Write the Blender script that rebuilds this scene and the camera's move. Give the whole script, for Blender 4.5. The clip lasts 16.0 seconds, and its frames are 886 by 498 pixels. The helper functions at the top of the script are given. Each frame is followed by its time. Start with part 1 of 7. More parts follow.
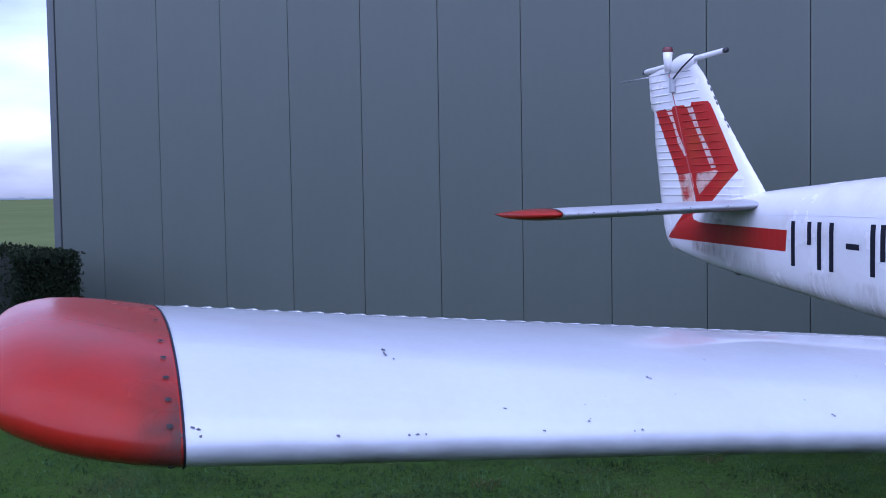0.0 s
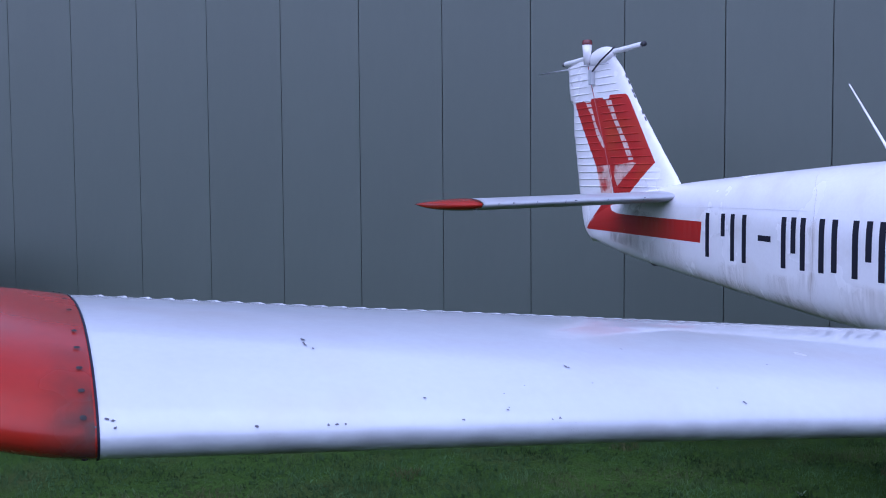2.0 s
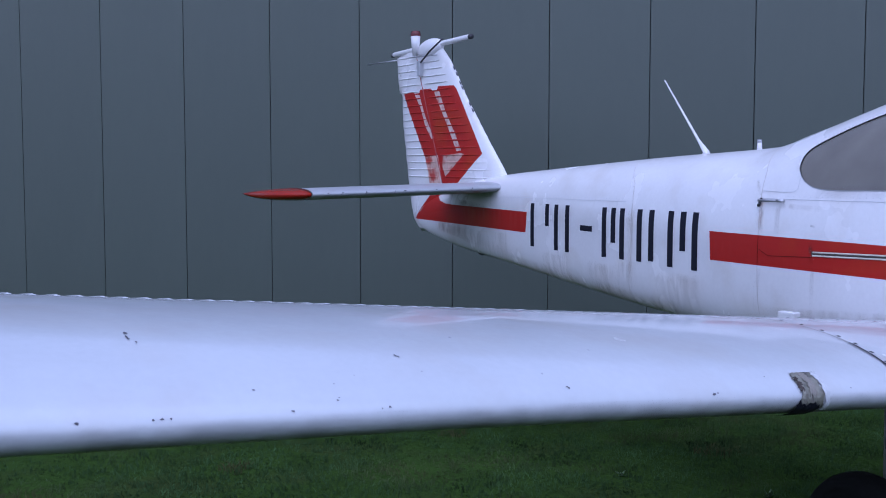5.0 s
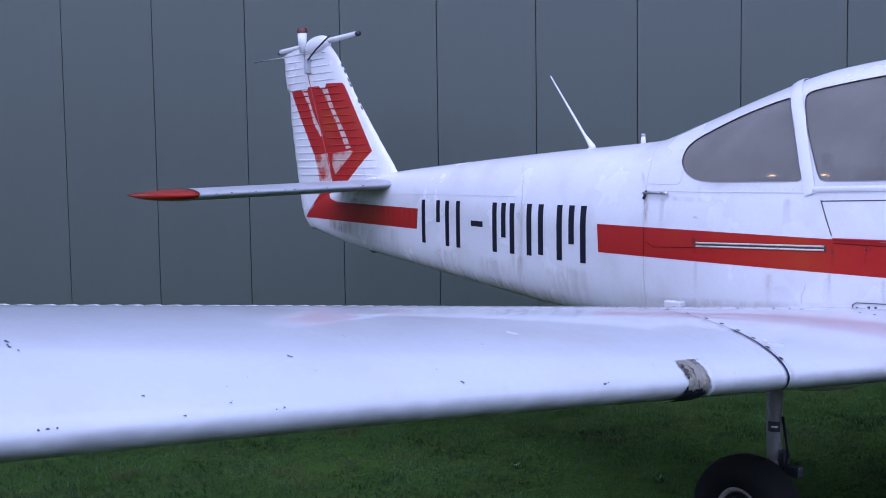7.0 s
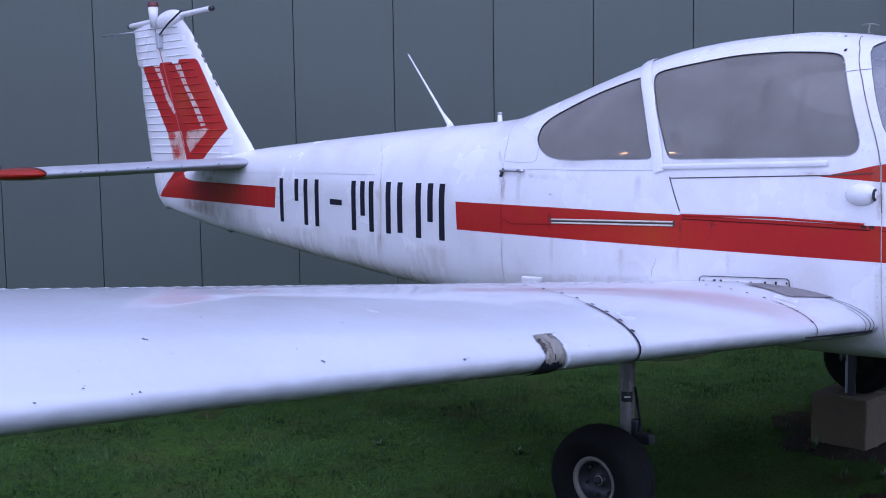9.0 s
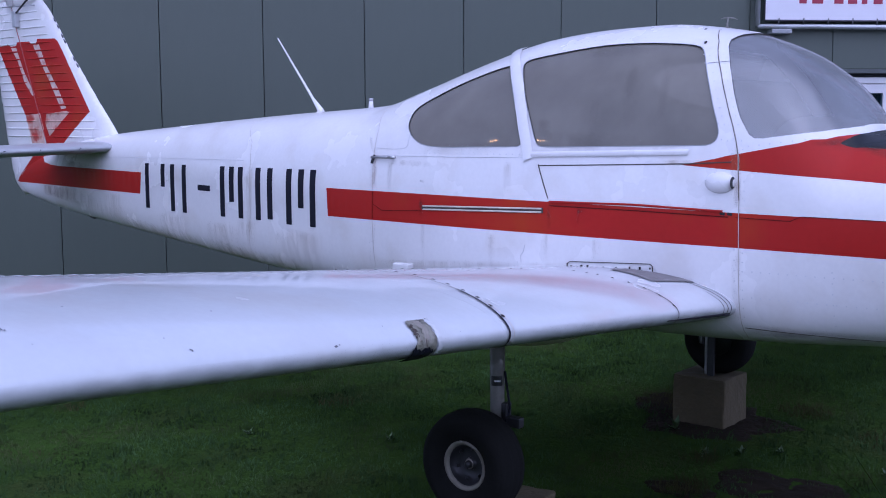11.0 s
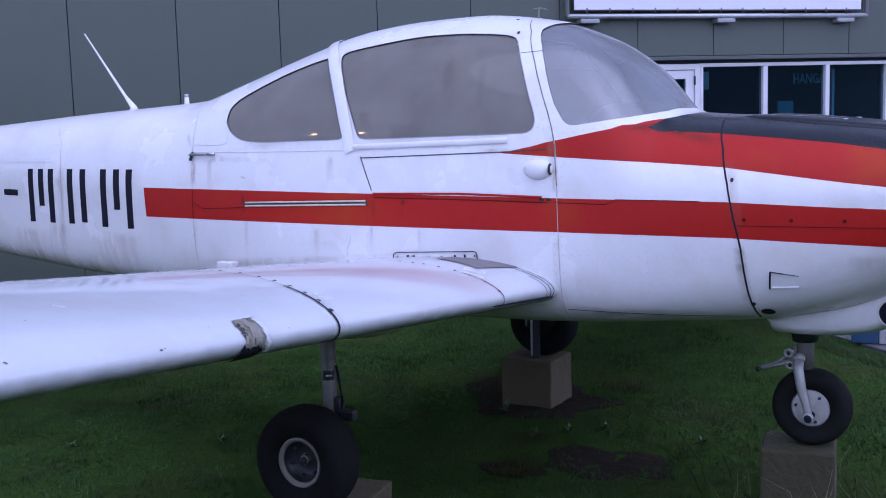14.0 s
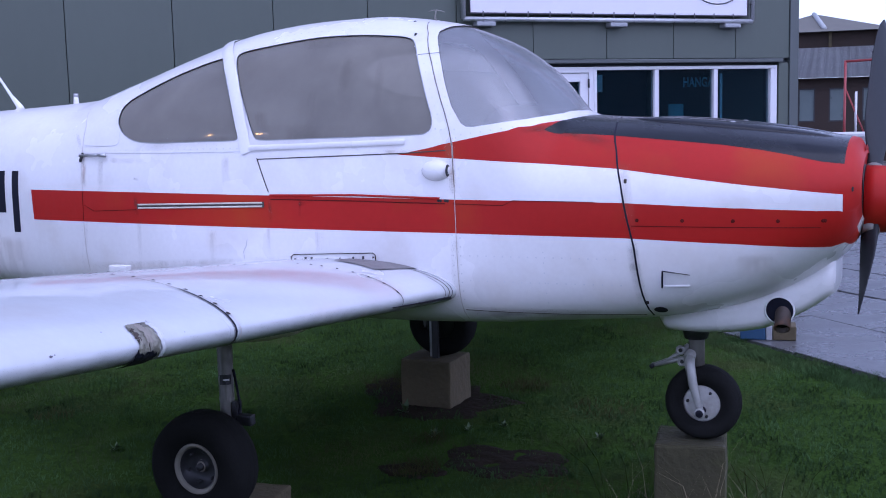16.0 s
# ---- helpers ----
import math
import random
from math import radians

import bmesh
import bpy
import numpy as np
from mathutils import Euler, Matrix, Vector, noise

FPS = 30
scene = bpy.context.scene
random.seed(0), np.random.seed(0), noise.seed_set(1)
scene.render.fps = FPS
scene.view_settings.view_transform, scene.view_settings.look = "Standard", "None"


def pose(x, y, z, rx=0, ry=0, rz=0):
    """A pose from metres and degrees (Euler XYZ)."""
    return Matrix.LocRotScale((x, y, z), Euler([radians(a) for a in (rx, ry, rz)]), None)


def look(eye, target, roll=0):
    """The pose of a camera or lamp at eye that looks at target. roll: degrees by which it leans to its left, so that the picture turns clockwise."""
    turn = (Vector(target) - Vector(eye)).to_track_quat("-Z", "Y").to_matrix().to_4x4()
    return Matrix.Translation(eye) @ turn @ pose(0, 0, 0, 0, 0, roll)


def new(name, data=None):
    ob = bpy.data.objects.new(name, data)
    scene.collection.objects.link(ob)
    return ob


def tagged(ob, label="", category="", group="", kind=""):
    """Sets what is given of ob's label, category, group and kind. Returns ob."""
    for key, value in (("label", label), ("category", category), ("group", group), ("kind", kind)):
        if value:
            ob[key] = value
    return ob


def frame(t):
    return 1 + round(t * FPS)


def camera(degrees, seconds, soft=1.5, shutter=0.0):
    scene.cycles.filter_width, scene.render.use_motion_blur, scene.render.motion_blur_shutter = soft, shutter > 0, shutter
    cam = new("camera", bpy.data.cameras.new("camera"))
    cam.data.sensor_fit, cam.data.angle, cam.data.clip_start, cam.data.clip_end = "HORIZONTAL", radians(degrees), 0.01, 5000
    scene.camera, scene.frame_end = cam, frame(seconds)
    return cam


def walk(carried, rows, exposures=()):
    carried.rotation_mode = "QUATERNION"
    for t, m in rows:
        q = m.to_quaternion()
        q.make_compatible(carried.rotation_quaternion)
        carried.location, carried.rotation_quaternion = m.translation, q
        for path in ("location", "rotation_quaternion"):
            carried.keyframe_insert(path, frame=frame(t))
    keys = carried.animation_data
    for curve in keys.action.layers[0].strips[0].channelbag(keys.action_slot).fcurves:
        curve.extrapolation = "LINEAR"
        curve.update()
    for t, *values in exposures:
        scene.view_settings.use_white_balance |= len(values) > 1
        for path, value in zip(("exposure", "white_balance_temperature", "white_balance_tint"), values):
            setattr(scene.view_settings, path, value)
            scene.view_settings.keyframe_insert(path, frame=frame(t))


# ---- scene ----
# ---------------------------------------------------------------- camera
# The aeroplane stands along x: nose at x = 0, tail at x = -8, its starboard wing towards -y.
# The camera stands still ahead of the starboard wing tip and pans from the tip to the propeller.
EXPO, KELVIN, TINT = 0.49, 4695, 30
EYE_X, EYE_Y, EYE_Z = 0.003, -4.520, 1.684
cam = camera(44.0, 16.0, soft=1.0)
PATH = [
    (0, pose(EYE_X, EYE_Y, EYE_Z, 86.998, 0.949, 71.980)),
    (0.5, pose(EYE_X, EYE_Y, EYE_Z, 86.863, 0.718, 70.838)),
    (1, pose(EYE_X, EYE_Y, EYE_Z, 86.703, 0.773, 69.663)),
    (1.5, pose(EYE_X, EYE_Y, EYE_Z, 86.456, 0.558, 68.802)),
    (2, pose(EYE_X, EYE_Y, EYE_Z, 86.411, 0.437, 67.845)),
    (2.5, pose(EYE_X, EYE_Y, EYE_Z, 86.375, 0.184, 67.039)),
    (3, pose(EYE_X, EYE_Y, EYE_Z, 86.326, 0.205, 65.860)),
    (3.5, pose(EYE_X, EYE_Y, EYE_Z, 86.177, 0.058, 64.211)),
    (4, pose(EYE_X, EYE_Y, EYE_Z, 86.412, 0.315, 62.002)),
    (4.5, pose(EYE_X, EYE_Y, EYE_Z, 86.128, 0.171, 60.335)),
    (7, pose(EYE_X, EYE_Y, EYE_Z, 85.655, 0.846, 53.244)),
    (7.5, pose(EYE_X, EYE_Y, EYE_Z, 85.561, 1.117, 51.431)),
    (8, pose(EYE_X, EYE_Y, EYE_Z, 85.514, 0.809, 49.721)),
    (8.5, pose(EYE_X, EYE_Y, EYE_Z, 84.962, 0.867, 47.679)),
    (9, pose(EYE_X, EYE_Y, EYE_Z, 84.408, 0.820, 45.890)),
    (11.5, pose(EYE_X, EYE_Y, EYE_Z, 83.634, 0.554, 37.420)),
    (12, pose(EYE_X, EYE_Y, EYE_Z, 83.592, 0.969, 35.620)),
    (12.5, pose(EYE_X, EYE_Y, EYE_Z, 83.396, 0.945, 33.957)),
    (13, pose(EYE_X, EYE_Y, EYE_Z, 83.078, 1.436, 32.179)),
    (13.5, pose(EYE_X, EYE_Y, EYE_Z, 83.118, 1.441, 31.068)),
    (14, pose(EYE_X, EYE_Y, EYE_Z, 83.101, 1.671, 29.909)),
    (14.5, pose(EYE_X, EYE_Y, EYE_Z, 82.940, 1.833, 28.611)),
    (15, pose(EYE_X, EYE_Y, EYE_Z, 82.828, 1.795, 26.733)),
    (15.5, pose(EYE_X, EYE_Y, EYE_Z, 82.959, 1.892, 25.915)),
    (16, pose(EYE_X, EYE_Y, EYE_Z, 83.032, 1.414, 24.598)),
]
walk(cam, PATH, exposures=[(t, EXPO + e, KELVIN + k, TINT + q) for t, e, k, q in ((0.0, 0.36, -60, 0), (2.5, 0.33, 20, -2), (4.5, -0.05, 40, -6), (7.0, 0.24, 110, -1), (9.0, 0.24, 130, 0), (12.0, -0.01, 170, -1), (14.0, 0.17, 180, 0), (16.0, 0.29, 190, 0))])

# ---------------------------------------------------------------- light
world = bpy.data.worlds.new("overcast_dusk")
scene.world = world
world.use_nodes = True
wt = world.node_tree
wt.nodes.clear()
w_out = wt.nodes.new("ShaderNodeOutputWorld")
w_bg = wt.nodes.new("ShaderNodeBackground")
w_sky = wt.nodes.new("ShaderNodeTexSky")
w_sky.sky_type = "NISHITA"
w_sky.sun_disc = False
w_sky.sun_elevation = radians(60)
w_sky.sun_rotation = radians(127)
w_sky.air_density, w_sky.dust_density, w_sky.ozone_density = 1.0, 1.0, 1.0
w_hsv = wt.nodes.new("ShaderNodeHueSaturation")
w_hsv.inputs["Saturation"].default_value = 0.35
# broken cloud cover: the whole dome, slightly lighter and darker by turns
w_co = wt.nodes.new("ShaderNodeTexCoord")
w_map = wt.nodes.new("ShaderNodeMapping")
w_map.inputs["Scale"].default_value = (1.2, 1.2, 5.0)
w_map.inputs["Rotation"].default_value = (0, 0, radians(75))
w_noi = wt.nodes.new("ShaderNodeTexNoise")
w_noi.inputs["Scale"].default_value = 2.2
w_noi.inputs["Detail"].default_value = 6.0
w_rmp = wt.nodes.new("ShaderNodeValToRGB")
w_rmp.color_ramp.elements[0].position, w_rmp.color_ramp.elements[0].color = 0.36, (0.62, 0.60, 0.64, 1)
w_rmp.color_ramp.elements[1].position, w_rmp.color_ramp.elements[1].color = 0.60, (1.28, 1.26, 1.26, 1)
w_mul = wt.nodes.new("ShaderNodeMix")
w_mul.data_type, w_mul.blend_type = "RGBA", "MULTIPLY"
w_mul.inputs[0].default_value = 1.0
wt.links.new(w_co.outputs["Generated"], w_map.inputs[0])
wt.links.new(w_map.outputs[0], w_noi.inputs["Vector"])
wt.links.new(w_noi.outputs[0], w_rmp.inputs[0])
wt.links.new(w_sky.outputs[0], w_hsv.inputs["Color"])
wt.links.new(w_hsv.outputs[0], w_mul.inputs[6])
wt.links.new(w_rmp.outputs[0], w_mul.inputs[7])
wt.links.new(w_mul.outputs[2], w_bg.inputs["Color"])
wt.links.new(w_bg.outputs[0], w_out.inputs[0])
w_bg.inputs["Strength"].default_value = 0.117
sun_data = bpy.data.lights.new("sun", "SUN")
sun_data.energy, sun_data.angle, sun_data.color = 1.32, radians(115), (1.0, 0.94, 0.89)
sun = new("sun", sun_data)
sun.matrix_world = look((8.0, -6.0, 12.0), (0, 0, 0))


# ---------------------------------------------------------------- materials
def mat(name, base, rough=0.5, metal=0.0, vary=0.12, scale=3.0, fine=60.0, bump=0.0, bump_scale=80.0, coat=0.0,
        stain=None, stain_amount=0.0, stain_scale=1.5, per_object=0.0, per_island=0.0, rough_vary=0.08, streak=False, spec=0.5):
    """A surface with colour variation at two scales, uneven gloss, an optional stain colour and fine relief."""
    m = bpy.data.materials.new(name)
    m.use_nodes = True
    nt = m.node_tree
    n, l = nt.nodes, nt.links
    bs = n["Principled BSDF"]
    co = n.new("ShaderNodeTexCoord")
    mp = n.new("ShaderNodeMapping")
    if streak:
        mp.inputs["Scale"].default_value = (1.0, 1.0, 0.22)
    l.new(co.outputs["Object"], mp.inputs[0])

    def noise_at(sc, detail=4.0):
        t = n.new("ShaderNodeTexNoise")
        t.inputs["Scale"].default_value = sc
        t.inputs["Detail"].default_value = detail
        l.new(mp.outputs[0], t.inputs["Vector"])
        return t

    def mathn(op, a, b):
        q = n.new("ShaderNodeMath")
        q.operation = op
        for i, v in enumerate((a, b)):
            if isinstance(v, (int, float)):
                q.inputs[i].default_value = v
            else:
                l.new(v, q.inputs[i])
        return q.outputs[0]

    big, small = noise_at(scale), noise_at(fine)
    both = mathn("ADD", mathn("MULTIPLY", big.outputs[0], 0.65), mathn("MULTIPLY", small.outputs[0], 0.35))
    val = mathn("ADD", mathn("MULTIPLY", mathn("SUBTRACT", both, 0.5), 4.0 * vary), 1.0)
    if per_object:
        oi = n.new("ShaderNodeObjectInfo")
        val = mathn("MULTIPLY", val, mathn("ADD", mathn("MULTIPLY", oi.outputs["Random"], per_object), 1.0 - per_object / 2))
    if per_island:
        ge = n.new("ShaderNodeNewGeometry")
        val = mathn("MULTIPLY", val, mathn("ADD", mathn("MULTIPLY", ge.outputs["Random Per Island"], per_island), 1.0 - per_island / 2))
    hs = n.new("ShaderNodeHueSaturation")
    hs.inputs["Color"].default_value = (*base, 1)
    l.new(val, hs.inputs["Value"])
    colour = hs.outputs[0]
    if stain:
        st = noise_at(stain_scale, 7.0)
        rm = n.new("ShaderNodeValToRGB")
        rm.color_ramp.elements[0].position = 0.52
        rm.color_ramp.elements[1].position = 0.72
        l.new(st.outputs[0], rm.inputs[0])
        mx = n.new("ShaderNodeMix")
        mx.data_type = "RGBA"
        l.new(mathn("MULTIPLY", rm.outputs[0], stain_amount), mx.inputs[0])
        l.new(colour, mx.inputs[6])
        mx.inputs[7].default_value = (*stain, 1)
        colour = mx.outputs[2]
    l.new(colour, bs.inputs["Base Color"])
    l.new(mathn("ADD", mathn("MULTIPLY", mathn("SUBTRACT", big.outputs[0], 0.5), 2 * rough_vary), rough), bs.inputs["Roughness"])
    bs.inputs["Metallic"].default_value = metal
    bs.inputs["Specular IOR Level"].default_value = spec
    bs.inputs["Coat Weight"].default_value = coat
    if bump:
        bn = noise_at(bump_scale, 5.0)
        bp = n.new("ShaderNodeBump")
        bp.inputs["Strength"].default_value = bump
        bp.inputs["Distance"].default_value = 0.01
        l.new(bn.outputs[0], bp.inputs["Height"])
        l.new(bp.outputs[0], bs.inputs["Normal"])
    return m


def glass_mat(name, tint, rough, milky, haze=(0.288, 0.270, 0.228), ior=1.49):
    """Old acrylic or window glass: part clear, part milky film over it, with a gloss on top."""
    m = bpy.data.materials.new(name)
    m.use_nodes = True
    nt = m.node_tree
    n, l = nt.nodes, nt.links
    out = n["Material Output"]
    n.remove(n["Principled BSDF"])
    co = n.new("ShaderNodeTexCoord")
    no = n.new("ShaderNodeTexNoise")
    no.inputs["Scale"].default_value, no.inputs["Detail"].default_value = 3.0, 6.0
    l.new(co.outputs["Object"], no.inputs["Vector"])
    tr = n.new("ShaderNodeBsdfTransparent")
    tr.inputs[0].default_value = (*tint, 1)
    df = n.new("ShaderNodeBsdfDiffuse")
    df.inputs[0].default_value = (*haze, 1)
    gl = n.new("ShaderNodeBsdfGlossy")
    gl.inputs["Roughness"].default_value = rough
    fr = n.new("ShaderNodeFresnel")
    fr.inputs[0].default_value = ior
    a = n.new("ShaderNodeMixShader")
    mr = n.new("ShaderNodeMapRange")
    mr.inputs["From Min"].default_value, mr.inputs["From Max"].default_value = 0.3, 0.7
    mr.inputs["To Min"].default_value, mr.inputs["To Max"].default_value = max(milky * 0.82, 0.0), min(milky * 1.18, 1.0)
    l.new(no.outputs[0], mr.inputs[0])
    l.new(mr.outputs[0], a.inputs[0])
    l.new(tr.outputs[0], a.inputs[1])
    l.new(df.outputs[0], a.inputs[2])
    b = n.new("ShaderNodeMixShader")
    l.new(fr.outputs[0], b.inputs[0])
    l.new(a.outputs[0], b.inputs[1])
    l.new(gl.outputs[0], b.inputs[2])
    l.new(b.outputs[0], out.inputs[0])
    return m


def film_mat(name, colour, amount, scale, stretch):
    """A thin, patchy film of dirt or painted shade that lets the paint show through."""
    m = bpy.data.materials.new(name)
    m.use_nodes = True
    n, l = m.node_tree.nodes, m.node_tree.links
    bs = n["Principled BSDF"]
    bs.inputs["Base Color"].default_value = (*colour, 1)
    bs.inputs["Roughness"].default_value = 0.8
    bs.inputs["Specular IOR Level"].default_value = 0.1
    co, mp, no, rm = (n.new("ShaderNode" + k) for k in ("TexCoord", "Mapping", "TexNoise", "MapRange"))
    mp.inputs["Scale"].default_value = stretch
    no.inputs["Scale"].default_value, no.inputs["Detail"].default_value = scale, 6.0
    rm.inputs["From Min"].default_value, rm.inputs["From Max"].default_value = 0.30, 0.72
    rm.inputs["To Max"].default_value = amount
    l.new(co.outputs["Object"], mp.inputs[0])
    l.new(mp.outputs[0], no.inputs["Vector"])
    l.new(no.outputs[0], rm.inputs[0])
    at = n.new("ShaderNodeAttribute")
    at.attribute_name = "fade"
    mu = n.new("ShaderNodeMath")
    mu.operation = "MULTIPLY"
    l.new(rm.outputs[0], mu.inputs[0])
    l.new(at.outputs["Fac"], mu.inputs[1])
    l.new(mu.outputs[0], bs.inputs["Alpha"])
    return m


WINGPAINT = mat("glossy_white_wing_paint", (0.555, 0.575, 0.60), 0.25, vary=0.06, scale=2.2, fine=50, stain=(0.50, 0.47, 0.44), stain_amount=0.35,
                stain_scale=3.5, coat=0.40, rough_vary=0.06, bump=0.02, bump_scale=4.0)
# tail white at half strength: real stains, with the tailplane's shading in the base
TAILTONED = mat("shade_toned_tail_white", (0.36, 0.37, 0.39), 0.4, vary=0.10, scale=5, fine=40, stain=(0.25, 0.24, 0.23), stain_amount=0.6, stain_scale=7)
# distance haze is mixed into the trees' colour
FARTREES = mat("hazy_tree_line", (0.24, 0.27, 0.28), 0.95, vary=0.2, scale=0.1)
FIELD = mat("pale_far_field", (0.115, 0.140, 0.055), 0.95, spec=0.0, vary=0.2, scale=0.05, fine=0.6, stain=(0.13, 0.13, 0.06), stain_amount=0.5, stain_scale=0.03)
NOTICE = mat("faded_teal_print", (0.16, 0.42, 0.46), 0.7, vary=0.15)
PANEDIRT = film_mat("pane_dirt_film", (0.10, 0.085, 0.07), 0.24, 12.0, (1.0, 1.0, 0.5))
RUSTFILM = film_mat("rust_stain_film", (0.34, 0.18, 0.09), 0.6, 16.0, (2.0, 1.0, 0.6))
GRIME = film_mat("brown_grime_film", (0.42, 0.32, 0.21), 0.32, 9.0, (3.0, 1.0, 0.6))
GRIMESHADE = film_mat("dark_grime_shade_film", (0.08, 0.07, 0.06), 0.6, 14.0, (0.7, 1.0, 2.0))
WHITE = mat("white_aircraft_paint", (0.745, 0.732, 0.735), 0.26, vary=0.065, scale=2.6, fine=55, stain=(0.58, 0.53, 0.47), stain_amount=0.35,
            stain_scale=4.5, coat=0.12, bump=0.06, bump_scale=5.0)
RED = mat("red_aircraft_paint", (0.36, 0.015, 0.010), 0.42, vary=0.09, scale=2.5, fine=40, stain=(0.36, 0.045, 0.008), stain_amount=0.7, stain_scale=2.6, coat=0.0, spec=0.16)
RAILTAN = mat("worn_cream_rail", (0.62, 0.56, 0.45), 0.5, vary=0.25, scale=20)
SEAMPALE = mat("pale_dirty_seam", (0.50, 0.46, 0.43), 0.6, vary=0.3, scale=25)
BLIND = mat("pale_teal_paper", (0.22, 0.34, 0.36), 0.7, vary=0.15)
FAIRING = mat("pale_tan_fairing_paint", (0.62, 0.56, 0.46), 0.5, vary=0.1, scale=8)
TIPRED = mat("faded_red_tip_paint", (0.29, 0.016, 0.007), 0.25, vary=0.12, scale=3, fine=40, stain=(0.20, 0.03, 0.018), stain_amount=0.6, stain_scale=4.0, spec=0.22, bump=0.03, bump_scale=8.0)
PALE = mat("worn_red_paint", (0.56, 0.37, 0.31), 0.5, vary=0.3, scale=14, fine=60, stain=(0.40, 0.045, 0.03), stain_amount=1.6, stain_scale=9)
STRIPWORN = mat("bare_patches_in_red_paint", (0.62, 0.49, 0.44), 0.5, vary=0.2, scale=14, fine=60, stain=(0.40, 0.03, 0.02), stain_amount=1.0, stain_scale=20)
BLACK = mat("matt_black_paint", (0.009, 0.010, 0.013), 0.24, vary=0.4, scale=5, bump=0.28, bump_scale=5.0, rough_vary=0.3, spec=0.27)
MARK = mat("black_marking_paint", (0.012, 0.012, 0.022), 0.5, vary=0.1, spec=0.15)
REDLINE = mat("dark_red_seam", (0.085, 0.010, 0.008), 0.7, vary=0.3, scale=20, spec=0.1)
SEAM = mat("dark_seam", (0.075, 0.062, 0.055), 0.8, vary=0.2, spec=0.1)
RIVET = mat("rivet_heads", (0.60, 0.60, 0.62), 0.4, vary=0.15)
SCREW = mat("dirty_screw_heads", (0.040, 0.036, 0.036), 0.85, vary=0.2, spec=0.1)
RUBBER = mat("tyre_rubber", (0.0105, 0.0105, 0.0105), 0.85, vary=0.35, scale=10, bump=0.15, bump_scale=120, spec=0.15)
RIMMET = mat("painted_wheel_rim", (0.23, 0.21, 0.175), 0.55, vary=0.2, scale=12, stain=(0.2, 0.17, 0.14), stain_amount=0.6, stain_scale=14)
STEEL = mat("dull_steel", (0.42, 0.42, 0.44), 0.38, metal=0.7, vary=0.12, scale=10)
ALU = mat("bare_aluminium", (0.55, 0.55, 0.57), 0.35, metal=0.9, vary=0.1, scale=8)
DARKMET = mat("dark_metal", (0.04, 0.04, 0.045), 0.45, metal=0.4, vary=0.2)
RUST = mat("heat_stained_pipe", (0.075, 0.058, 0.050), 0.6, metal=0.5, vary=0.3, scale=14, stain=(0.22, 0.10, 0.05), stain_amount=0.6, stain_scale=18)
BLADE = mat("dark_grey_blade", (0.022, 0.024, 0.028), 0.50, vary=0.2, spec=0.2)
LEG = mat("grey_undercarriage_paint", (0.19, 0.18, 0.165), 0.5, vary=0.18, scale=9, stain=(0.09, 0.075, 0.06), stain_amount=0.6, stain_scale=12)
LAMPGLOW = bpy.data.materials.new("sodium_lamp_glow")
LAMPGLOW.use_nodes = True
LAMPGLOW.node_tree.nodes["Principled BSDF"].inputs["Emission Color"].default_value = (1.0, 0.48, 0.12, 1)
LAMPGLOW.node_tree.nodes["Principled BSDF"].inputs["Emission Strength"].default_value = 40.0
PANE = glass_mat("weathered_acrylic", (0.50, 0.50, 0.51), 0.035, 0.80, (0.222, 0.209, 0.180))
SCREEN = glass_mat("weathered_windshield", (0.56, 0.57, 0.60), 0.20, 0.34, (0.44, 0.45, 0.47), 2.2)
INTERIOR = mat("grey_cabin_lining", (0.16, 0.15, 0.15), 0.8, vary=0.15)
SEATMAT = mat("dark_seat_cloth", (0.06, 0.055, 0.055), 0.9, vary=0.2)
TAPE = mat("frayed_silver_tape", (0.26, 0.25, 0.20), 0.45, metal=0.4, vary=0.35, scale=14, fine=70, stain=(0.02, 0.02, 0.02), stain_amount=1.0, stain_scale=22,
           bump=0.5, bump_scale=60)
GRIP = mat("grey_walkway_coating", (0.20, 0.19, 0.19), 0.9, vary=0.2, scale=12, bump=0.3, bump_scale=200)
CLAD = mat("blue_grey_steel_cladding", (0.076, 0.092, 0.076), 0.46, vary=0.05, scale=1.2, fine=18, per_object=0.05, streak=True,
           stain=(0.063, 0.075, 0.066), stain_amount=0.35, stain_scale=0.8)
CLADTRIM = mat("blue_grey_steel_trim", (0.078, 0.090, 0.088), 0.45, vary=0.06)
OPPOSITE = mat("light_grey_cladding", (0.22, 0.23, 0.24), 0.7, vary=0.12, scale=0.4)
JOINT = mat("dark_panel_joint", (0.028, 0.034, 0.038), 0.8, vary=0.1)
WINWHITE = mat("white_window_frame", (0.64, 0.63, 0.65), 0.4, vary=0.04)
WINGLASS = glass_mat("dark_window_glass", (0.60, 0.76, 0.84), 0.02, 0.07, (0.008, 0.030, 0.045))
# room surfaces near black: the unlit office is put into their colour
UNLITROOM = mat("unlit_office_interior", (0.006, 0.016, 0.024), 0.9, vary=0.2)
BOARD = mat("white_banner_cloth", (0.70, 0.68, 0.73), 0.6, vary=0.03)
BOARDINK = mat("dark_red_print", (0.30, 0.03, 0.06), 0.6, vary=0.05)
BOARDGREY = mat("dark_grey_print", (0.06, 0.06, 0.07), 0.6, vary=0.05)
GALV = mat("galvanised_tube", (0.50, 0.51, 0.53), 0.45, metal=0.6, vary=0.1)
MOSSY = mat("mossy_grey_concrete", (0.044, 0.040, 0.018), 0.9, vary=0.35, scale=6, fine=50, bump=0.5, bump_scale=45, stain=(0.072, 0.078, 0.016), stain_amount=0.6, stain_scale=3.5)
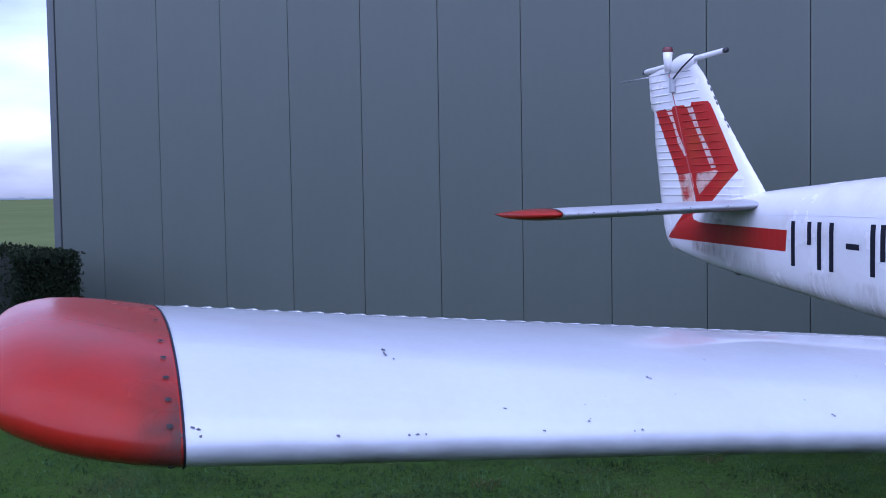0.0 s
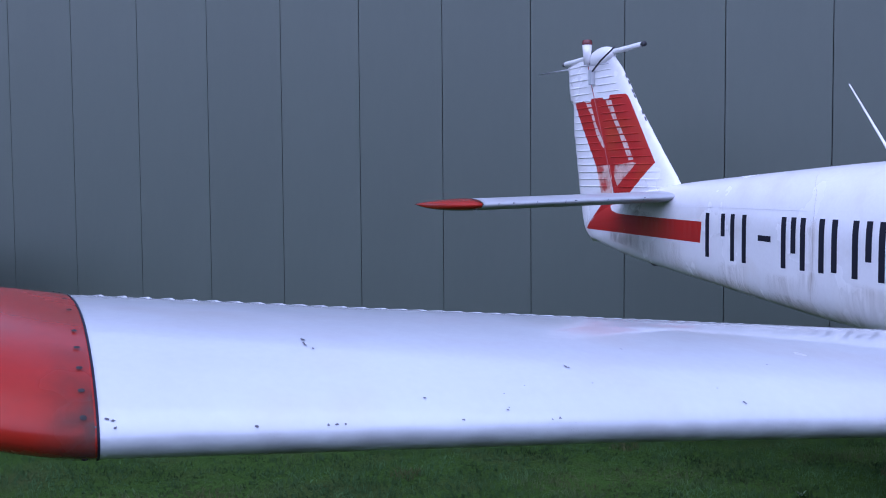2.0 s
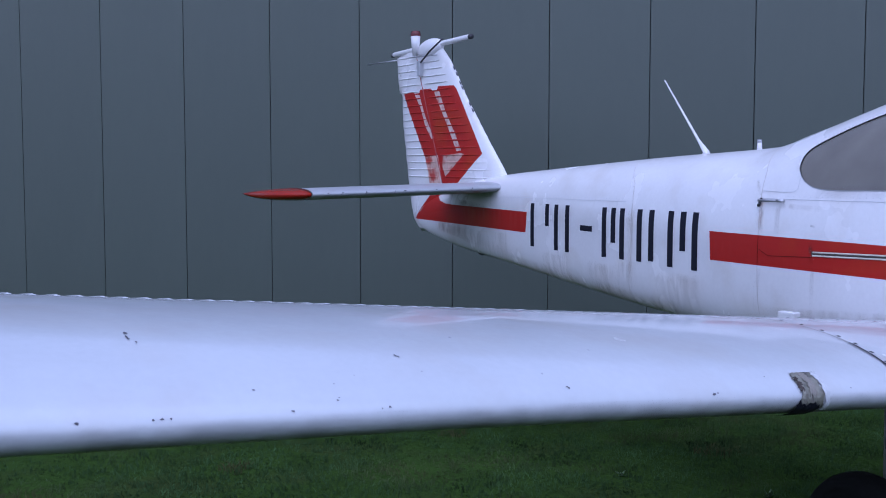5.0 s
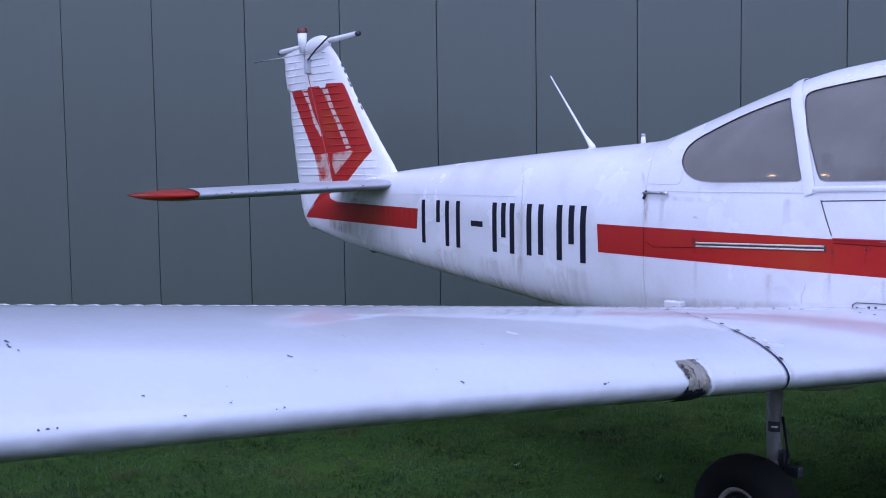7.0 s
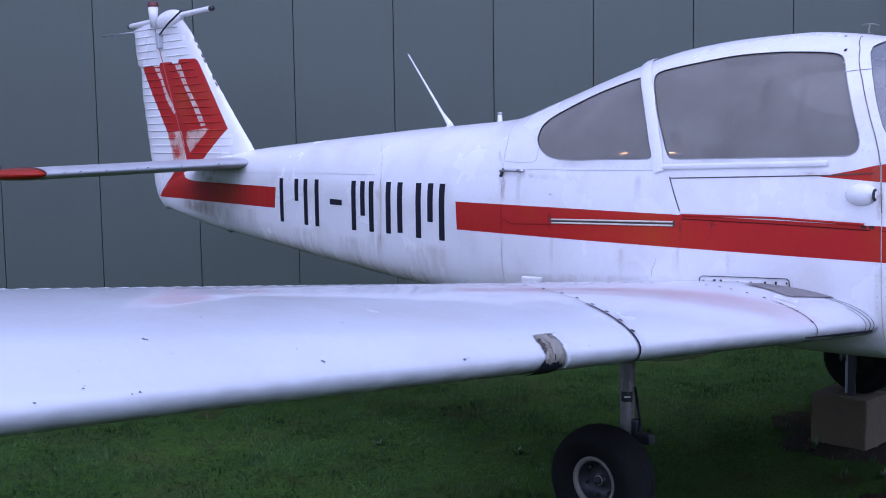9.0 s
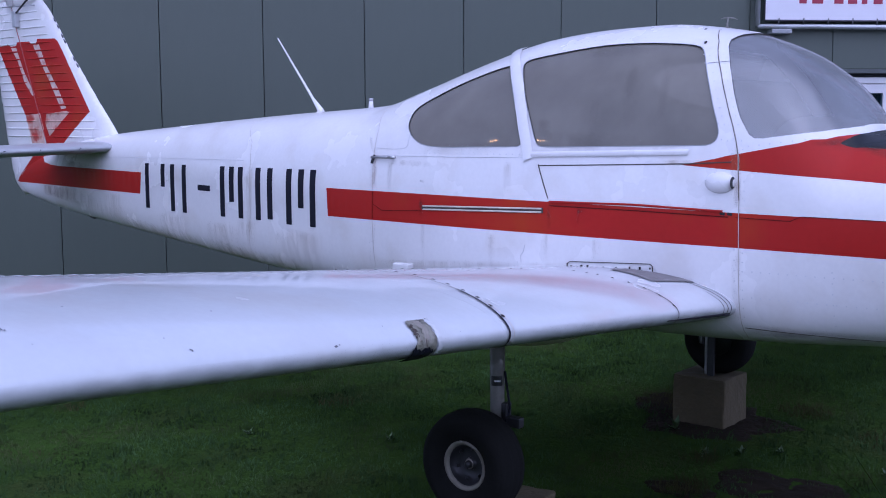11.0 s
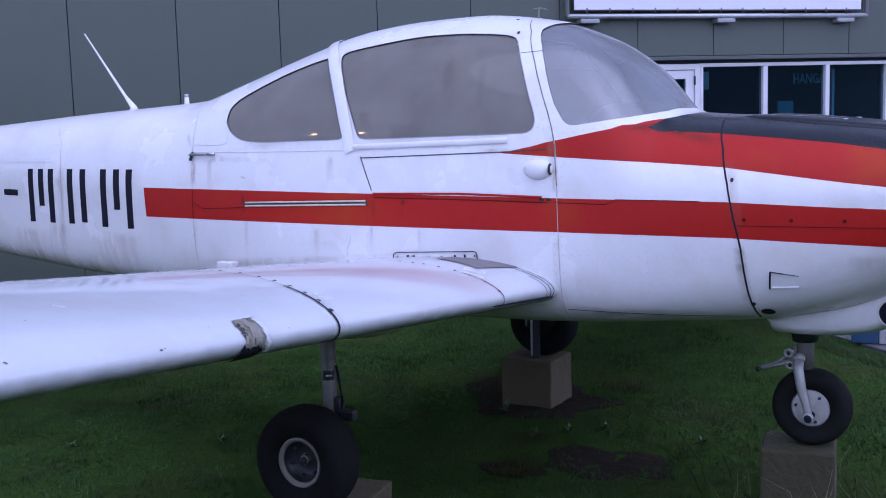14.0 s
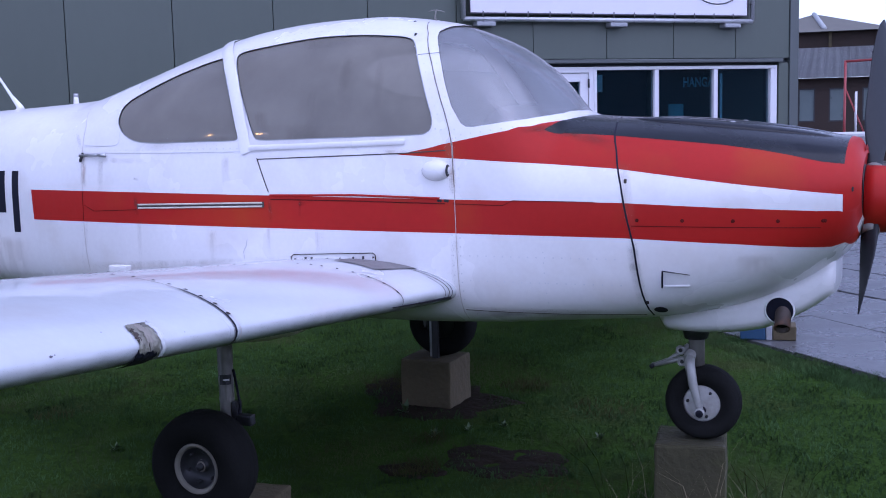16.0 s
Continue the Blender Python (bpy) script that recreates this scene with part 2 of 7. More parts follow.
CONCRETE = mat("weathered_concrete", (0.088, 0.070, 0.036), 0.9, vary=0.22, scale=6, fine=50, bump=0.5, bump_scale=45, stain=(0.05, 0.045, 0.03),
               stain_amount=0.6, stain_scale=5)
SLAB = mat("wet_concrete_slab", (0.100, 0.102, 0.105), 0.30, vary=0.45, scale=2.5, fine=40, bump=0.15, bump_scale=60, per_object=0.40,
           stain=(0.055, 0.055, 0.06), stain_amount=0.7, stain_scale=1.6, rough_vary=0.25)
PAVEJOINT = mat("wet_mossy_joint", (0.050, 0.052, 0.048), 0.5, vary=0.3, scale=4)
GROUND = mat("turf_soil", (0.032, 0.060, 0.012), 0.95, vary=0.3, scale=0.9, fine=14, bump=0.5, bump_scale=30, stain=(0.045, 0.040, 0.022), stain_amount=0.5,
             stain_scale=1.3, spec=0.0)
GRASS = mat("grass_blades", (0.0335, 0.064, 0.0205), 0.8, vary=1.05, scale=2.4, fine=11, per_island=0.40, spec=0.04, stain=(0.086, 0.092, 0.034), stain_amount=0.8, stain_scale=0.9)
up = GRASS.node_tree.nodes.new("ShaderNodeCombineXYZ")
up.inputs[2].default_value = 1.0
GRASS.node_tree.links.new(up.outputs[0], GRASS.node_tree.nodes["Principled BSDF"].inputs["Normal"])
HUBMET = mat("pale_grey_hub_paint", (0.46, 0.455, 0.44), 0.4, vary=0.15, scale=12, stain=(0.20, 0.16, 0.12), stain_amount=0.5, stain_scale=18)
FORKMET = mat("pale_grey_fork_paint", (0.36, 0.355, 0.34), 0.4, metal=0.2, vary=0.15, scale=12, stain=(0.16, 0.13, 0.10), stain_amount=0.5, stain_scale=18)
DEADGRASS = mat("withered_grass", (0.050, 0.050, 0.020), 0.9, vary=0.2, per_island=0.6, spec=0.05)
up = DEADGRASS.node_tree.nodes.new("ShaderNodeCombineXYZ")
up.inputs[2].default_value = 1.0
DEADGRASS.node_tree.links.new(up.outputs[0], DEADGRASS.node_tree.nodes["Principled BSDF"].inputs["Normal"])
DRYGRASS = mat("dry_grass", (0.26, 0.22, 0.13), 0.8, vary=0.2, per_island=0.5)
SOIL = mat("bare_earth", (0.020, 0.015, 0.010), 0.95, vary=0.35, scale=5, fine=40, bump=0.7, bump_scale=30, spec=0.1)
WEED = mat("weed_leaves", (0.05, 0.085, 0.028), 0.6, vary=0.2, per_island=0.5)
CHIP = mat("chipped_paint", (0.085, 0.08, 0.10), 0.6, vary=0.3, scale=40)
HEDGE = mat("hedge_leaves", (0.015, 0.022, 0.011), 0.8, vary=0.3, scale=4, per_island=0.5, spec=0.06)
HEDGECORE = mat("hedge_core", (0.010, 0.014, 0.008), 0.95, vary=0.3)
BRICK = mat("dark_brown_brickwork", (0.030, 0.019, 0.014), 0.85, vary=0.3, scale=3, fine=30, bump=0.3)
ROOFTIN = mat("grey_corrugated_roof", (0.36, 0.37, 0.38), 0.6, vary=0.1, scale=1.0)
ROOFTILE = mat("grey_brown_roof_felt", (0.13, 0.125, 0.105), 0.8, vary=0.15, scale=2)
REDSTEEL = mat("red_painted_steel", (0.30, 0.05, 0.05), 0.5, vary=0.12)
BLUEPAINT = mat("blue_painted_metal", (0.03, 0.07, 0.14), 0.4, vary=0.1)
GREYBOX = mat("grey_plastic", (0.30, 0.31, 0.33), 0.6, vary=0.1)
LAMPRED = mat("dark_red_beacon_glass", (0.10, 0.012, 0.012), 0.2, vary=0.1)
PALEPANE = mat("curtained_window", (0.12, 0.15, 0.15), 0.3, vary=0.1)


# ---------------------------------------------------------------- building helpers
def mesh_from(bm, smooth=True):
    me = bpy.data.meshes.new("mesh")
    bm.to_mesh(me)
    bm.free()
    if smooth:
        for p in me.polygons:
            p.use_smooth = True
    return me


def part(name, bm, material, parent, label="", smooth=True):
    """One mesh object under a thing or under a part."""
    ob = new(name, mesh_from(bm, smooth) if isinstance(bm, bmesh.types.BMesh) else bm)
    if material is not None:
        ob.data.materials.append(material)
    if parent is not None:
        ob.parent = parent
        ob.matrix_parent_inverse = parent.matrix_basis.inverted()
    return tagged(ob, label)


def thing(name, label, category, at=(0, 0, 0), group="", kind=""):
    ob = new(name)
    ob.matrix_basis = pose(*at)
    return tagged(ob, label, category, group, kind)


def add_box(bm, lo, hi, m=None, bevel=0.0):
    vs = bmesh.ops.create_cube(bm, size=1.0)["verts"]
    c = [(a + b) / 2 for a, b in zip(lo, hi)]
    s = [b - a for a, b in zip(lo, hi)]
    bmesh.ops.transform(bm, matrix=Matrix.Translation(c) @ Matrix.Diagonal((*s, 1)), verts=vs)
    if bevel:
        es = list({e for v in vs for e in v.link_edges})
        r = bmesh.ops.bevel(bm, geom=es, offset=bevel, segments=2, profile=0.6, affect="EDGES")
        vs = list({v for f in r["faces"] for v in f.verts} | {v for v in vs if v.is_valid})
    if m is not None:
        bmesh.ops.transform(bm, matrix=m, verts=vs)
    return bm


def box(lo, hi, bevel=0.0, m=None):
    return add_box(bmesh.new(), lo, hi, m, bevel)


def add_tube(bm, pts, radius, seg=10, cap=True):
    """A round tube along points; radius may be one number or one a point."""
    pts = [Vector(p) for p in pts]
    rad = radius if isinstance(radius, (list, tuple)) else [radius] * len(pts)
    rings = []
    for i, p in enumerate(pts):
        d = (pts[min(i + 1, len(pts) - 1)] - pts[max(i - 1, 0)]).normalized()
        a = d.orthogonal().normalized() if i == 0 else (side - d * side.dot(d)).normalized()
        side = a
        b = d.cross(a)
        rings.append([bm.verts.new(p + (a * math.cos(t) + b * math.sin(t)) * rad[i]) for t in (2 * math.pi * k / seg for k in range(seg))])
    for r0, r1 in zip(rings, rings[1:]):
        for k in range(seg):
            bm.faces.new((r0[k], r0[(k + 1) % seg], r1[(k + 1) % seg], r1[k]))
    if cap:
        bm.faces.new(rings[0][::-1])
        bm.faces.new(rings[-1])
    return bm


def tube(pts, radius, seg=10, cap=True):
    return add_tube(bmesh.new(), pts, radius, seg, cap)


def lathe(profile, seg=32, m=None):
    """Turn (r, h) pairs round the z axis, then pose by m."""
    bm = bmesh.new()
    rings = []
    for r, h in profile:
        rings.append([bm.verts.new((r * math.cos(t), r * math.sin(t), h)) for t in (2 * math.pi * k / seg for k in range(seg))] if r > 1e-5
                     else [bm.verts.new((0, 0, h))])
    for r0, r1 in zip(rings, rings[1:]):
        for k in range(seg):
            q = [r0[k % len(r0)], r0[(k + 1) % len(r0)], r1[(k + 1) % len(r1)], r1[k % len(r1)]]
            q = [v for i, v in enumerate(q) if v not in q[:i]]
            if len(q) > 2:
                bm.faces.new(q)
    bmesh.ops.recalc_face_normals(bm, faces=bm.faces)
    if m is not None:
        bmesh.ops.transform(bm, matrix=m, verts=bm.verts)
    return bm


def pchip(x, X, Y):
    """Smooth interpolation without overshoot."""
    X, Y = np.asarray(X, float), np.asarray(Y, float)
    h = np.diff(X)
    d = np.diff(Y) / h
    m = np.zeros(len(X))
    m[0], m[-1] = d[0], d[-1]
    for i in range(1, len(X) - 1):
        if d[i - 1] * d[i] > 0:
            w1, w2 = 2 * h[i] + h[i - 1], h[i] + 2 * h[i - 1]
            m[i] = (w1 + w2) / (w1 / d[i - 1] + w2 / d[i])
    i = min(max(int(np.searchsorted(X, x)) - 1, 0), len(X) - 2)
    t = min(max((x - X[i]) / h[i], 0.0), 1.0)
    return float((2 * t**3 - 3 * t * t + 1) * Y[i] + (t**3 - 2 * t * t + t) * h[i] * m[i] + (-2 * t**3 + 3 * t * t) * Y[i + 1] + (t**3 - t * t) * h[i] * m[i + 1])


def inside(p, poly):
    x, y = p
    c = False
    for (x0, y0), (x1, y1) in zip(poly, poly[1:] + poly[:1]):
        if (y0 > y) != (y1 > y) and x < (x1 - x0) * (y - y0) / (y1 - y0) + x0:
            c = not c
    return c


def dense(pts, step, closed=True):
    """A polyline with points no further apart than step."""
    out = []
    src = list(pts) + ([pts[0]] if closed else [])
    for (x0, y0), (x1, y1) in zip(src, src[1:]):
        k = max(1, int(math.hypot(x1 - x0, y1 - y0) / step))
        out += [(x0 + (x1 - x0) * i / k, y0 + (y1 - y0) * i / k) for i in range(k)]
    return out if closed else out + [pts[-1]]


def rounded(pts, rounds=2, keep=0.22):
    """Chaikin corner cutting of a closed outline."""
    for _ in range(rounds):
        out = []
        for (x0, y0), (x1, y1) in zip(pts, pts[1:] + pts[:1]):
            out += [(x0 + (x1 - x0) * keep, y0 + (y1 - y0) * keep), (x1 - (x1 - x0) * keep, y1 - (y1 - y0) * keep)]
        pts = out
    return pts


# ---------------------------------------------------------------- large structure
# Wall frame: u runs along the hangar wall, n away from the camera into it.
WALL_TURN = radians(45.97)
WALL_N, PANEL_W, WALL_H = 11.15, 1.0, 5.6
WALL_LEFT, WALL_RIGHT = -11.31, 9.03
PANEL_0 = -1.0283 * WALL_N          # u of the first panel joint
WALL_M = Matrix.Translation((EYE_X, EYE_Y, 0)) @ Matrix.Rotation(WALL_TURN, 4, "Z")
PAVE_U = 4.87                        # the pavement's edge against the grass


def wp(u, n, z=0.0):
    return WALL_M @ Vector((u, n, z))


def relief(x, y):
    """Gentle unevenness of the turf, in metres."""
    q = WALL_M.inverted() @ Vector((x, y, 0))
    flat = min(max((PAVE_U + 0.1 - q.x) / 1.5, 0.0), 1.0)
    far = min(max((60 - math.hypot(x, y)) / 30, 0.0), 1.0)
    return flat * far * (0.035 * noise.noise((x * 0.45, y * 0.45, 3.1)) + 0.012 * noise.noise((x * 1.9, y * 1.9, 7.7)))


def ground_sheet():
    bm = bmesh.new()
    k = 110
    ax = [math.copysign(abs(i / k) ** 3.2 * 2200 + abs(i / k) * 16, i) for i in range(-k, k + 1)]
    rows = []
    for j in ax:
        rows.append([bm.verts.new((i - 3.0, j + 2.0, relief(i - 3.0, j + 2.0) - 0.012)) for i in ax])
    for r0, r1 in zip(rows, rows[1:]):
        for i in range(len(ax) - 1):
            bm.faces.new((r0[i], r0[i + 1], r1[i + 1], r1[i]))
    return bm


tagged(part("ground", ground_sheet(), GROUND, None), "dark green mown turf field reaching the horizon", "ground", kind="structure")

hangar = thing("wall_hangar", "tall hangar wall of dark blue-grey steel cladding panels", "wall", kind="structure")
# backing wall with the office opening left out, three lengths and a lintel
OPEN_L, OPEN_R, OPEN_Z0, OPEN_Z1 = 5.30, 8.76, 0.0, 2.19
for lo, hi in (((WALL_LEFT, WALL_N + 0.02, -0.2), (OPEN_L, WALL_N + 0.26, WALL_H)), ((OPEN_R, WALL_N + 0.02, -0.2), (WALL_RIGHT, WALL_N + 0.26, WALL_H)),
               ((OPEN_L, WALL_N + 0.02, OPEN_Z1), (OPEN_R, WALL_N + 0.26, WALL_H))):
    part("wall_core", box(lo, hi, m=WALL_M), JOINT, hangar, smooth=False)
for lo, hi in (((WALL_LEFT, WALL_N + 0.26, -0.2), (WALL_LEFT + 0.25, WALL_N + 14, WALL_H)), ((WALL_RIGHT - 0.25, WALL_N + 0.26, -0.2), (WALL_RIGHT, WALL_N + 14, WALL_H)),
               ((WALL_LEFT, WALL_N + 14, -0.2), (WALL_RIGHT, WALL_N + 14.25, WALL_H))):
    part("side_wall", box(lo, hi, m=WALL_M), CLAD, hangar, smooth=False)
roof = tagged(part("roof_hangar", box((WALL_LEFT - 0.1, WALL_N - 0.1, WALL_H), (WALL_RIGHT + 0.1, WALL_N + 14.35, WALL_H + 0.25), m=WALL_M), CLADTRIM, None, smooth=False),
              "flat dark grey hangar roof edge", "roof", kind="structure")
tagged(part("floor_office", box((OPEN_L - 0.4, WALL_N + 0.27, -0.1), (OPEN_R + 0.1, WALL_N + 3.0, 0.02), m=WALL_M), UNLITROOM, None, smooth=False),
              "office floor behind the windows, coloured near black as unlit", "floor", kind="structure")
tagged(part("ceiling_office", box((OPEN_L - 0.4, WALL_N + 0.27, 2.45), (OPEN_R + 0.1, WALL_N + 3.0, 2.55), m=WALL_M), UNLITROOM, None, smooth=False),
       "office ceiling behind the windows, coloured near black as unlit", "ceiling", kind="structure")
tagged(part("wall_office_back", box((OPEN_L - 0.4, WALL_N + 3.0, 0.0), (OPEN_R + 0.1, WALL_N + 3.1, 2.5), m=WALL_M), UNLITROOM, None, smooth=False),
       "rear wall of the office, coloured near black as unlit", "wall", kind="structure")
tagged(part("wall_office_side", box((OPEN_L - 0.5, WALL_N + 0.27, 0.0), (OPEN_L - 0.4, WALL_N + 3.0, 2.5), m=WALL_M), UNLITROOM, None, smooth=False),
       "side wall of the office, coloured near black as unlit", "wall", kind="structure")
# corner posts and ledge over the windows
tagged(part("trim", box((WALL_RIGHT - 0.11, WALL_N - 0.045, 0), (WALL_RIGHT + 0.02, WALL_N + 0.3, WALL_H), 0.008, WALL_M), CLADTRIM, None, smooth=False),
       "folded blue-grey steel corner trim of the hangar", "trim", kind="structure")
tagged(part("trim", box((WALL_LEFT - 0.02, WALL_N - 0.045, 0), (WALL_LEFT + 0.10, WALL_N + 0.3, WALL_H), 0.008, WALL_M), CLADTRIM, None, smooth=False),
       "folded blue-grey steel corner trim of the hangar", "trim", kind="structure")
tagged(part("trim", box((4.9, WALL_N - 0.075, 2.224), (8.80, WALL_N + 0.02, 2.266), 0.006, WALL_M), CLADTRIM, None, smooth=False),
       "dark steel drip ledge above the office windows", "trim", kind="structure")

# the plain hangar that faces it across the field, behind the camera
tagged(part("wall_opposite", box((-34, -29, -0.2), (42, -21, 6.6), m=WALL_M), OPPOSITE, None, smooth=False), "plain light grey hangar across the field", "wall", kind="structure")

# ---- office windows and door
win = thing("window_1", "white-framed row of three dark office windows", "window", kind="structure")


def frame_bar(u0, u1, z0, z1, parent, name="window_frame"):
    return part(name, box((u0, WALL_N - 0.015, z0), (u1, WALL_N + 0.07, z1), 0.006, WALL_M), WINWHITE, parent, smooth=False)


frame_bar(6.215, 8.756, 2.148, 2.187, win)
frame_bar(6.215, 8.756, 0.10, 0.16, win)
for u0, u1 in ((6.215, 6.255), (7.018, 7.076), (7.838, 7.894), (8.660, 8.756)):
    frame_bar(u0, u1, 0.16, 2.148, win)
for u0, u1 in ((6.255, 7.018), (7.076, 7.838), (7.894, 8.660)):
    g = part("pane", box((u0, WALL_N + 0.03, 0.16), (u1, WALL_N + 0.042, 2.148), m=WALL_M), WINGLASS, win, smooth=False)
    g.visible_shadow = False
for u0, u1, z0, z1 in ((7.13, 7.165, 0.2, 2.1), (8.02, 8.055, 0.2, 2.1), (6.27, 6.40, 1.9, 2.1)):
    part("blind_edge", box((u0, WALL_N + 0.12, z0), (u1, WALL_N + 0.14, z1), m=WALL_M), BLIND, win, smooth=False)


def lettering(words, u, n, z, width, height):
    """Raised letters facing away from the wall, from the left edge u and the foot z."""
    cu = bpy.data.curves.new("lettering", "FONT")
    cu.body, cu.extrude, cu.offset = words, 0.002, 0.02
    probe = bpy.data.objects.new("lettering", cu)
    me = bpy.data.meshes.new_from_object(probe)
    bpy.data.objects.remove(probe)
    co = [v.co.copy() for v in me.vertices]
    x0, x1 = min(c.x for c in co), max(c.x for c in co)
    y0, y1 = min(c.y for c in co), max(c.y for c in co)
    for v in me.vertices:
        v.co = wp(u + (v.co.x - x0) / (x1 - x0) * width, n - v.co.z, z + (v.co.y - y0) / (y1 - y0) * height)
    me.materials.clear()
    return me


part("notice_lettering", lettering("HANGAR", 7.75, WALL_N + 0.50, 1.950, 0.52, 0.125), NOTICE, win, smooth=False)
part("notice_board", box((7.32, WALL_N + 0.9, 1.05), (7.72, WALL_N + 0.92, 1.45), m=WALL_M), NOTICE, win, smooth=False)
part("notice_board", box((7.80, WALL_N + 0.9, 1.30), (8.02, WALL_N + 0.92, 1.75), m=WALL_M), NOTICE, win, smooth=False)
door = thing("door_1", "white office door with a dark glass light, closed", "door", kind="structure")
for u0, u1, z0, z1 in ((5.30, 5.38, 0, 2.185), (6.15, 6.212, 0, 2.185), (5.38, 6.15, 2.12, 2.185)):
    frame_bar(u0, u1, z0, z1, door, "door_frame")
for u0, u1, z0, z1 in ((5.385, 5.60, 0.03, 2.115), (6.045, 6.145, 0.03, 2.115), (5.60, 6.045, 2.02, 2.115), (5.60, 6.045, 0.03, 0.95)):
    part("door_leaf", box((u0, WALL_N + 0.0, z0), (u1, WALL_N + 0.055, z1), 0.004, WALL_M), WINWHITE, door, smooth=False)
part("pane", box((5.60, WALL_N + 0.02, 0.95), (6.045, WALL_N + 0.03, 2.02), m=WALL_M), WINGLASS, door, smooth=False).visible_shadow = False
for z in (2.0, 1.55, 0.4):
    part("hinge", tube([wp(6.148, WALL_N - 0.015, z - 0.05), wp(6.148, WALL_N - 0.015, z + 0.05)], 0.011), DARKMET, door)
part("door_handle", tube([wp(5.46, WALL_N - 0.06, 1.05), wp(5.58, WALL_N - 0.06, 1.05)], 0.010), STEEL, door)

# ---- banner over the windows
sign = thing("banner_sign", "white cloth banner tied into a steel tube frame on the wall", "sign")
S_L, S_R, S_B, S_T = 4.58, 8.30, 2.70, 4.15
part("banner_cloth", box((S_L + 0.07, WALL_N - 0.125, S_B + 0.06), (S_R - 0.07, WALL_N - 0.115, S_T - 0.06), m=WALL_M), BOARD, sign, smooth=False)
for p, q in (((S_L, S_B), (S_R, S_B)), ((S_R, S_B), (S_R, S_T)), ((S_R, S_T), (S_L, S_T)), ((S_L, S_T), (S_L, S_B))):
    part("frame_tube", tube([wp(p[0], WALL_N - 0.12, p[1]), wp(q[0], WALL_N - 0.12, q[1])], 0.026), GALV, sign)
for p, q in (((S_L + 0.07, S_B + 0.06), (S_R - 0.07, S_B + 0.06)), ((S_R - 0.07, S_B + 0.06), (S_R - 0.07, S_T - 0.06)), ((S_L + 0.07, S_T - 0.06), (S_L + 0.07, S_B + 0.06))):
    part("edge_cord", tube([wp(p[0], WALL_N - 0.128, p[1]), wp(q[0], WALL_N - 0.128, q[1])], 0.009, 6), BOARDGREY, sign)
for i in range(13):
    u = S_L + 0.22 + i * 0.268
    part("tie", tube([wp(u, WALL_N - 0.13, S_B - 0.03), wp(u, WALL_N - 0.135, S_B + 0.03), wp(u + 0.006, WALL_N - 0.13, S_B + 0.085)], 0.007, 6), BOARDGREY, sign)
for i in range(5):
    z = S_B + 0.2 + i * 0.27
    part("tie", tube([wp(S_R + 0.03, WALL_N - 0.13, z), wp(S_R - 0.03, WALL_N - 0.135, z), wp(S_R - 0.085, WALL_N - 0.13, z + 0.006)], 0.007, 6), BOARDGREY, sign)
for u in (4.835, 6.47, 8.01):
    part("bracket", box((u - 0.11, WALL_N - 0.15, S_B - 0.075), (u + 0.11, WALL_N, S_B - 0.028), 0.012, WALL_M), GREYBOX, sign, smooth=False)
# print: unreadable characters as bars, an oval mark as a plain ring
for u0, u1 in ((5.02, 5.10), (5.16, 5.28), (5.40, 5.50), (5.55, 5.65), (5.70, 5.76), (5.83, 5.93), (5.98, 6.08)):
    part("print_bar", box((u0, WALL_N - 0.128, 2.935), (u1, WALL_N - 0.126, 3.12), m=WALL_M), BOARDINK, sign, smooth=False)
part("print_lettering", lettering("voor U", 7.66, WALL_N - 0.127, 2.95, 0.34, 0.13), BOARDGREY, sign, smooth=False)
part("print_ring", tube([wp(7.80 + 0.30 * math.cos(t), WALL_N - 0.127, 3.06 + 0.165 * math.sin(t)) for t in (math.pi * (0.92 + k / 32) for k in range(37))], 0.007, 6),
     BOARDGREY, sign)

# paler fields beyond the mown turf, on the open side of the hangar
bm = bmesh.new()
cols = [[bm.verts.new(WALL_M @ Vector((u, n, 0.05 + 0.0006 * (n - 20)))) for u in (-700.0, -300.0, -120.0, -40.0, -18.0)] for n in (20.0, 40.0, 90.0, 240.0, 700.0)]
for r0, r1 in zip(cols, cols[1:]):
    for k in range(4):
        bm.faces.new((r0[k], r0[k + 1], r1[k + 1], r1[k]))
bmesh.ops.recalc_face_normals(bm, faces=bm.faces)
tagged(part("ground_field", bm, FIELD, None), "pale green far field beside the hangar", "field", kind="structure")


# ---------------------------------------------------------------- the aeroplane
# a: metres aft of the nose (x = -a); b: metres to starboard (y = -b)
plane = thing("light_aircraft", "white low-wing light aircraft with red stripes, weathered, standing on blocks", "aeroplane")

ST_A = [0.275, 0.30, 0.40, 0.60, 0.80, 1.05, 1.38, 1.60, 1.75, 2.00, 2.36, 2.60, 2.91, 3.24, 3.66, 3.95, 4.30, 4.70, 5.30, 6.00, 6.64, 7.10, 7.50, 7.80, 7.93]
ST_TOP = [1.50, 1.555, 1.575, 1.605, 1.628, 1.650, 1.674, 1.895, 2.000, 2.089, 2.131, 2.127, 2.099, 2.018, 1.886, 1.805, 1.783, 1.765, 1.730, 1.686, 1.639, 1.58, 1.50, 1.44, 1.40]
ST_BOT = [1.25, 1.17, 1.07, 0.955, 0.895, 0.860, 0.840, 0.825, 0.815, 0.805, 0.80, 0.80, 0.80, 0.805, 0.815, 0.832, 0.855, 0.880, 0.930, 0.990, 1.046, 1.086, 1.14, 1.20, 1.27]
ST_MID = [1.375, 1.37, 1.35, 1.33, 1.30, 1.28, 1.27, 1.27, 1.27, 1.27, 1.27, 1.27, 1.27, 1.28, 1.29, 1.30, 1.32, 1.34, 1.37, 1.39, 1.40, 1.38, 1.34, 1.32, 1.33]
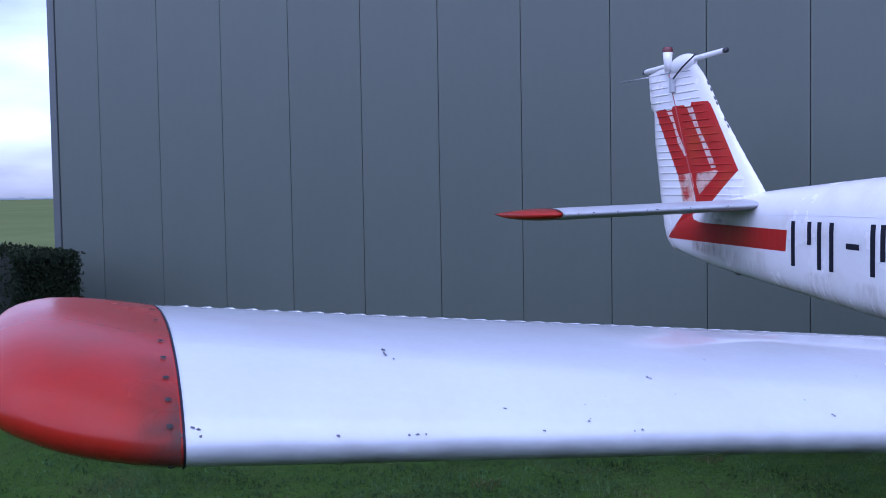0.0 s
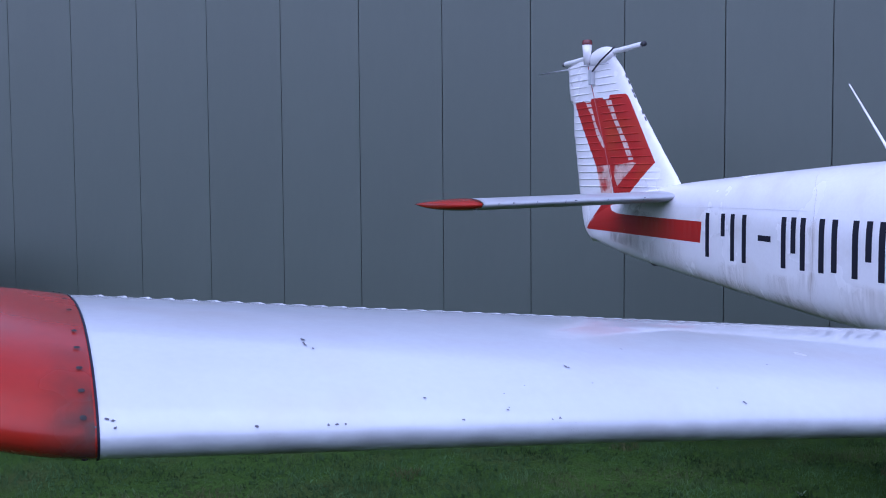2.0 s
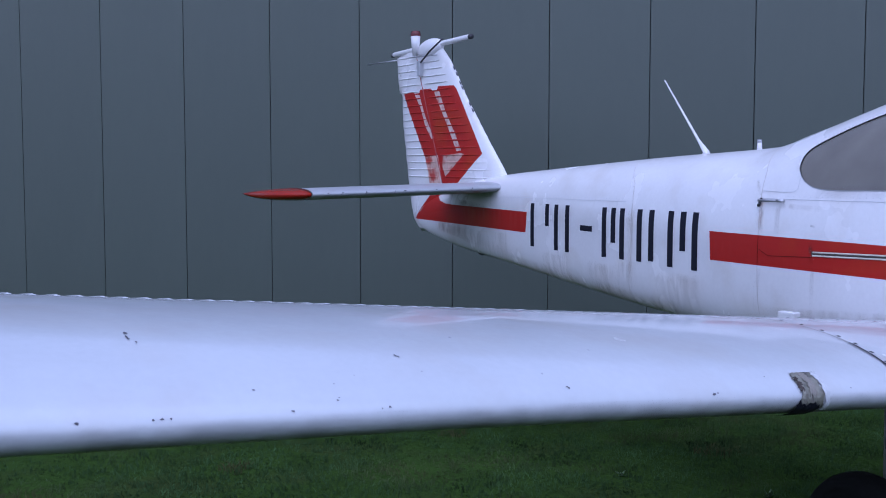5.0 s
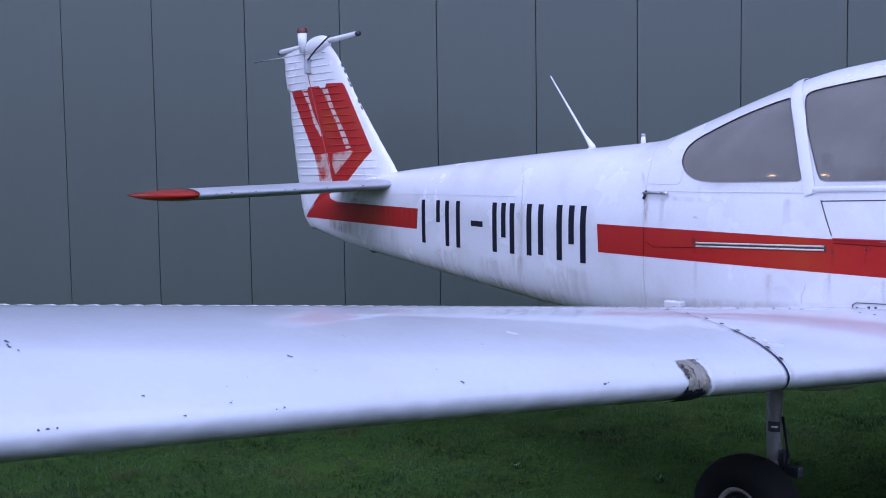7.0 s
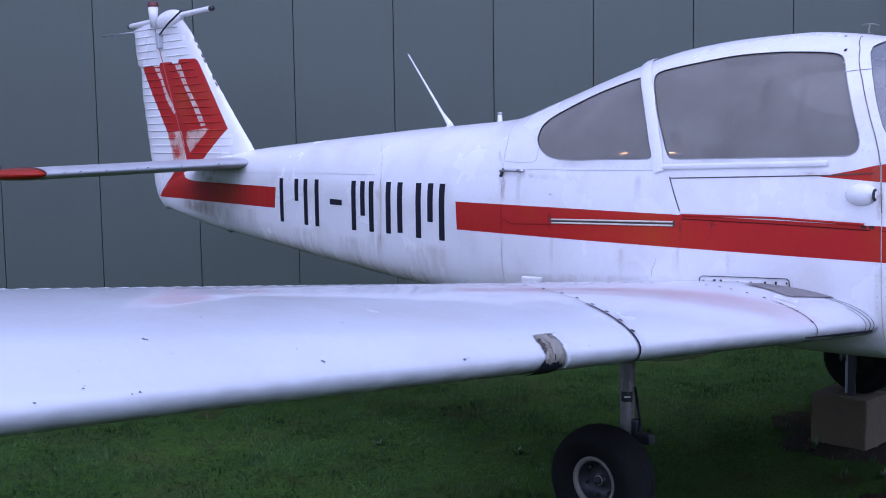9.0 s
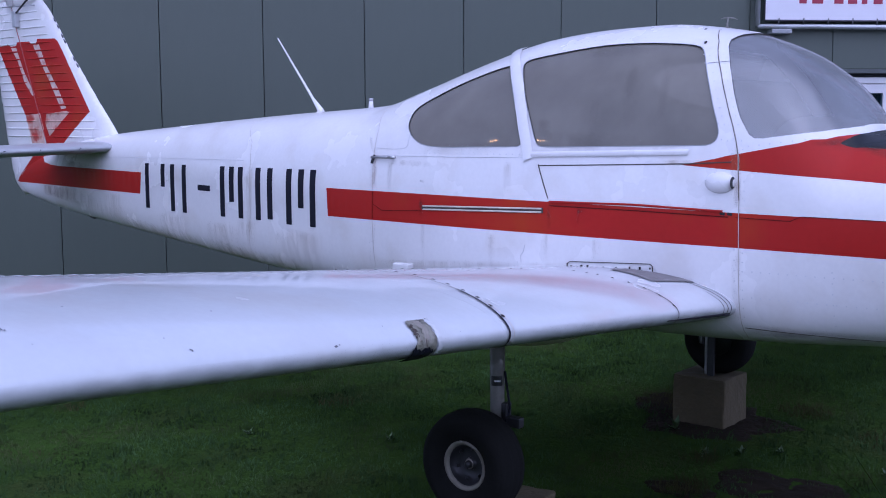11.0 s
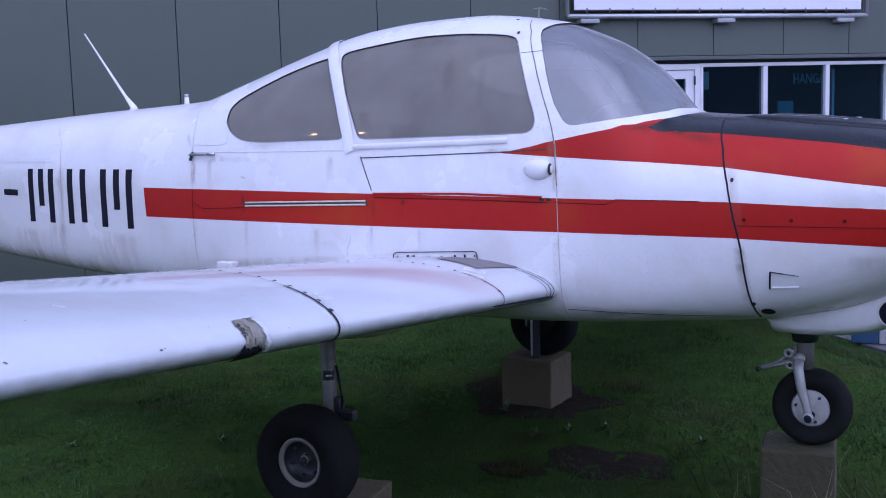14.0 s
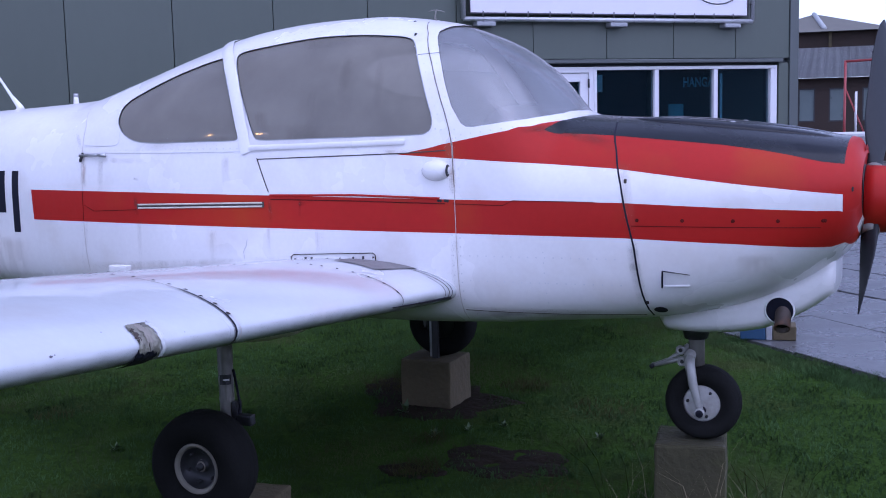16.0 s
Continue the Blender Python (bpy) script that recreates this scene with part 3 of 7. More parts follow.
ST_W = [0.30, 0.39, 0.455, 0.50, 0.53, 0.55, 0.565, 0.575, 0.58, 0.585, 0.585, 0.582, 0.575, 0.56, 0.53, 0.505, 0.47, 0.43, 0.36, 0.275, 0.195, 0.14, 0.085, 0.05, 0.03]
ST_NU = [2.2, 2.3, 2.4, 2.45, 2.45, 2.45, 2.5, 2.75, 2.6, 2.3, 2.2, 2.2, 2.2, 2.2, 2.3, 2.4, 2.5, 2.5, 2.5, 2.4, 2.3, 2.2, 2.1, 2.0, 2.0]
ST_NL = [2.2, 2.25, 2.4, 2.75, 3.2, 4.0, 4.8, 5.2, 4.9, 4.9, 4.8, 4.6, 4.5, 4.5, 4.5, 4.6, 4.8, 5.0, 5.2, 5.2, 5.0, 4.2, 3.2, 2.6, 2.2]
SEC_CACHE = {}


def section(a):
    k = round(a, 4)
    if k not in SEC_CACHE:
        SEC_CACHE[k] = tuple(pchip(k, ST_A, s) for s in (ST_TOP, ST_BOT, ST_MID, ST_W, ST_NU, ST_NL))
    return SEC_CACHE[k]


def field(a, b, z):
    zt, zb, zm, w, nu, nl = section(a)
    h, n = (zt - zm, nu) if z > zm else (zm - zb, nl)
    return (abs(b) / w) ** n + (abs(z - zm) / h) ** n


def body_normal(a, b, z):
    e = 0.002
    g = Vector((-(field(a + e, b, z) - field(a - e, b, z)), -(field(a, b + e, z) - field(a, b - e, z)), field(a, b, z + e) - field(a, b, z - e)))
    return g.normalized() if g.length > 1e-9 else Vector((0, 0, 1))


def body_at(a, th):
    """Point (a, b, z) of the starboard side; th runs from the crest (0) to the keel (pi)."""
    zt, zb, zm, w, nu, nl = section(a)
    c, s = math.cos(th), max(math.sin(th), 0.0)
    if c >= 0:
        return a, w * s ** (2 / nu), zm + (zt - zm) * c ** (2 / nu)
    return a, w * s ** (2 / nl), zm - (zm - zb) * (-c) ** (2 / nl)


def theta_of(a, z):
    zt, zb, zm, w, nu, nl = section(a)
    if z >= zm:
        return math.acos(min((z - zm) / (zt - zm), 1.0) ** (nu / 2))
    return math.pi - math.acos(min((zm - z) / (zm - zb), 1.0) ** (nl / 2))


def on_body(a, z, off=0.0, side=1):
    """World point on the skin at station a and height z, off metres proud; side -1 is port."""
    q = body_at(a, theta_of(a, z))
    n = body_normal(*q)
    p = Vector((-q[0], -q[1], q[2])) + n * off
    return Vector((p.x, p.y * side, p.z))


TH = 0.42      # scale of th in the flat layout


def flat(pts):
    return [(a, theta_of(a, z) * TH) for a, z in pts]


WIN_REAR = rounded([(3.536, 1.684), (3.545, 1.714), (3.548, 1.755), (3.513, 1.795), (3.374, 1.859), (3.248, 1.907), (3.114, 1.945), (3.008, 1.966), (2.998, 1.960), (2.925, 1.857), (2.869, 1.767), (2.825, 1.679), (2.797, 1.622), (2.803, 1.600), (2.826, 1.594), (3.069, 1.592), (3.242, 1.588), (3.353, 1.592), (3.421, 1.604), (3.490, 1.638)], 1)
WIN_SIDE = rounded([(2.925, 1.962), (2.918, 1.982), (2.880, 1.993), (2.737, 2.012), (2.593, 2.029), (2.480, 2.037), (2.308, 2.035), (2.170, 2.025), (2.095, 2.016), (2.055, 2.004), (2.030, 1.981), (2.003, 1.937), (1.951, 1.842), (1.902, 1.739), (1.880, 1.694), (1.868, 1.656), (1.874, 1.626), (1.897, 1.611), (1.925, 1.607), (2.407, 1.599), (2.640, 1.595), (2.700, 1.597), (2.722, 1.617), (2.776, 1.722), (2.865, 1.872)], 1)
WIN_FRONT = [(1.424, 1.679), (1.445, 1.673), (1.50, 1.661), (1.58, 1.650), (1.690, 1.635), (1.722, 1.636), (1.745, 1.650), (1.793, 1.716), (1.830, 1.79), (1.872, 1.877), (1.915, 1.955), (1.952, 2.010), (1.962, 2.035), (1.945, 2.058), (1.925, 2.066)]
STRIPE_LOW = [(4.065, 1.372), (3.38, 1.368), (2.60, 1.361), (1.78, 1.352), (1.10, 1.343), (0.69, 1.325), (0.338, 1.312), (0.29, 1.31), (0.29, 1.19), (0.327, 1.187), (0.414, 1.178), (0.695, 1.195), (1.08, 1.211), (1.78, 1.218), (2.63, 1.221), (4.055, 1.226)]
GLARE = [(0.329, 1.476), (0.412, 1.487), (0.509, 1.509), (0.615, 1.529), (0.754, 1.549), (0.955, 1.569), (1.182, 1.590), (1.364, 1.601), (1.440, 1.617), (1.426, 1.634), (1.406, 1.651)]
STRIPE_TOP = [(2.012, 1.530), (1.856, 1.519), (1.547, 1.498), (1.127, 1.468), (0.696, 1.412), (0.329, 1.371)] + GLARE + [(1.483, 1.632), (1.632, 1.604), (1.762, 1.579), (1.872, 1.556)]
STRIPE_TAIL = [(7.88, 1.280), (7.64, 1.445), (7.50, 1.478), (7.42, 1.440), (7.30, 1.422), (7.15, 1.416), (5.962, 1.402), (5.980, 1.264), (6.70, 1.270)]
COWL_SEAM = [(1.189, 1.631), (1.138, 1.532), (1.101, 1.408), (1.074, 1.283), (1.048, 1.177), (1.024, 0.996), (1.008, 0.90)]

R_REAR, R_SIDE = dense(flat(WIN_REAR), 0.025), dense(flat(WIN_SIDE), 0.025)
R_FRONT = dense([(1.414, 0.0)] + flat(dense(WIN_FRONT, 0.015, False)) + [(1.93, 0.0)], 0.02)
R_LOW, R_TOP, R_TAIL = dense(flat(dense(STRIPE_LOW, 0.06)), 0.05), dense(flat(dense(STRIPE_TOP, 0.06)), 0.05), dense(flat(dense(STRIPE_TAIL, 0.06)), 0.05)
R_GLARE = dense([(0.329, 0.0)] + flat(dense(GLARE, 0.05, False)) + flat([(1.352, 1.666)]) + [(1.343, 0.0)], 0.02)
R_LIP = [(0.20, -0.1), (0.3295, -0.1), (0.3295, theta_of(0.3295, 1.187) * TH), (0.20, theta_of(0.3295, 1.187) * TH)]
R_COWL = dense([(0.0, -0.1), (1.21, -0.1), (1.21, 0.0)] + flat(COWL_SEAM) + [(1.0, math.pi * TH), (1.0, 2.0), (0.0, 2.0)], 0.04)


def body_skin():
    """The starboard skin cut along windows, stripes and the cowling's edge, in the flat layout."""
    from mathutils.geometry import delaunay_2d_cdt
    outlines = [R_REAR, R_SIDE, R_FRONT, R_LOW, R_TOP, R_TAIL, R_GLARE]
    a0, a1, t1 = ST_A[0], ST_A[-1], math.pi * TH
    pts, edges = [], []
    for o in outlines:
        k = len(pts)
        pts += [Vector((min(max(x, a0), a1), min(max(y, 0.0), t1))) for x, y in o]
        edges += [(k + i, k + (i + 1) % len(o)) for i in range(len(o))]
    seam = dense([(1.21, 0.0)] + flat(COWL_SEAM) + [(1.0, t1)], 0.04, False)
    k = len(pts)
    pts += [Vector(p) for p in seam]
    edges += [(k + i, k + i + 1) for i in range(len(seam) - 1)]
    lip = dense([(0.3295, 0.0), (0.3295, R_LIP[2][1]), (0.275, R_LIP[2][1])], 0.03, False)
    k = len(pts)
    pts += [Vector(p) for p in lip]
    edges += [(k + i, k + i + 1) for i in range(len(lip) - 1)]
    near = np.array([(p.x, p.y) for p in pts])
    stations = list(np.linspace(0.275, 0.6, 12)) + list(np.linspace(0.64, 4.3, 76)) + list(np.linspace(4.38, 7.93, 44))
    grid = [(a, t1 * j / 44) for a in stations for j in range(45)]
    grid += [q for q in ((1.41 + 0.016 * i, 0.016 * j) for i in range(36) for j in range(60)) if inside(q, R_FRONT)]   # finer under the windshield's curve
    for q in grid:
        if np.min((near[:, 0] - q[0]) ** 2 + (near[:, 1] - q[1]) ** 2) > 0.011 ** 2:
            pts.append(Vector(q))
    vs, _, fs, *_ = delaunay_2d_cdt(pts, edges, [], 0, 1e-5)
    return vs, fs


def region(c):
    if inside(c, R_REAR):
        return "rear"
    if inside(c, R_SIDE):
        return "side"
    if inside(c, R_FRONT):
        return "front"
    cowl = "cowl" if inside(c, R_COWL) else "body"
    if inside(c, R_LIP):
        return cowl + "_red"
    if inside(c, R_GLARE):
        return cowl + "_black"
    if inside(c, R_LOW) or inside(c, R_TOP) or inside(c, R_TAIL):
        return cowl + "_red"
    return cowl + "_white"


def mesh_with_normals(name, verts, faces, normals, slots=None):
    me = bpy.data.meshes.new(name)
    me.from_pydata(verts, [], faces)
    for p in me.polygons:
        p.use_smooth = True
    if slots:
        me.polygons.foreach_set("material_index", slots)
    me.normals_split_custom_set_from_vertices(normals)
    return me


def build_body():
    vs, fs = body_skin()
    place = [body_at(v.x, max(v.y, 0.0) / TH) for v in vs]
    norm = [body_normal(*q) for q in place]
    sets = {}
    for f in fs:
        c = (sum(vs[i].x for i in f) / len(f), sum(vs[i].y for i in f) / len(f))
        sets.setdefault(region(c), []).append(f)

    def side_mesh(keys, sides=(1, -1), in_set=0.0):
        verts, faces, normals, slots, seen = [], [], [], [], {}
        for s in sides:
            for key in keys:
                slot = {"red": 1, "black": 2}.get(key.split("_")[-1], 0)
                for f in sets.get(key, []):
                    ids = []
                    for i in f:
                        q, n = place[i], norm[i]
                        k = (i, s if q[1] > 1e-4 else 0)
                        if k not in seen:
                            seen[k] = len(verts)
                            verts.append((-q[0] - n.x * in_set, (-q[1] - n.y * in_set) * s, q[2] - n.z * in_set))
                            normals.append((n.x, n.y * s, n.z))
                        ids.append(seen[k])
                    p0, p1, p2 = (Vector(verts[i]) for i in ids[:3])
                    if (p1 - p0).cross(p2 - p0).dot(Vector(normals[ids[0]])) < 0:
                        ids.reverse()
                    faces.append(ids)
                    slots.append(slot)
        return verts, faces, normals, slots

    for name, keys, label in (("fuselage_shell", ("body_white", "body_red", "body_black"), "white fuselage skin with a red side stripe"),
                              ("engine_cowling", ("cowl_white", "cowl_red", "cowl_black"), "red and white cowling with a matt black top")):
        v, f, n, s = side_mesh(keys)
        me = mesh_with_normals(name, v, f, n, s)
        ob = part(name, me, WHITE, plane, label)
        me.materials.append(RED)
        me.materials.append(BLACK)
    for key, name, material in (("rear", "rear_window", PANE), ("side", "side_window", PANE)):
        for s in (1, -1):
            v, f, n, _ = side_mesh((key,), (s,), 0.006)
            part(name, mesh_with_normals(name, v, f, n), material, plane, "dull grey weathered acrylic pane").visible_shadow = False
    v, f, n, _ = side_mesh(("front",), (1, -1), 0.006)
    part("windshield", mesh_with_normals("windshield", v, f, n), SCREEN, plane, "curved hazy acrylic windshield").visible_shadow = False


build_body()


def ribbon(line, width, off=0.0015, side=1, step=0.03, close=False):
    """A strip lying on the skin along (a, z) points."""
    pts = dense(line, step, close)
    bm = bmesh.new()
    last = None
    n = len(pts)
    rows = []
    for i, (a, z) in enumerate(pts):
        p = on_body(a, z, off, side)
        a0, z0 = pts[(i - 1) % n] if close else pts[max(i - 1, 0)]
        a1, z1 = pts[(i + 1) % n] if close else pts[min(i + 1, n - 1)]
        d = (on_body(a1, z1, off, side) - on_body(a0, z0, off, side)).normalized()
        q = body_at(a, theta_of(a, z))
        nn = body_normal(*q)
        nn = Vector((nn.x, nn.y * side, nn.z))
        s = d.cross(nn).normalized() * (width / 2)
        rows.append((bm.verts.new(p - s), bm.verts.new(p + nn * off * 0.8), bm.verts.new(p + s)))
    rng = range(n if close else n - 1)
    for i in rng:
        r0, r1 = rows[i], rows[(i + 1) % n]
        bm.faces.new((r0[0], r1[0], r1[1], r0[1]))
        bm.faces.new((r0[1], r1[1], r1[2], r0[2]))
    bmesh.ops.recalc_face_normals(bm, faces=bm.faces)
    return bm


def both(name, line, width, material, off=0.0015, close=False, label="", step=0.03):
    for s in (1, -1):
        part(name, ribbon(line, width, off, s, step, close), material, plane, label)


def crest(a):
    return section(a)[0] - 0.002


# seams and joints
both("cowl_seam", [(1.215, crest(1.215))] + COWL_SEAM, 0.0068, MARK, 0.0018)
DOOR_POST = [(2.080, 2.107), (2.002, 2.027), (1.967, 1.967), (1.921, 1.894), (1.866, 1.789), (1.816, 1.687), (1.792, 1.626), (1.774, 1.56), (1.766, 1.472), (1.760, 1.40)]
both("panel_seam", DOOR_POST, 0.0060, SEAMPALE, 0.0010)
both("panel_seam", DOOR_POST, 0.0022, SEAM, 0.0020)
both("panel_seam", [(1.760, 1.40), (1.757, 1.250), (1.751, 1.021), (1.75, 0.86)], 0.0030, SEAMPALE)
both("panel_seam", [(3.84, 1.79), (3.756, 1.67), (3.733, 1.576), (3.719, 1.483), (3.709, 1.372)], 0.0030, SEAMPALE)
both("panel_seam", [(3.709, 1.371), (3.711, 1.227)], 0.0030, REDLINE)
both("panel_seam", [(3.711, 1.226), (3.708, 1.106), (3.703, 0.989)], 0.0030, SEAMPALE)
both("panel_seam", [(1.996, 1.933), (1.893, 1.939)], 0.0022, SEAM)
both("panel_crease", [(3.72, 1.582), (3.60, 1.577), (3.520, 1.580), (3.500, 1.592), (3.505, 1.645)], 0.0030, RIVET)
both("panel_seam", [(4.93, 1.718), (4.78, 1.60), (4.745, 1.494), (4.74, 1.203), (4.78, 0.98)], 0.0025, SEAMPALE)
both("panel_seam", [(2.692, 1.520), (2.63, 1.376)], 0.005, SEAM)
both("panel_seam", [(2.686, 1.515), (2.293, 1.526), (1.981, 1.535), (1.80, 1.545)], 0.0045, SEAM)
both("panel_seam", [(3.72, 1.545), (3.194, 1.545), (2.76, 1.548)], 0.003, RIVET)
both("panel_seam", [(6.6, 1.49), (5.6, 1.50), (4.81, 1.50)], 0.003, RIVET)
both("panel_seam", [(1.77, 1.335), (1.56, 1.330), (1.52, 1.349), (1.20, 1.345)], 0.0026, REDLINE)
both("panel_seam", [(1.06, 1.258), (0.40, 1.255)], 0.0024, REDLINE)
both("panel_seam", [(1.74, 0.905), (1.35, 0.90), (1.03, 0.905)], 0.004, SEAM)
both("panel_seam", [(2.62, 1.345), (2.2, 1.342), (1.80, 1.335)], 0.004, REDLINE)
# raised frames and rails
both("window_trim", WIN_REAR, 0.0035, GREYBOX, 0.0012, True)
both("window_trim", WIN_SIDE, 0.0035, GREYBOX, 0.0012, True)
both("canopy_rib", [(2.745, 1.540), (2.775, 1.63), (2.825, 1.745), (2.885, 1.86), (2.965, 1.955), (3.04, 2.02), (3.10, 2.05)], 0.055, WHITE, 0.007, label="raised white canopy rib")
both("door_rail", [(2.73, 1.562), (2.30, 1.572), (1.98, 1.580)], 0.022, WHITE, 0.009, label="raised white rail under the side window")
both("slide_rail", [(3.364, 1.303), (3.0, 1.313), (2.652, 1.322)], 0.024, SEAM, 0.002)
for dz, label in ((0.0082, "worn cream canopy slide rail"), (-0.0074, "")):
    both("slide_rail", [(3.356, 1.303 + dz), (3.0, 1.313 + dz), (2.660, 1.322 + dz)], 0.0072, RAILTAN, 0.004, label=label)
both("hairline_crack", [(2.750, 1.168), (2.757, 1.138), (2.772, 1.118), (2.770, 1.085)], 0.0018, GREYBOX)
both("panel_crease", [(3.70, 1.303), (3.641, 1.276), (3.52, 1.281), (3.37, 1.288)], 0.0028, REDLINE, 0.002)
both("rub_strip", [(2.62, 1.362), (2.2, 1.366), (1.82, 1.356)], 0.009, RED, 0.006)
# grime: streaks under fittings, and along the belly and the wing root
def smear(a0, z0, a1, z1, w, material, off=0.0022, sides=(1, -1)):
    """A stain that runs from one point to another on the skin and fades out at its borders."""
    for s in sides:
        verts, fade, faces = [], [], []
        n, m = 13, 7
        for i in range(n):
            p = i / (n - 1)
            for j in range(m):
                q = j / (m - 1) * 2 - 1
                across = (w / 2 * q, 0.0) if abs(z1 - z0) > abs(a1 - a0) else (0.0, w / 2 * q)
                verts.append(tuple(on_body(a0 + (a1 - a0) * p + across[0], z0 + (z1 - z0) * p + across[1], off, s)))
                v = max(0.0, (1 - q * q)) * min(1.0, 6 * p) * (1 - p) ** 0.7
                fade.append(v)
        for i in range(n - 1):
            for j in range(m - 1):
                k = i * m + j
                faces.append((k, k + 1, k + m + 1, k + m) if s == 1 else (k, k + m, k + m + 1, k + 1))
        me = bpy.data.meshes.new("grime")
        me.from_pydata(verts, [], faces)
        at = me.color_attributes.new("fade", "FLOAT_COLOR", "POINT")
        at.data.foreach_set("color", [c for v in fade for c in (v, v, v, 1.0)])
        part("grime_streak", me, material, plane)


for a0, z0, a1, z1, w, mt in (
        (3.71, 1.50, 3.70, 1.38, 0.05, RUSTFILM), (3.60, 1.52, 3.59, 1.37, 0.04, GRIME), (3.70, 1.22, 3.73, 1.00, 0.04, GRIME), (3.715, 1.545, 3.70, 1.40, 0.02, RUSTFILM), (3.80, 1.64, 3.72, 1.54, 0.03, GRIME),
        (3.36, 1.24, 3.36, 1.04, 0.030, GRIME), (2.64, 1.23, 2.64, 1.10, 0.028, GRIME), (2.38, 1.22, 2.38, 1.12, 0.05, GRIME), (3.60, 1.515, 3.30, 1.505, 0.030, GRIME), (2.86, 1.53, 2.85, 1.39, 0.05, GRIME), (3.375, 1.355, 3.365, 1.25, 0.030, GRIMESHADE), (2.625, 1.350, 2.62, 1.24, 0.022, GRIMESHADE), (2.47, 1.345, 2.475, 1.27, 0.016, GRIMESHADE), (2.48, 1.325, 2.44, 1.328, 0.016, GRIMESHADE), (3.385, 1.430, 3.35, 1.424, 0.014, GRIMESHADE),
        (2.93, 1.21, 2.94, 1.07, 0.05, GRIME), (1.765, 1.21, 1.76, 0.92, 0.04, GRIME), (1.79, 1.60, 1.77, 1.38, 0.05, GRIME), (1.77, 1.48, 1.765, 1.36, 0.03, RUSTFILM), (4.745, 1.48, 4.76, 1.02, 0.07, GRIME), (4.79, 1.17, 4.80, 0.98, 0.22, GRIME),
        (5.60, 1.16, 5.60, 0.98, 0.35, GRIME), (6.35, 1.26, 6.33, 1.06, 0.22, GRIME), (4.30, 1.14, 4.30, 0.92, 0.45, GRIME), (5.05, 1.14, 5.05, 0.94, 0.35, GRIME), (7.25, 1.26, 6.1, 1.08, 0.14, GRIME), (6.3, 1.06, 5.0, 0.95, 0.12, GRIME),
        (5.2, 0.97, 4.0, 0.90, 0.12, GRIME), (7.45, 1.25, 6.9, 1.20, 0.10, RUSTFILM), (7.05, 1.44, 6.55, 1.40, 0.06, GRIMESHADE), (1.74, 0.90, 1.05, 0.905, 0.05, GRIMESHADE), (3.7, 1.01, 2.3, 1.10, 0.045, GRIME), (1.10, 1.50, 1.04, 1.16, 0.05, GRIME),
        (1.06, 1.20, 1.02, 0.95, 0.05, GRIMESHADE), (0.62, 1.16, 0.60, 1.04, 0.16, GRIME), (1.35, 1.60, 1.15, 1.55, 0.04, GRIMESHADE), (1.40, 1.622, 1.52, 1.618, 0.030, GRIMESHADE), (1.30, 1.592, 1.46, 1.602, 0.024, GRIMESHADE), (2.1, 1.54, 1.85, 1.54, 0.02, GRIME)):
    smear(a0, z0, a1, z1, w, mt)
for a0, z0, a1, z1, w in ((2.68, 1.62, 2.10, 1.60, 0.10), (2.30, 1.96, 2.28, 1.66, 0.09), (2.15, 1.92, 2.13, 1.70, 0.05), (2.45, 1.80, 2.44, 1.64, 0.05), (3.40, 1.58, 2.86, 1.59, 0.06), (2.70, 1.72, 2.66, 1.60, 0.08), (2.60, 2.00, 2.20, 2.01, 0.05)):
    smear(a0, z0, a1, z1, w, PANEDIRT, 0.0)
both("canopy_rib", [(2.742, 1.538), (2.700, 1.46), (2.658, 1.374)], 0.05, WHITE, 0.0014)


def rivets(name, lines, radius, gap, material, off=0.0008, sides=(1, -1), label=""):
    """Low round heads in rows on the skin, one mesh a row set."""
    verts, faces = [], []
    for line in lines:
        run = dense(line, gap, False)
        for a, z in run:
            if material is RIVET and any(inside((a, theta_of(a, z) * TH), o) for o in (R_LOW, R_TOP)):
                continue
            for s in sides:
                q = body_at(a, theta_of(a, z))
                n = body_normal(*q)
                n = Vector((n.x, n.y * s, n.z))
                c = on_body(a, z, off, s)
                t = n.orthogonal().normalized()
                b = n.cross(t)
                k = len(verts)
                verts += [tuple(c + (t * math.cos(w) + b * math.sin(w)) * radius) for w in (math.pi * i / 3 for i in range(6))] + [tuple(c + n * radius * 0.25)]
                faces += [(k + i, k + (i + 1) % 6, k + 6) for i in range(6)]
    me = bpy.data.meshes.new(name)
    me.from_pydata(verts, [], faces)
    return tagged(part(name, me, material, plane, label), kind="stuff")


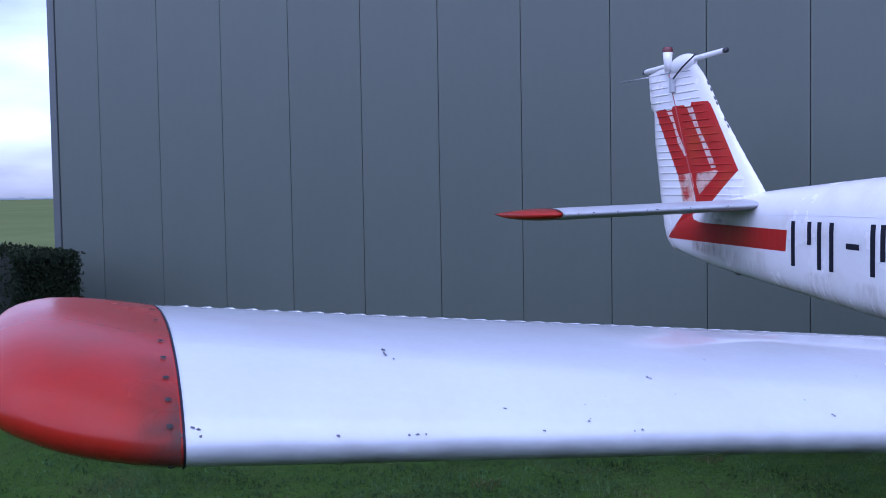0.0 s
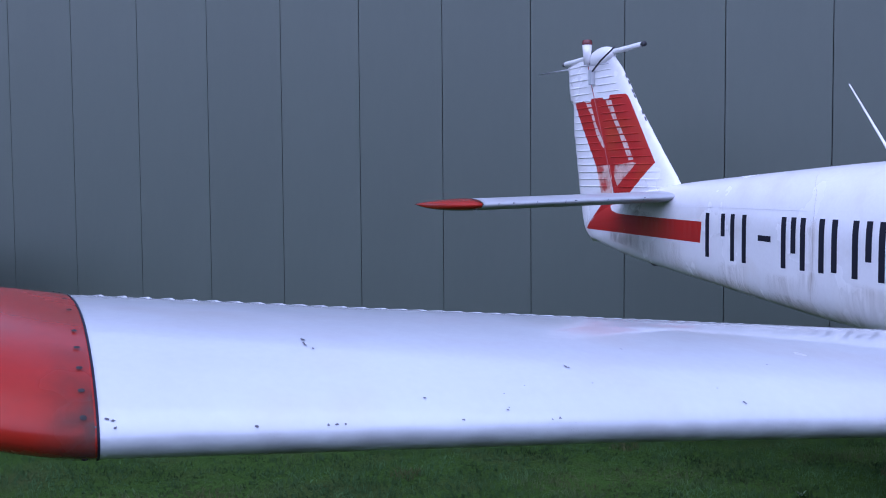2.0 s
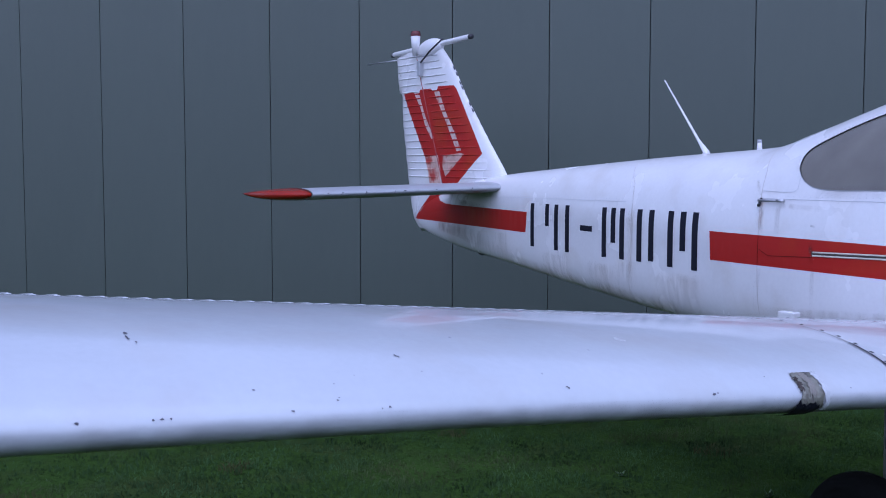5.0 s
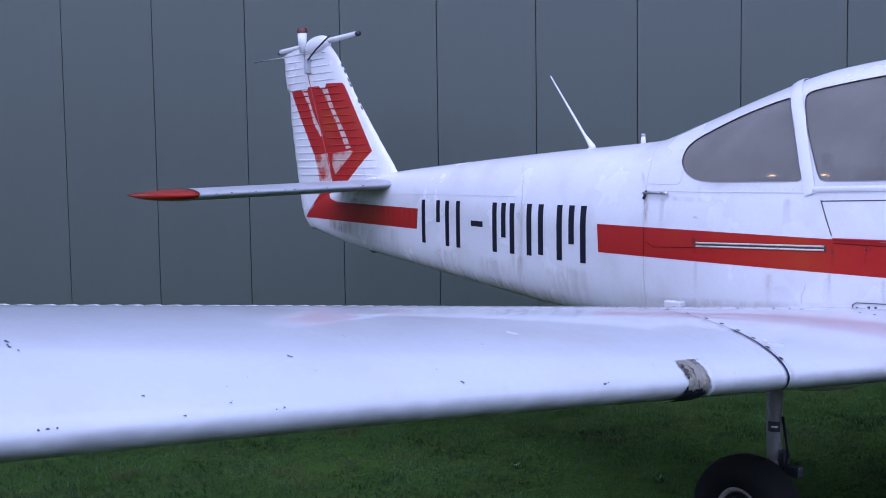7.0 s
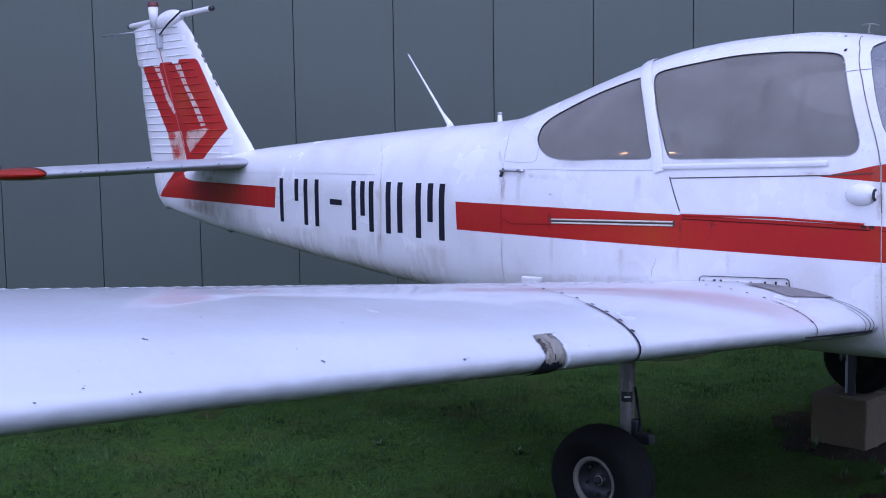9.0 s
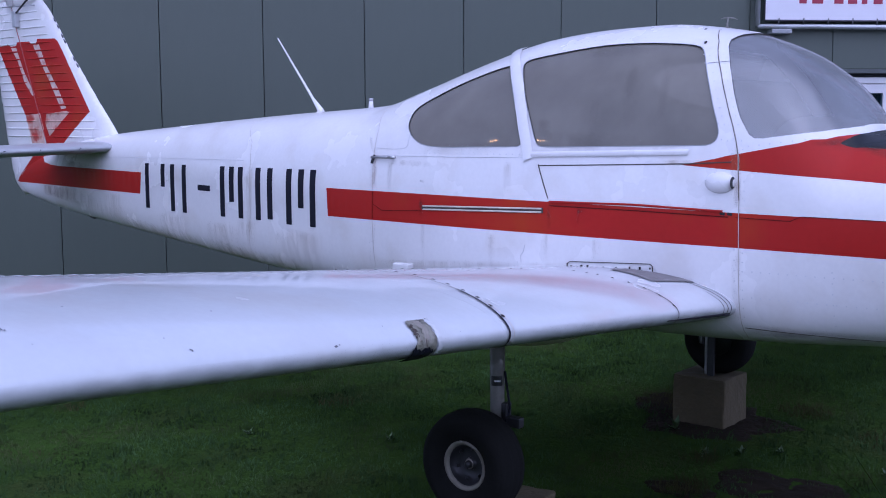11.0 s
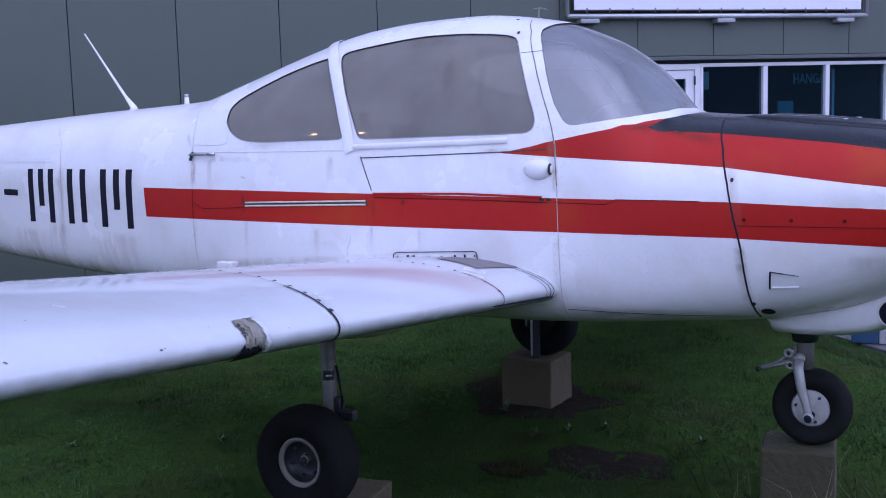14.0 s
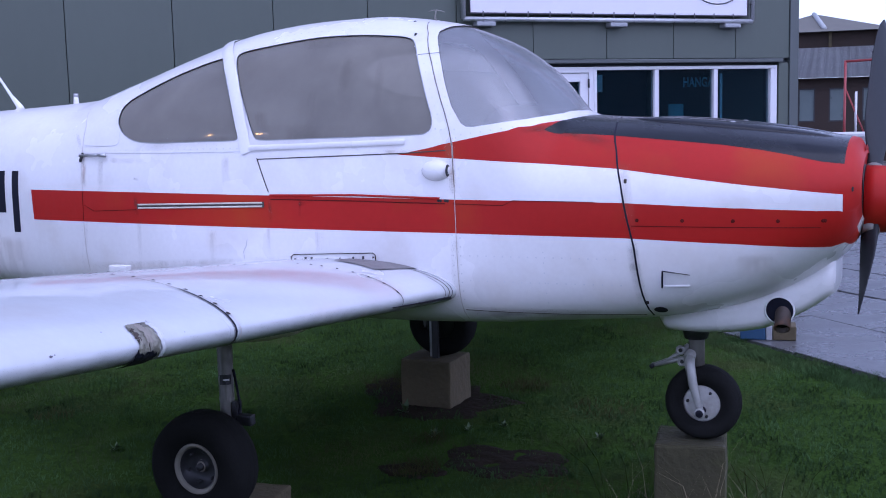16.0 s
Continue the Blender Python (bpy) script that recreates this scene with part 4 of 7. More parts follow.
rivets("riveting", [
    [(3.90, 1.745), (3.76, 1.60), (3.715, 1.538), (3.685, 1.259), (3.72, 0.996)], [(3.93, 1.745), (3.79, 1.60), (3.745, 1.538), (3.715, 1.259), (3.75, 0.996)],
    [(a - 0.022, z) for a, z in DOOR_POST[1:]], [(a + 0.034, z) for a, z in DOOR_POST[1:7]], [(a + 0.060, z + 0.004) for a, z in DOOR_POST[1:7]],
    [(3.55, 1.558), (3.2, 1.560), (2.80, 1.562)], [(2.95, 2.04), (2.6, 2.062), (2.2, 2.062)], [(2.81, 1.66), (2.89, 1.83), (2.97, 1.94)], [(2.765, 1.66), (2.84, 1.83), (2.93, 1.95)],
    [(3.50, 1.83), (3.25, 1.925), (3.02, 1.985)], [(1.74, 1.34), (1.74, 1.2), (1.735, 0.95)], [(1.775, 1.25), (1.768, 1.05)],
    [(1.70, 1.13), (1.12, 1.13)], [(1.70, 1.03), (1.10, 1.03)], [(1.40, 1.15), (1.39, 0.95)], [(6.5, 1.505), (5.6, 1.515), (4.85, 1.515)],
    [(4.715, 1.49), (4.71, 1.2), (4.75, 0.98)], [(4.90, 1.69), (4.76, 1.56)], [(1.74, 1.605), (1.58, 1.625), (1.46, 1.64)]], 0.0034, 0.034, RIVET)
rivets("cowl_screw", [[(1.036, 1.279), (0.871, 1.279)], [(0.693, 1.279), (0.540, 1.279)], [(0.392, 1.279), (0.385, 1.279)]], 0.0075, 0.3, REDLINE)
rivets("screw", [[(1.085, 1.425), (1.085, 1.42)], [(1.012, 0.965), (1.012, 0.96)], [(0.30, 1.39), (0.30, 1.385)], [(2.055, 2.027), (2.054, 2.022)], [(2.119, 2.092), (2.118, 2.090)], [(1.80, 1.347), (1.79, 1.346)], [(1.83, 1.347), (1.82, 1.346)]], 0.0068, 0.3, SCREW)


# registration: plain upright bars, one to a stem, the dash lying
def bar(a0, a1, z0, z1):
    for s in (1, -1):
        part("marking_bar", ribbon([((a0 + a1) / 2, z0), ((a0 + a1) / 2, z1)], abs(a1 - a0), 0.0012, s, 0.02), MARK, plane)


for a, z0 in ((5.885, 1.178), (5.690, 1.320), (5.575, 1.172), (5.440, 1.170), (5.020, 1.170), (4.925, 1.260), (4.835, 1.170), (4.665, 1.170), (4.555, 1.180), (4.385, 1.162), (4.280, 1.255), (4.180, 1.160)):
    bar(a - 0.024, a + 0.024, z0, 1.462)
for s in (1, -1):
    part("marking_bar", ribbon([(5.285, 1.330), (5.150, 1.328)], 0.034, 0.0012, s, 0.02), MARK, plane)


# ---- small fittings on the hull
def fitting(name, bm, material, label="", parent=plane):
    return part(name, bm, material, parent, label)


for s in (1, -1):
    c = on_body(1.84, 1.466, 0.0, s)
    bm = bmesh.new()
    bmesh.ops.create_uvsphere(bm, u_segments=20, v_segments=12, radius=1.0)
    bmesh.ops.transform(bm, matrix=Matrix.Translation(c) @ Matrix.Diagonal((0.062, 0.035, 0.042, 1)), verts=bm.verts)
    scoop = fitting("vent_blister", bm, WHITE, "small white air scoop blister")
    m = Matrix.Translation(c + Vector((0.053, -0.004 * s, 0))) @ Matrix.Rotation(radians(90), 4, "Y")
    part("vent_mouth", lathe([(0.0, 0.004), (0.020, 0.004), (0.024, 0.0)], 20, m), DARKMET, scoop)
    p, q = on_body(3.725, 1.530, 0.018, s), on_body(3.565, 1.532, 0.018, s)
    handle = fitting("canopy_latch", tube([p, q], 0.006), STEEL, "grey metal canopy latch")
    part("latch_mount", tube([on_body(3.725, 1.545, 0.0, s), on_body(3.722, 1.505, 0.012, s)], 0.007), DARKMET, handle)
    part("latch_knob", tube([on_body(3.60, 1.532, 0.018, s), on_body(3.555, 1.532, 0.020, s)], 0.008), ALU, handle)
    # step plate with screws above the wing root
    plate = fitting("root_bracket", ribbon([(2.518, 1.093), (2.32, 1.103), (2.116, 1.113)], 0.034, 0.006, s), WHITE, "white riveted bracket on the wing root")
    part("bracket_edge", ribbon([(2.519, 1.072), (2.521, 1.104), (2.508, 1.112), (2.32, 1.121), (2.126, 1.130), (2.115, 1.122), (2.113, 1.098)], 0.0032, 0.008, s, 0.012), SEAM, plate)
    for a, r in ((2.500, 0.006), (2.449, 0.012), (2.419, 0.011), (2.340, 0.004), (2.280, 0.004), (2.218, 0.008), (2.171, 0.010), (2.124, 0.006)):
        z = 1.093 + (2.518 - a) * 0.05
        part("screw", ribbon([(a, z - r * 0.6), (a, z + r * 0.6)], r, 0.010, s, 0.008), SCREW, plate)
    # triangular cowl outlet and drain hole
    outlet = fitting("cowl_outlet", ribbon([(0.942, 1.032), (0.90, 1.034), (0.850, 1.036)], 0.011, 0.005, s), WHITE, "small flush cowl air outlet")
    part("outlet_edge", ribbon([(0.944, 1.092), (0.949, 1.028)], 0.0065, 0.006, s), MARK, outlet)
    part("outlet_edge", ribbon([(0.946, 1.092), (0.90, 1.086)], 0.0045, 0.006, s), MARK, outlet)
    part("outlet_edge", ribbon([(0.90, 1.086), (0.848, 1.079)], 0.0028, 0.005, s), SEAM, outlet)
    bm = bmesh.new()
    bm.faces.new([bm.verts.new(on_body(0.971 + 0.024 * math.cos(t), 0.932 + 0.014 * math.sin(t), 0.004, s)) for t in (2 * math.pi * k / 18 for k in range(18))])
    fitting("drain_hole", bm, MARK, "black drain hole")


# ---- wings
LE_A, CHORD = 1.766, 1.504


def airfoil(u, upper, thick=0.145, camber=0.022):
    """Height over the chord line, in chords."""
    t = 5 * thick * (0.2969 * math.sqrt(max(u, 0.0)) - 0.1260 * u - 0.3516 * u * u + 0.2843 * u**3 - 0.1036 * u**4)
    p = 0.38
    c = camber / p**2 * (2 * p * u - u * u) if u < p else camber / (1 - p) ** 2 * (1 - 2 * p + 2 * p * u - u * u)
    return (c + t) * 0.80 if upper else c - t * 0.92


def wing_point(b, u, upper, side=1, lift=0.0):
    z0, z1 = 0.938 + 0.0814 * b - 0.012 * max(0.0, b - 3.4), 0.937 + 0.096 * b + 0.009 * max(0.0, b - 3.6)
    a = LE_A + CHORD * u
    z = z0 + (z1 - z0) * u + CHORD * airfoil(u, upper) + lift
    b += 0.018 * min(1.0, max(0.0, b - 3.4)) * max(0.0, 1 - u) ** 3     # the tip leans outboard at its leading edge
    return Vector((-a, -b * side, z))


def chord_samples(u0, u1, n):
    return [u0 + (u1 - u0) * (1 - math.cos(math.pi / 2 * i / n)) if u0 == 0 else u0 + (u1 - u0) * i / n for i in range(n + 1)]


def wing_loft(b_list, u0, u1, side, n=26, bead=None):
    """A closed length of wing from chord fraction u0 to u1."""
    bm = bmesh.new()
    us = chord_samples(u0, u1, n)
    rings = []
    for b in b_list:
        lift = bead(b) if bead else 0.0
        loop = [wing_point(b, u, True, side, lift * min(1.0, (u - u0) / 0.03) * min(1.0, (u1 - u) / 0.02) if bead else 0.0) for u in reversed(us)]
        loop += [wing_point(b, u, False, side) for u in (us[1:] if u0 == 0 else us)]
        rings.append([bm.verts.new(p) for p in loop])
    m = len(rings[0])
    for r0, r1 in zip(rings, rings[1:]):
        for k in range(m):
            bm.faces.new((r0[k], r0[(k + 1) % m], r1[(k + 1) % m], r1[k]))
    for ring in (rings[0], rings[-1][::-1]):
        for e in bm.faces.new(ring).edges:
            e.smooth = False
    bmesh.ops.recalc_face_normals(bm, faces=bm.faces)
    return bm


def wing_ring(b, width, material, parent, name, side, off, u_top=0.74, u_bot=0.5, skew=0.0):
    """A thin band wrapped round the leading edge at span b; skew leads it inboard towards the tail."""
    bm = bmesh.new()
    us = [u_top * (1 - i / 22) ** 2 for i in range(22)]
    path = [(u, True) for u in us] + [(0.0, True)] + [(u_bot * (i / 14) ** 2, False) for i in range(1, 15)]
    rows = []
    for i, (u, up) in enumerate(path):
        p = wing_point(b - skew * min(u, 0.55), u, up, side)
        u0, k0 = path[max(i - 1, 0)]
        u1, k1 = path[min(i + 1, len(path) - 1)]
        d = (wing_point(b - skew * min(u1, 0.55), u1, k1, side) - wing_point(b - skew * min(u0, 0.55), u0, k0, side)).normalized()
        n = Vector((0, -1, 0)).cross(d)
        n = -n if n.z * (1 if up else -1) < 0 and abs(n.z) > 0.2 else n
        if i > 0 and n.dot(prev) < 0:
            n = -n
        prev = n
        rows.append([bm.verts.new(p + n * off + Vector((0, w, 0.0814 * -w * side))) for w in (-width / 2, 0, width / 2)])
    for r0, r1 in zip(rows, rows[1:]):
        for k in (0, 1):
            bm.faces.new((r0[k], r1[k], r1[k + 1], r0[k + 1]))
    bmesh.ops.recalc_face_normals(bm, faces=bm.faces)
    return part(name, bm, material, parent)


def wing_dots(name, spots, radius, material, parent, side, off=0.0015):
    verts, faces = [], []
    for b, u, up in spots:
        c = wing_point(b, u, up, side, off if up else -off)
        t = (wing_point(b, u + 0.01, up, side) - wing_point(b, u, up, side)).normalized()
        s = (wing_point(b + 0.01, u, up, side) - wing_point(b, u, up, side)).normalized()
        n = t.cross(s).normalized()
        n = n if (n.z > 0) == up else -n
        k = len(verts)
        verts += [tuple(c + (t * math.cos(w) + s * math.sin(w)) * radius) for w in (math.pi * i / 4 for i in range(8))] + [tuple(c + n * radius * 0.35)]
        faces += [(k + i, k + (i + 1) % 8, k + 8) for i in range(8)]
    me = bpy.data.meshes.new(name)
    me.from_pydata(verts, [], faces)
    return tagged(part(name, me, material, parent), kind="stuff")


def bead_of(b):
    """Height of the pressed ribs across flap and aileron."""
    q = (b / 0.059) % 1.0
    return 0.0042 * math.cos((q - 0.5) / 0.11 * math.pi / 2) if abs(q - 0.5) < 0.11 else 0.0


def cap_point(w, u, up, side):
    """A point of the rounded wing end; w runs from the seam (0) to the outermost edge (1)."""
    b = 4.368 + 0.345 * math.sin(w * math.pi / 2)
    s = max(1e-3, math.cos(w * math.pi / 2)) ** 0.50
    s_u = max(1e-3, math.cos(w * math.pi / 2)) ** 0.42
    p = wing_point(b, u, up, side)
    mid = wing_point(b, 0.46, True, side) * 0.5 + wing_point(b, 0.46, False, side) * 0.5
    line = (wing_point(b, u, True, side) + wing_point(b, u, False, side)) / 2
    z = mid.z + (line.z - mid.z) * s_u + (p.z - line.z) * s * (1.0 + (0.16 if up else 0.06) * min(1.0, w * 3)) + 0.016 * min(1.0, w * 2)
    return Vector((mid.x + (p.x - mid.x) * s_u, p.y, z))


def tip_cap(side):
    """Rounded end of the wing."""
    bm = bmesh.new()
    us = chord_samples(0.0, 1.0, 30)
    rings = [[bm.verts.new(cap_point(i / 14, u, up, side)) for u, up in [(u, True) for u in reversed(us)] + [(u, False) for u in us[1:-1]]] for i in range(15)]
    m = len(rings[0])
    for r0, r1 in zip(rings, rings[1:]):
        for k in range(m):
            bm.faces.new((r0[k], r0[(k + 1) % m], r1[(k + 1) % m], r1[k]))
    bm.faces.new(rings[-1][::-1])
    for e in bm.faces.new(rings[0]).edges:
        e.smooth = False
    bmesh.ops.recalc_face_normals(bm, faces=bm.faces)
    return bm


def film_mesh(name, rows, fade):
    """A film of dirt or painted shade over a grid of points, with its strength from point to point."""
    nv = len(rows[0])
    faces = [(i * nv + j, i * nv + j + 1, (i + 1) * nv + j + 1, (i + 1) * nv + j) for i in range(len(rows) - 1) for j in range(nv - 1)]
    me = bpy.data.meshes.new(name)
    me.from_pydata([tuple(p) for r in rows for p in r], [], faces)
    at = me.color_attributes.new("fade", "FLOAT_COLOR", "POINT")
    at.data.foreach_set("color", [c for r in fade for v in r for c in (v, v, v, 1.0)])
    return me


def edge_out(v):
    """Outward direction round the leading edge; v is the chord fraction, negative below."""
    return Vector((1.0 / (1.0 + abs(v) / 0.006), 0.0, math.copysign(abs(v) / (abs(v) + 0.006), v))).normalized()


def build_wing(side):
    word = "starboard" if side == 1 else "port"
    wing = part("wing", wing_loft([0.30 + (2.085 - 0.30) * i / 24 for i in range(25)], 0.0, 0.735, side, 30), WINGPAINT, plane, "glossy white inner wing panel")
    part("outer_panel", wing_loft([2.0855 + (4.365 - 2.0855) * i / 30 for i in range(31)], 0.0, 0.735, side, 30), WINGPAINT, wing, "white outer wing panel with scratches and chips")
    nb = int((2.40 - 0.62) / 0.00295)
    part("flap", wing_loft([0.62 + (2.40 - 0.62) * i / nb for i in range(nb + 1)], 0.745, 1.0, side, 8, bead_of), WINGPAINT, wing, "white beaded flap")
    nb = int((4.33 - 2.42) / 0.00295)
    part("aileron", wing_loft([2.42 + (4.33 - 2.42) * i / nb for i in range(nb + 1)], 0.745, 1.0, side, 8, bead_of), WINGPAINT, wing, "white beaded aileron")
    part("wing_tip", tip_cap(side), TIPRED, wing, "faded red wing tip cap")
    wing_ring(4.366, 0.004, MARK, wing, "tip_seam", side, 0.0018, 0.98)
    wing_ring(2.062, 0.0085, MARK, wing, "joint_seam", side, 0.0035, 0.16, 0.3, 0.42)
    wing_ring(2.062, 0.0035, SEAM, wing, "joint_seam", side, 0.0030, 0.70, 0.3, 0.42)
    wing_ring(2.040, 0.003, SEAMPALE, wing, "joint_strip", side, 0.0028, 0.10, 0.2, 0.42)
    wing_ring(1.043, 0.005, SEAM, wing, "panel_seam", side, 0.0020, 0.12, 0.05, 0.14)
    wing_ring(0.640, 0.007, SEAM, wing, "root_seam", side, 0.0020, 0.5, 0.4)
    wing_ring(0.675, 0.005, SEAM, wing, "root_seam", side, 0.0018, 0.05, 0.3)
    wing_ring(0.612, 0.006, MARK, wing, "root_seam", side, 0.0026, 0.12, 0.3)
    part("root_gap", tube([wing_point(0.61 + 0.05 * i, 0.007 - 0.0002 * i, False, side) for i in range(11)], [0.006 * (1 - i / 12) + 0.001 for i in range(11)], 6), MARK, wing)
    wing_dots("tip_screw", [(4.387, u, True) for u in (0.011, 0.049, 0.097, 0.157, 0.225, 0.36, 0.50, 0.66, 0.86)] + [(4.387, 0.012, False)], 0.0060, SCREW, wing, side, 0.0055)
    wing_dots("joint_screw", [(2.050 - 0.41 * u, u, True) for u in (0.026, 0.062, 0.102, 0.147, 0.196, 0.246, 0.31, 0.38, 0.46)], 0.0075, SCREW, wing, side, 0.005)
    wing_dots("root_screw", [(1.044 - 0.16 * u, u, True) for u in (0.0126, 0.052, 0.096, 0.142, 0.19, 0.236, 0.27, 0.311)] + [(1.16, 0.395, True), (1.197, 0.41, True), (1.259, 0.4265, True), (1.318, 0.448, True), (1.37, 0.472, True), (1.43, 0.49, True), (1.514, 0.51, True)], 0.0065, SCREW, wing, side)
    wing_dots("flap_rivet", [(0.68 + 0.047 * i, 0.985, True) for i in range(30)], 0.0050, SCREW, wing, side, 0.003)
    wing_dots("rear_spar_rivet", [(0.66 + 0.062 * i, 0.722, True) for i in range(24)], 0.0080, SCREW if side == 1 else RIVET, wing, side)
    # frayed tape round the leading edge
    if side == 1:
        for b0, b1, u0, u1, lift, mt, seed in ((2.380, 2.458, 0.038, -0.020, 0.0030, TAPE, 1), (2.362, 2.380, 0.040, -0.010, 0.0042, WINGPAINT, 2), (2.395, 2.475, -0.0015, -0.040, 0.0046, MARK, 3), (2.402, 2.428, 0.034, 0.001, 0.0044, RIMMET, 4), (2.446, 2.458, 0.026, 0.004, 0.0042, SEAM, 5)):
            bm = bmesh.new()
            rows = []
            for i in range(22):
                v = u0 + (u1 - u0) * i / 21
                e0, e1 = (0.010 * noise.noise((i * 0.45, seed * 7.1, k)) + 0.005 * noise.noise((i * 1.6, seed * 3.3, k)) for k in (0.0, 5.0))
                slant = -0.30 * max(0.0, v)
                rows.append([])
                for j in range(15):
                    b = b0 + e0 + slant + (b1 + e1 - b0 - e0) * j / 14
                    vv = v + (0.004 * noise.noise((j * 0.45, seed * 2.0, 1.0)) if i in (0, 21) else 0.0)
                    out_n = edge_out(vv)
                    rows[-1].append(bm.verts.new(wing_point(b, abs(vv), vv >= 0, side) + out_n * (lift + 0.0016 * noise.noise((i * 0.16 + j * 0.1, j * 0.55, seed)) + 0.0006 * noise.noise((i * 0.5, j * 0.3, seed + 4.0)))))
            for r0, r1 in zip(rows, rows[1:]):
                for j in range(14):
                    bm.faces.new((r0[j], r0[j + 1], r1[j + 1], r1[j]))
            bmesh.ops.recalc_face_normals(bm, faces=bm.faces)
            part("tape_patch", bm, mt, wing, "frayed silver and black tape round the leading edge")
    # dirt and the underside's shade, painted as one film along the leading edge
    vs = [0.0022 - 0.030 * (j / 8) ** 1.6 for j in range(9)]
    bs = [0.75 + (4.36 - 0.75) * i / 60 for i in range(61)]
    part("edge_dirt_shade", film_mesh("edge_dirt_shade", [[wing_point(b, abs(v), v >= 0, side) + edge_out(v) * 0.002 for v in vs] for b in bs],
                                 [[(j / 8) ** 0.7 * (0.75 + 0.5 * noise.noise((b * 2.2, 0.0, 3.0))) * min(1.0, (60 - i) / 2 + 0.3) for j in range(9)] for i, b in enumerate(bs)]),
         GRIMESHADE, wing, "grey dirt and painted shade under the leading edge")
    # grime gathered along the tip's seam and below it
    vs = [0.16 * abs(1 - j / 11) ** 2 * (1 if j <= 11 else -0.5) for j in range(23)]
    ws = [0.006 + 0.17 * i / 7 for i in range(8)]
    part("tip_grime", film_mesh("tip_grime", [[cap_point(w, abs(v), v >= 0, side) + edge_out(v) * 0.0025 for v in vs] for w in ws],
                                [[max(0.0, 1 - i / 7) ** 1.2 * min(1.0, 0.30 + j / 12) * 1.8 for j in range(23)] for i in range(8)]), GRIMESHADE, wing, "dark grime along the tip seam")
    # grey walkway by the root
    bm = bmesh.new()
    rows = [[bm.verts.new(wing_point(0.54 + (0.32 - 0.13 * i / 16) * j / 6, 0.108 + 0.205 * i / 16 + 0.03 * j / 6 * (1 - i / 16), True, side, 0.003)) for j in range(7)] for i in range(17)]
    for r0, r1 in zip(rows, rows[1:]):
        for j in range(6):
            bm.faces.new((r0[j], r0[j + 1], r1[j + 1], r1[j]))
    bmesh.ops.recalc_face_normals(bm, faces=bm.faces)
    part("walkway", bm, GRIP, wing, "rough grey walkway strip")
    # paint chips and scratches
    if side == 1:
        rnd = random.Random(5)
        chips = [(3.967, 0.2064, 1.0), (3.972, 0.1900, 1.1), (3.971, 0.1830, 0.8), (3.962, 0.1692, 0.9), (3.470, 0.1077, 0.9), (3.466, 0.1040, 0.7), (3.812, 0.0329, 0.9), (4.352, 0.012, 1.5), (4.345, 0.010, 1.2), (4.371, 0.005, 1.0), (4.341, 0.004, 1.2),
                 (4.12, 0.003, 1.1), (4.00, 0.003, 0.9), (3.985, 0.003, 1.0), (3.97, 0.003, 0.8), (3.653, 0.0387, 0.7), (3.663, 0.0129, 0.8), (3.658, 0.016, 0.6), (3.274, 0.1818, 0.6), (3.754, 0.004, 0.9),
                 (3.564, 0.004, 1.2), (3.17, 0.0478, 0.9), (3.133, 0.018, 1.2), (3.135, 0.020, 1.0), (2.956, 0.123, 0.7), (3.58, 0.003, 0.8), (2.537, 0.030, 1.0), (2.739, 0.004, 1.6), (2.725, 0.005, 1.0), (2.271, 0.006, 0.8), (3.45, 0.06, 0.5), (3.60, 0.055, 0.5)]
        bm = bmesh.new()
        for b, u, size in chips:
            c = len(bm.verts)
            k = rnd.randint(5, 8)
            ring = []
            for i in range(k):
                t = 2 * math.pi * i / k
                r = rnd.uniform(0.3, 1.0)
                ring.append(bm.verts.new(wing_point(b + 0.0062 * size * r * math.cos(t) * rnd.uniform(0.4, 1.0), max(0.0004, u + min(0.0075, 0.0010 + 0.040 * u) * size * r * math.sin(t)), True, side, 0.0016)))
            bm.faces.new(ring)
        bmesh.ops.recalc_face_normals(bm, faces=bm.faces)
        tagged(part("paint_chips", bm, CHIP, wing, "dark chips in the white paint", smooth=False), kind="stuff")
        part("root_tab", box((-3.492, -0.625, 0.985), (-3.394, -0.580, 1.036), 0.006), WHITE, wing, "small white tab at the wing root", smooth=False)
    return wing


for s in (1, -1):
    build_wing(s)

# ---- fin and rudder
FIN = [(6.594, 1.58), (6.600, 1.645), (6.816, 1.872), (6.993, 2.066), (7.169, 2.26), (7.30, 2.44), (7.40, 2.55), (7.52, 2.655), (7.62, 2.688), (8.04, 2.672), (8.27, 2.622), (8.255, 2.57), (8.215, 2.33), (8.17, 2.313),
       (8.148, 2.062), (8.047, 1.566), (7.990, 1.350), (7.946, 1.252), (7.85, 1.178), (7.62, 1.19), (7.35, 1.32), (7.10, 1.45), (6.70, 1.50)]
FIN_RED = [(8.086, 2.310), (7.919, 2.319), (7.891, 2.303), (7.814, 2.306), (7.806, 2.332), (7.633, 2.330), (7.607, 2.313), (7.530, 2.313), (7.523, 2.343), (7.304, 2.336), (7.270, 2.314), (6.876, 1.801), (7.216, 1.575), (7.443, 1.575), (7.51, 1.796), (7.71, 1.783)]
FIN_PALE = [[(7.428, 1.791), (7.169, 1.812), (7.122, 1.801), (7.39, 1.628), (7.445, 1.721)], [(7.71, 1.782), (7.512, 1.795), (7.473, 1.721), (7.458, 1.575), (7.633, 1.575), (7.671, 1.684)]]
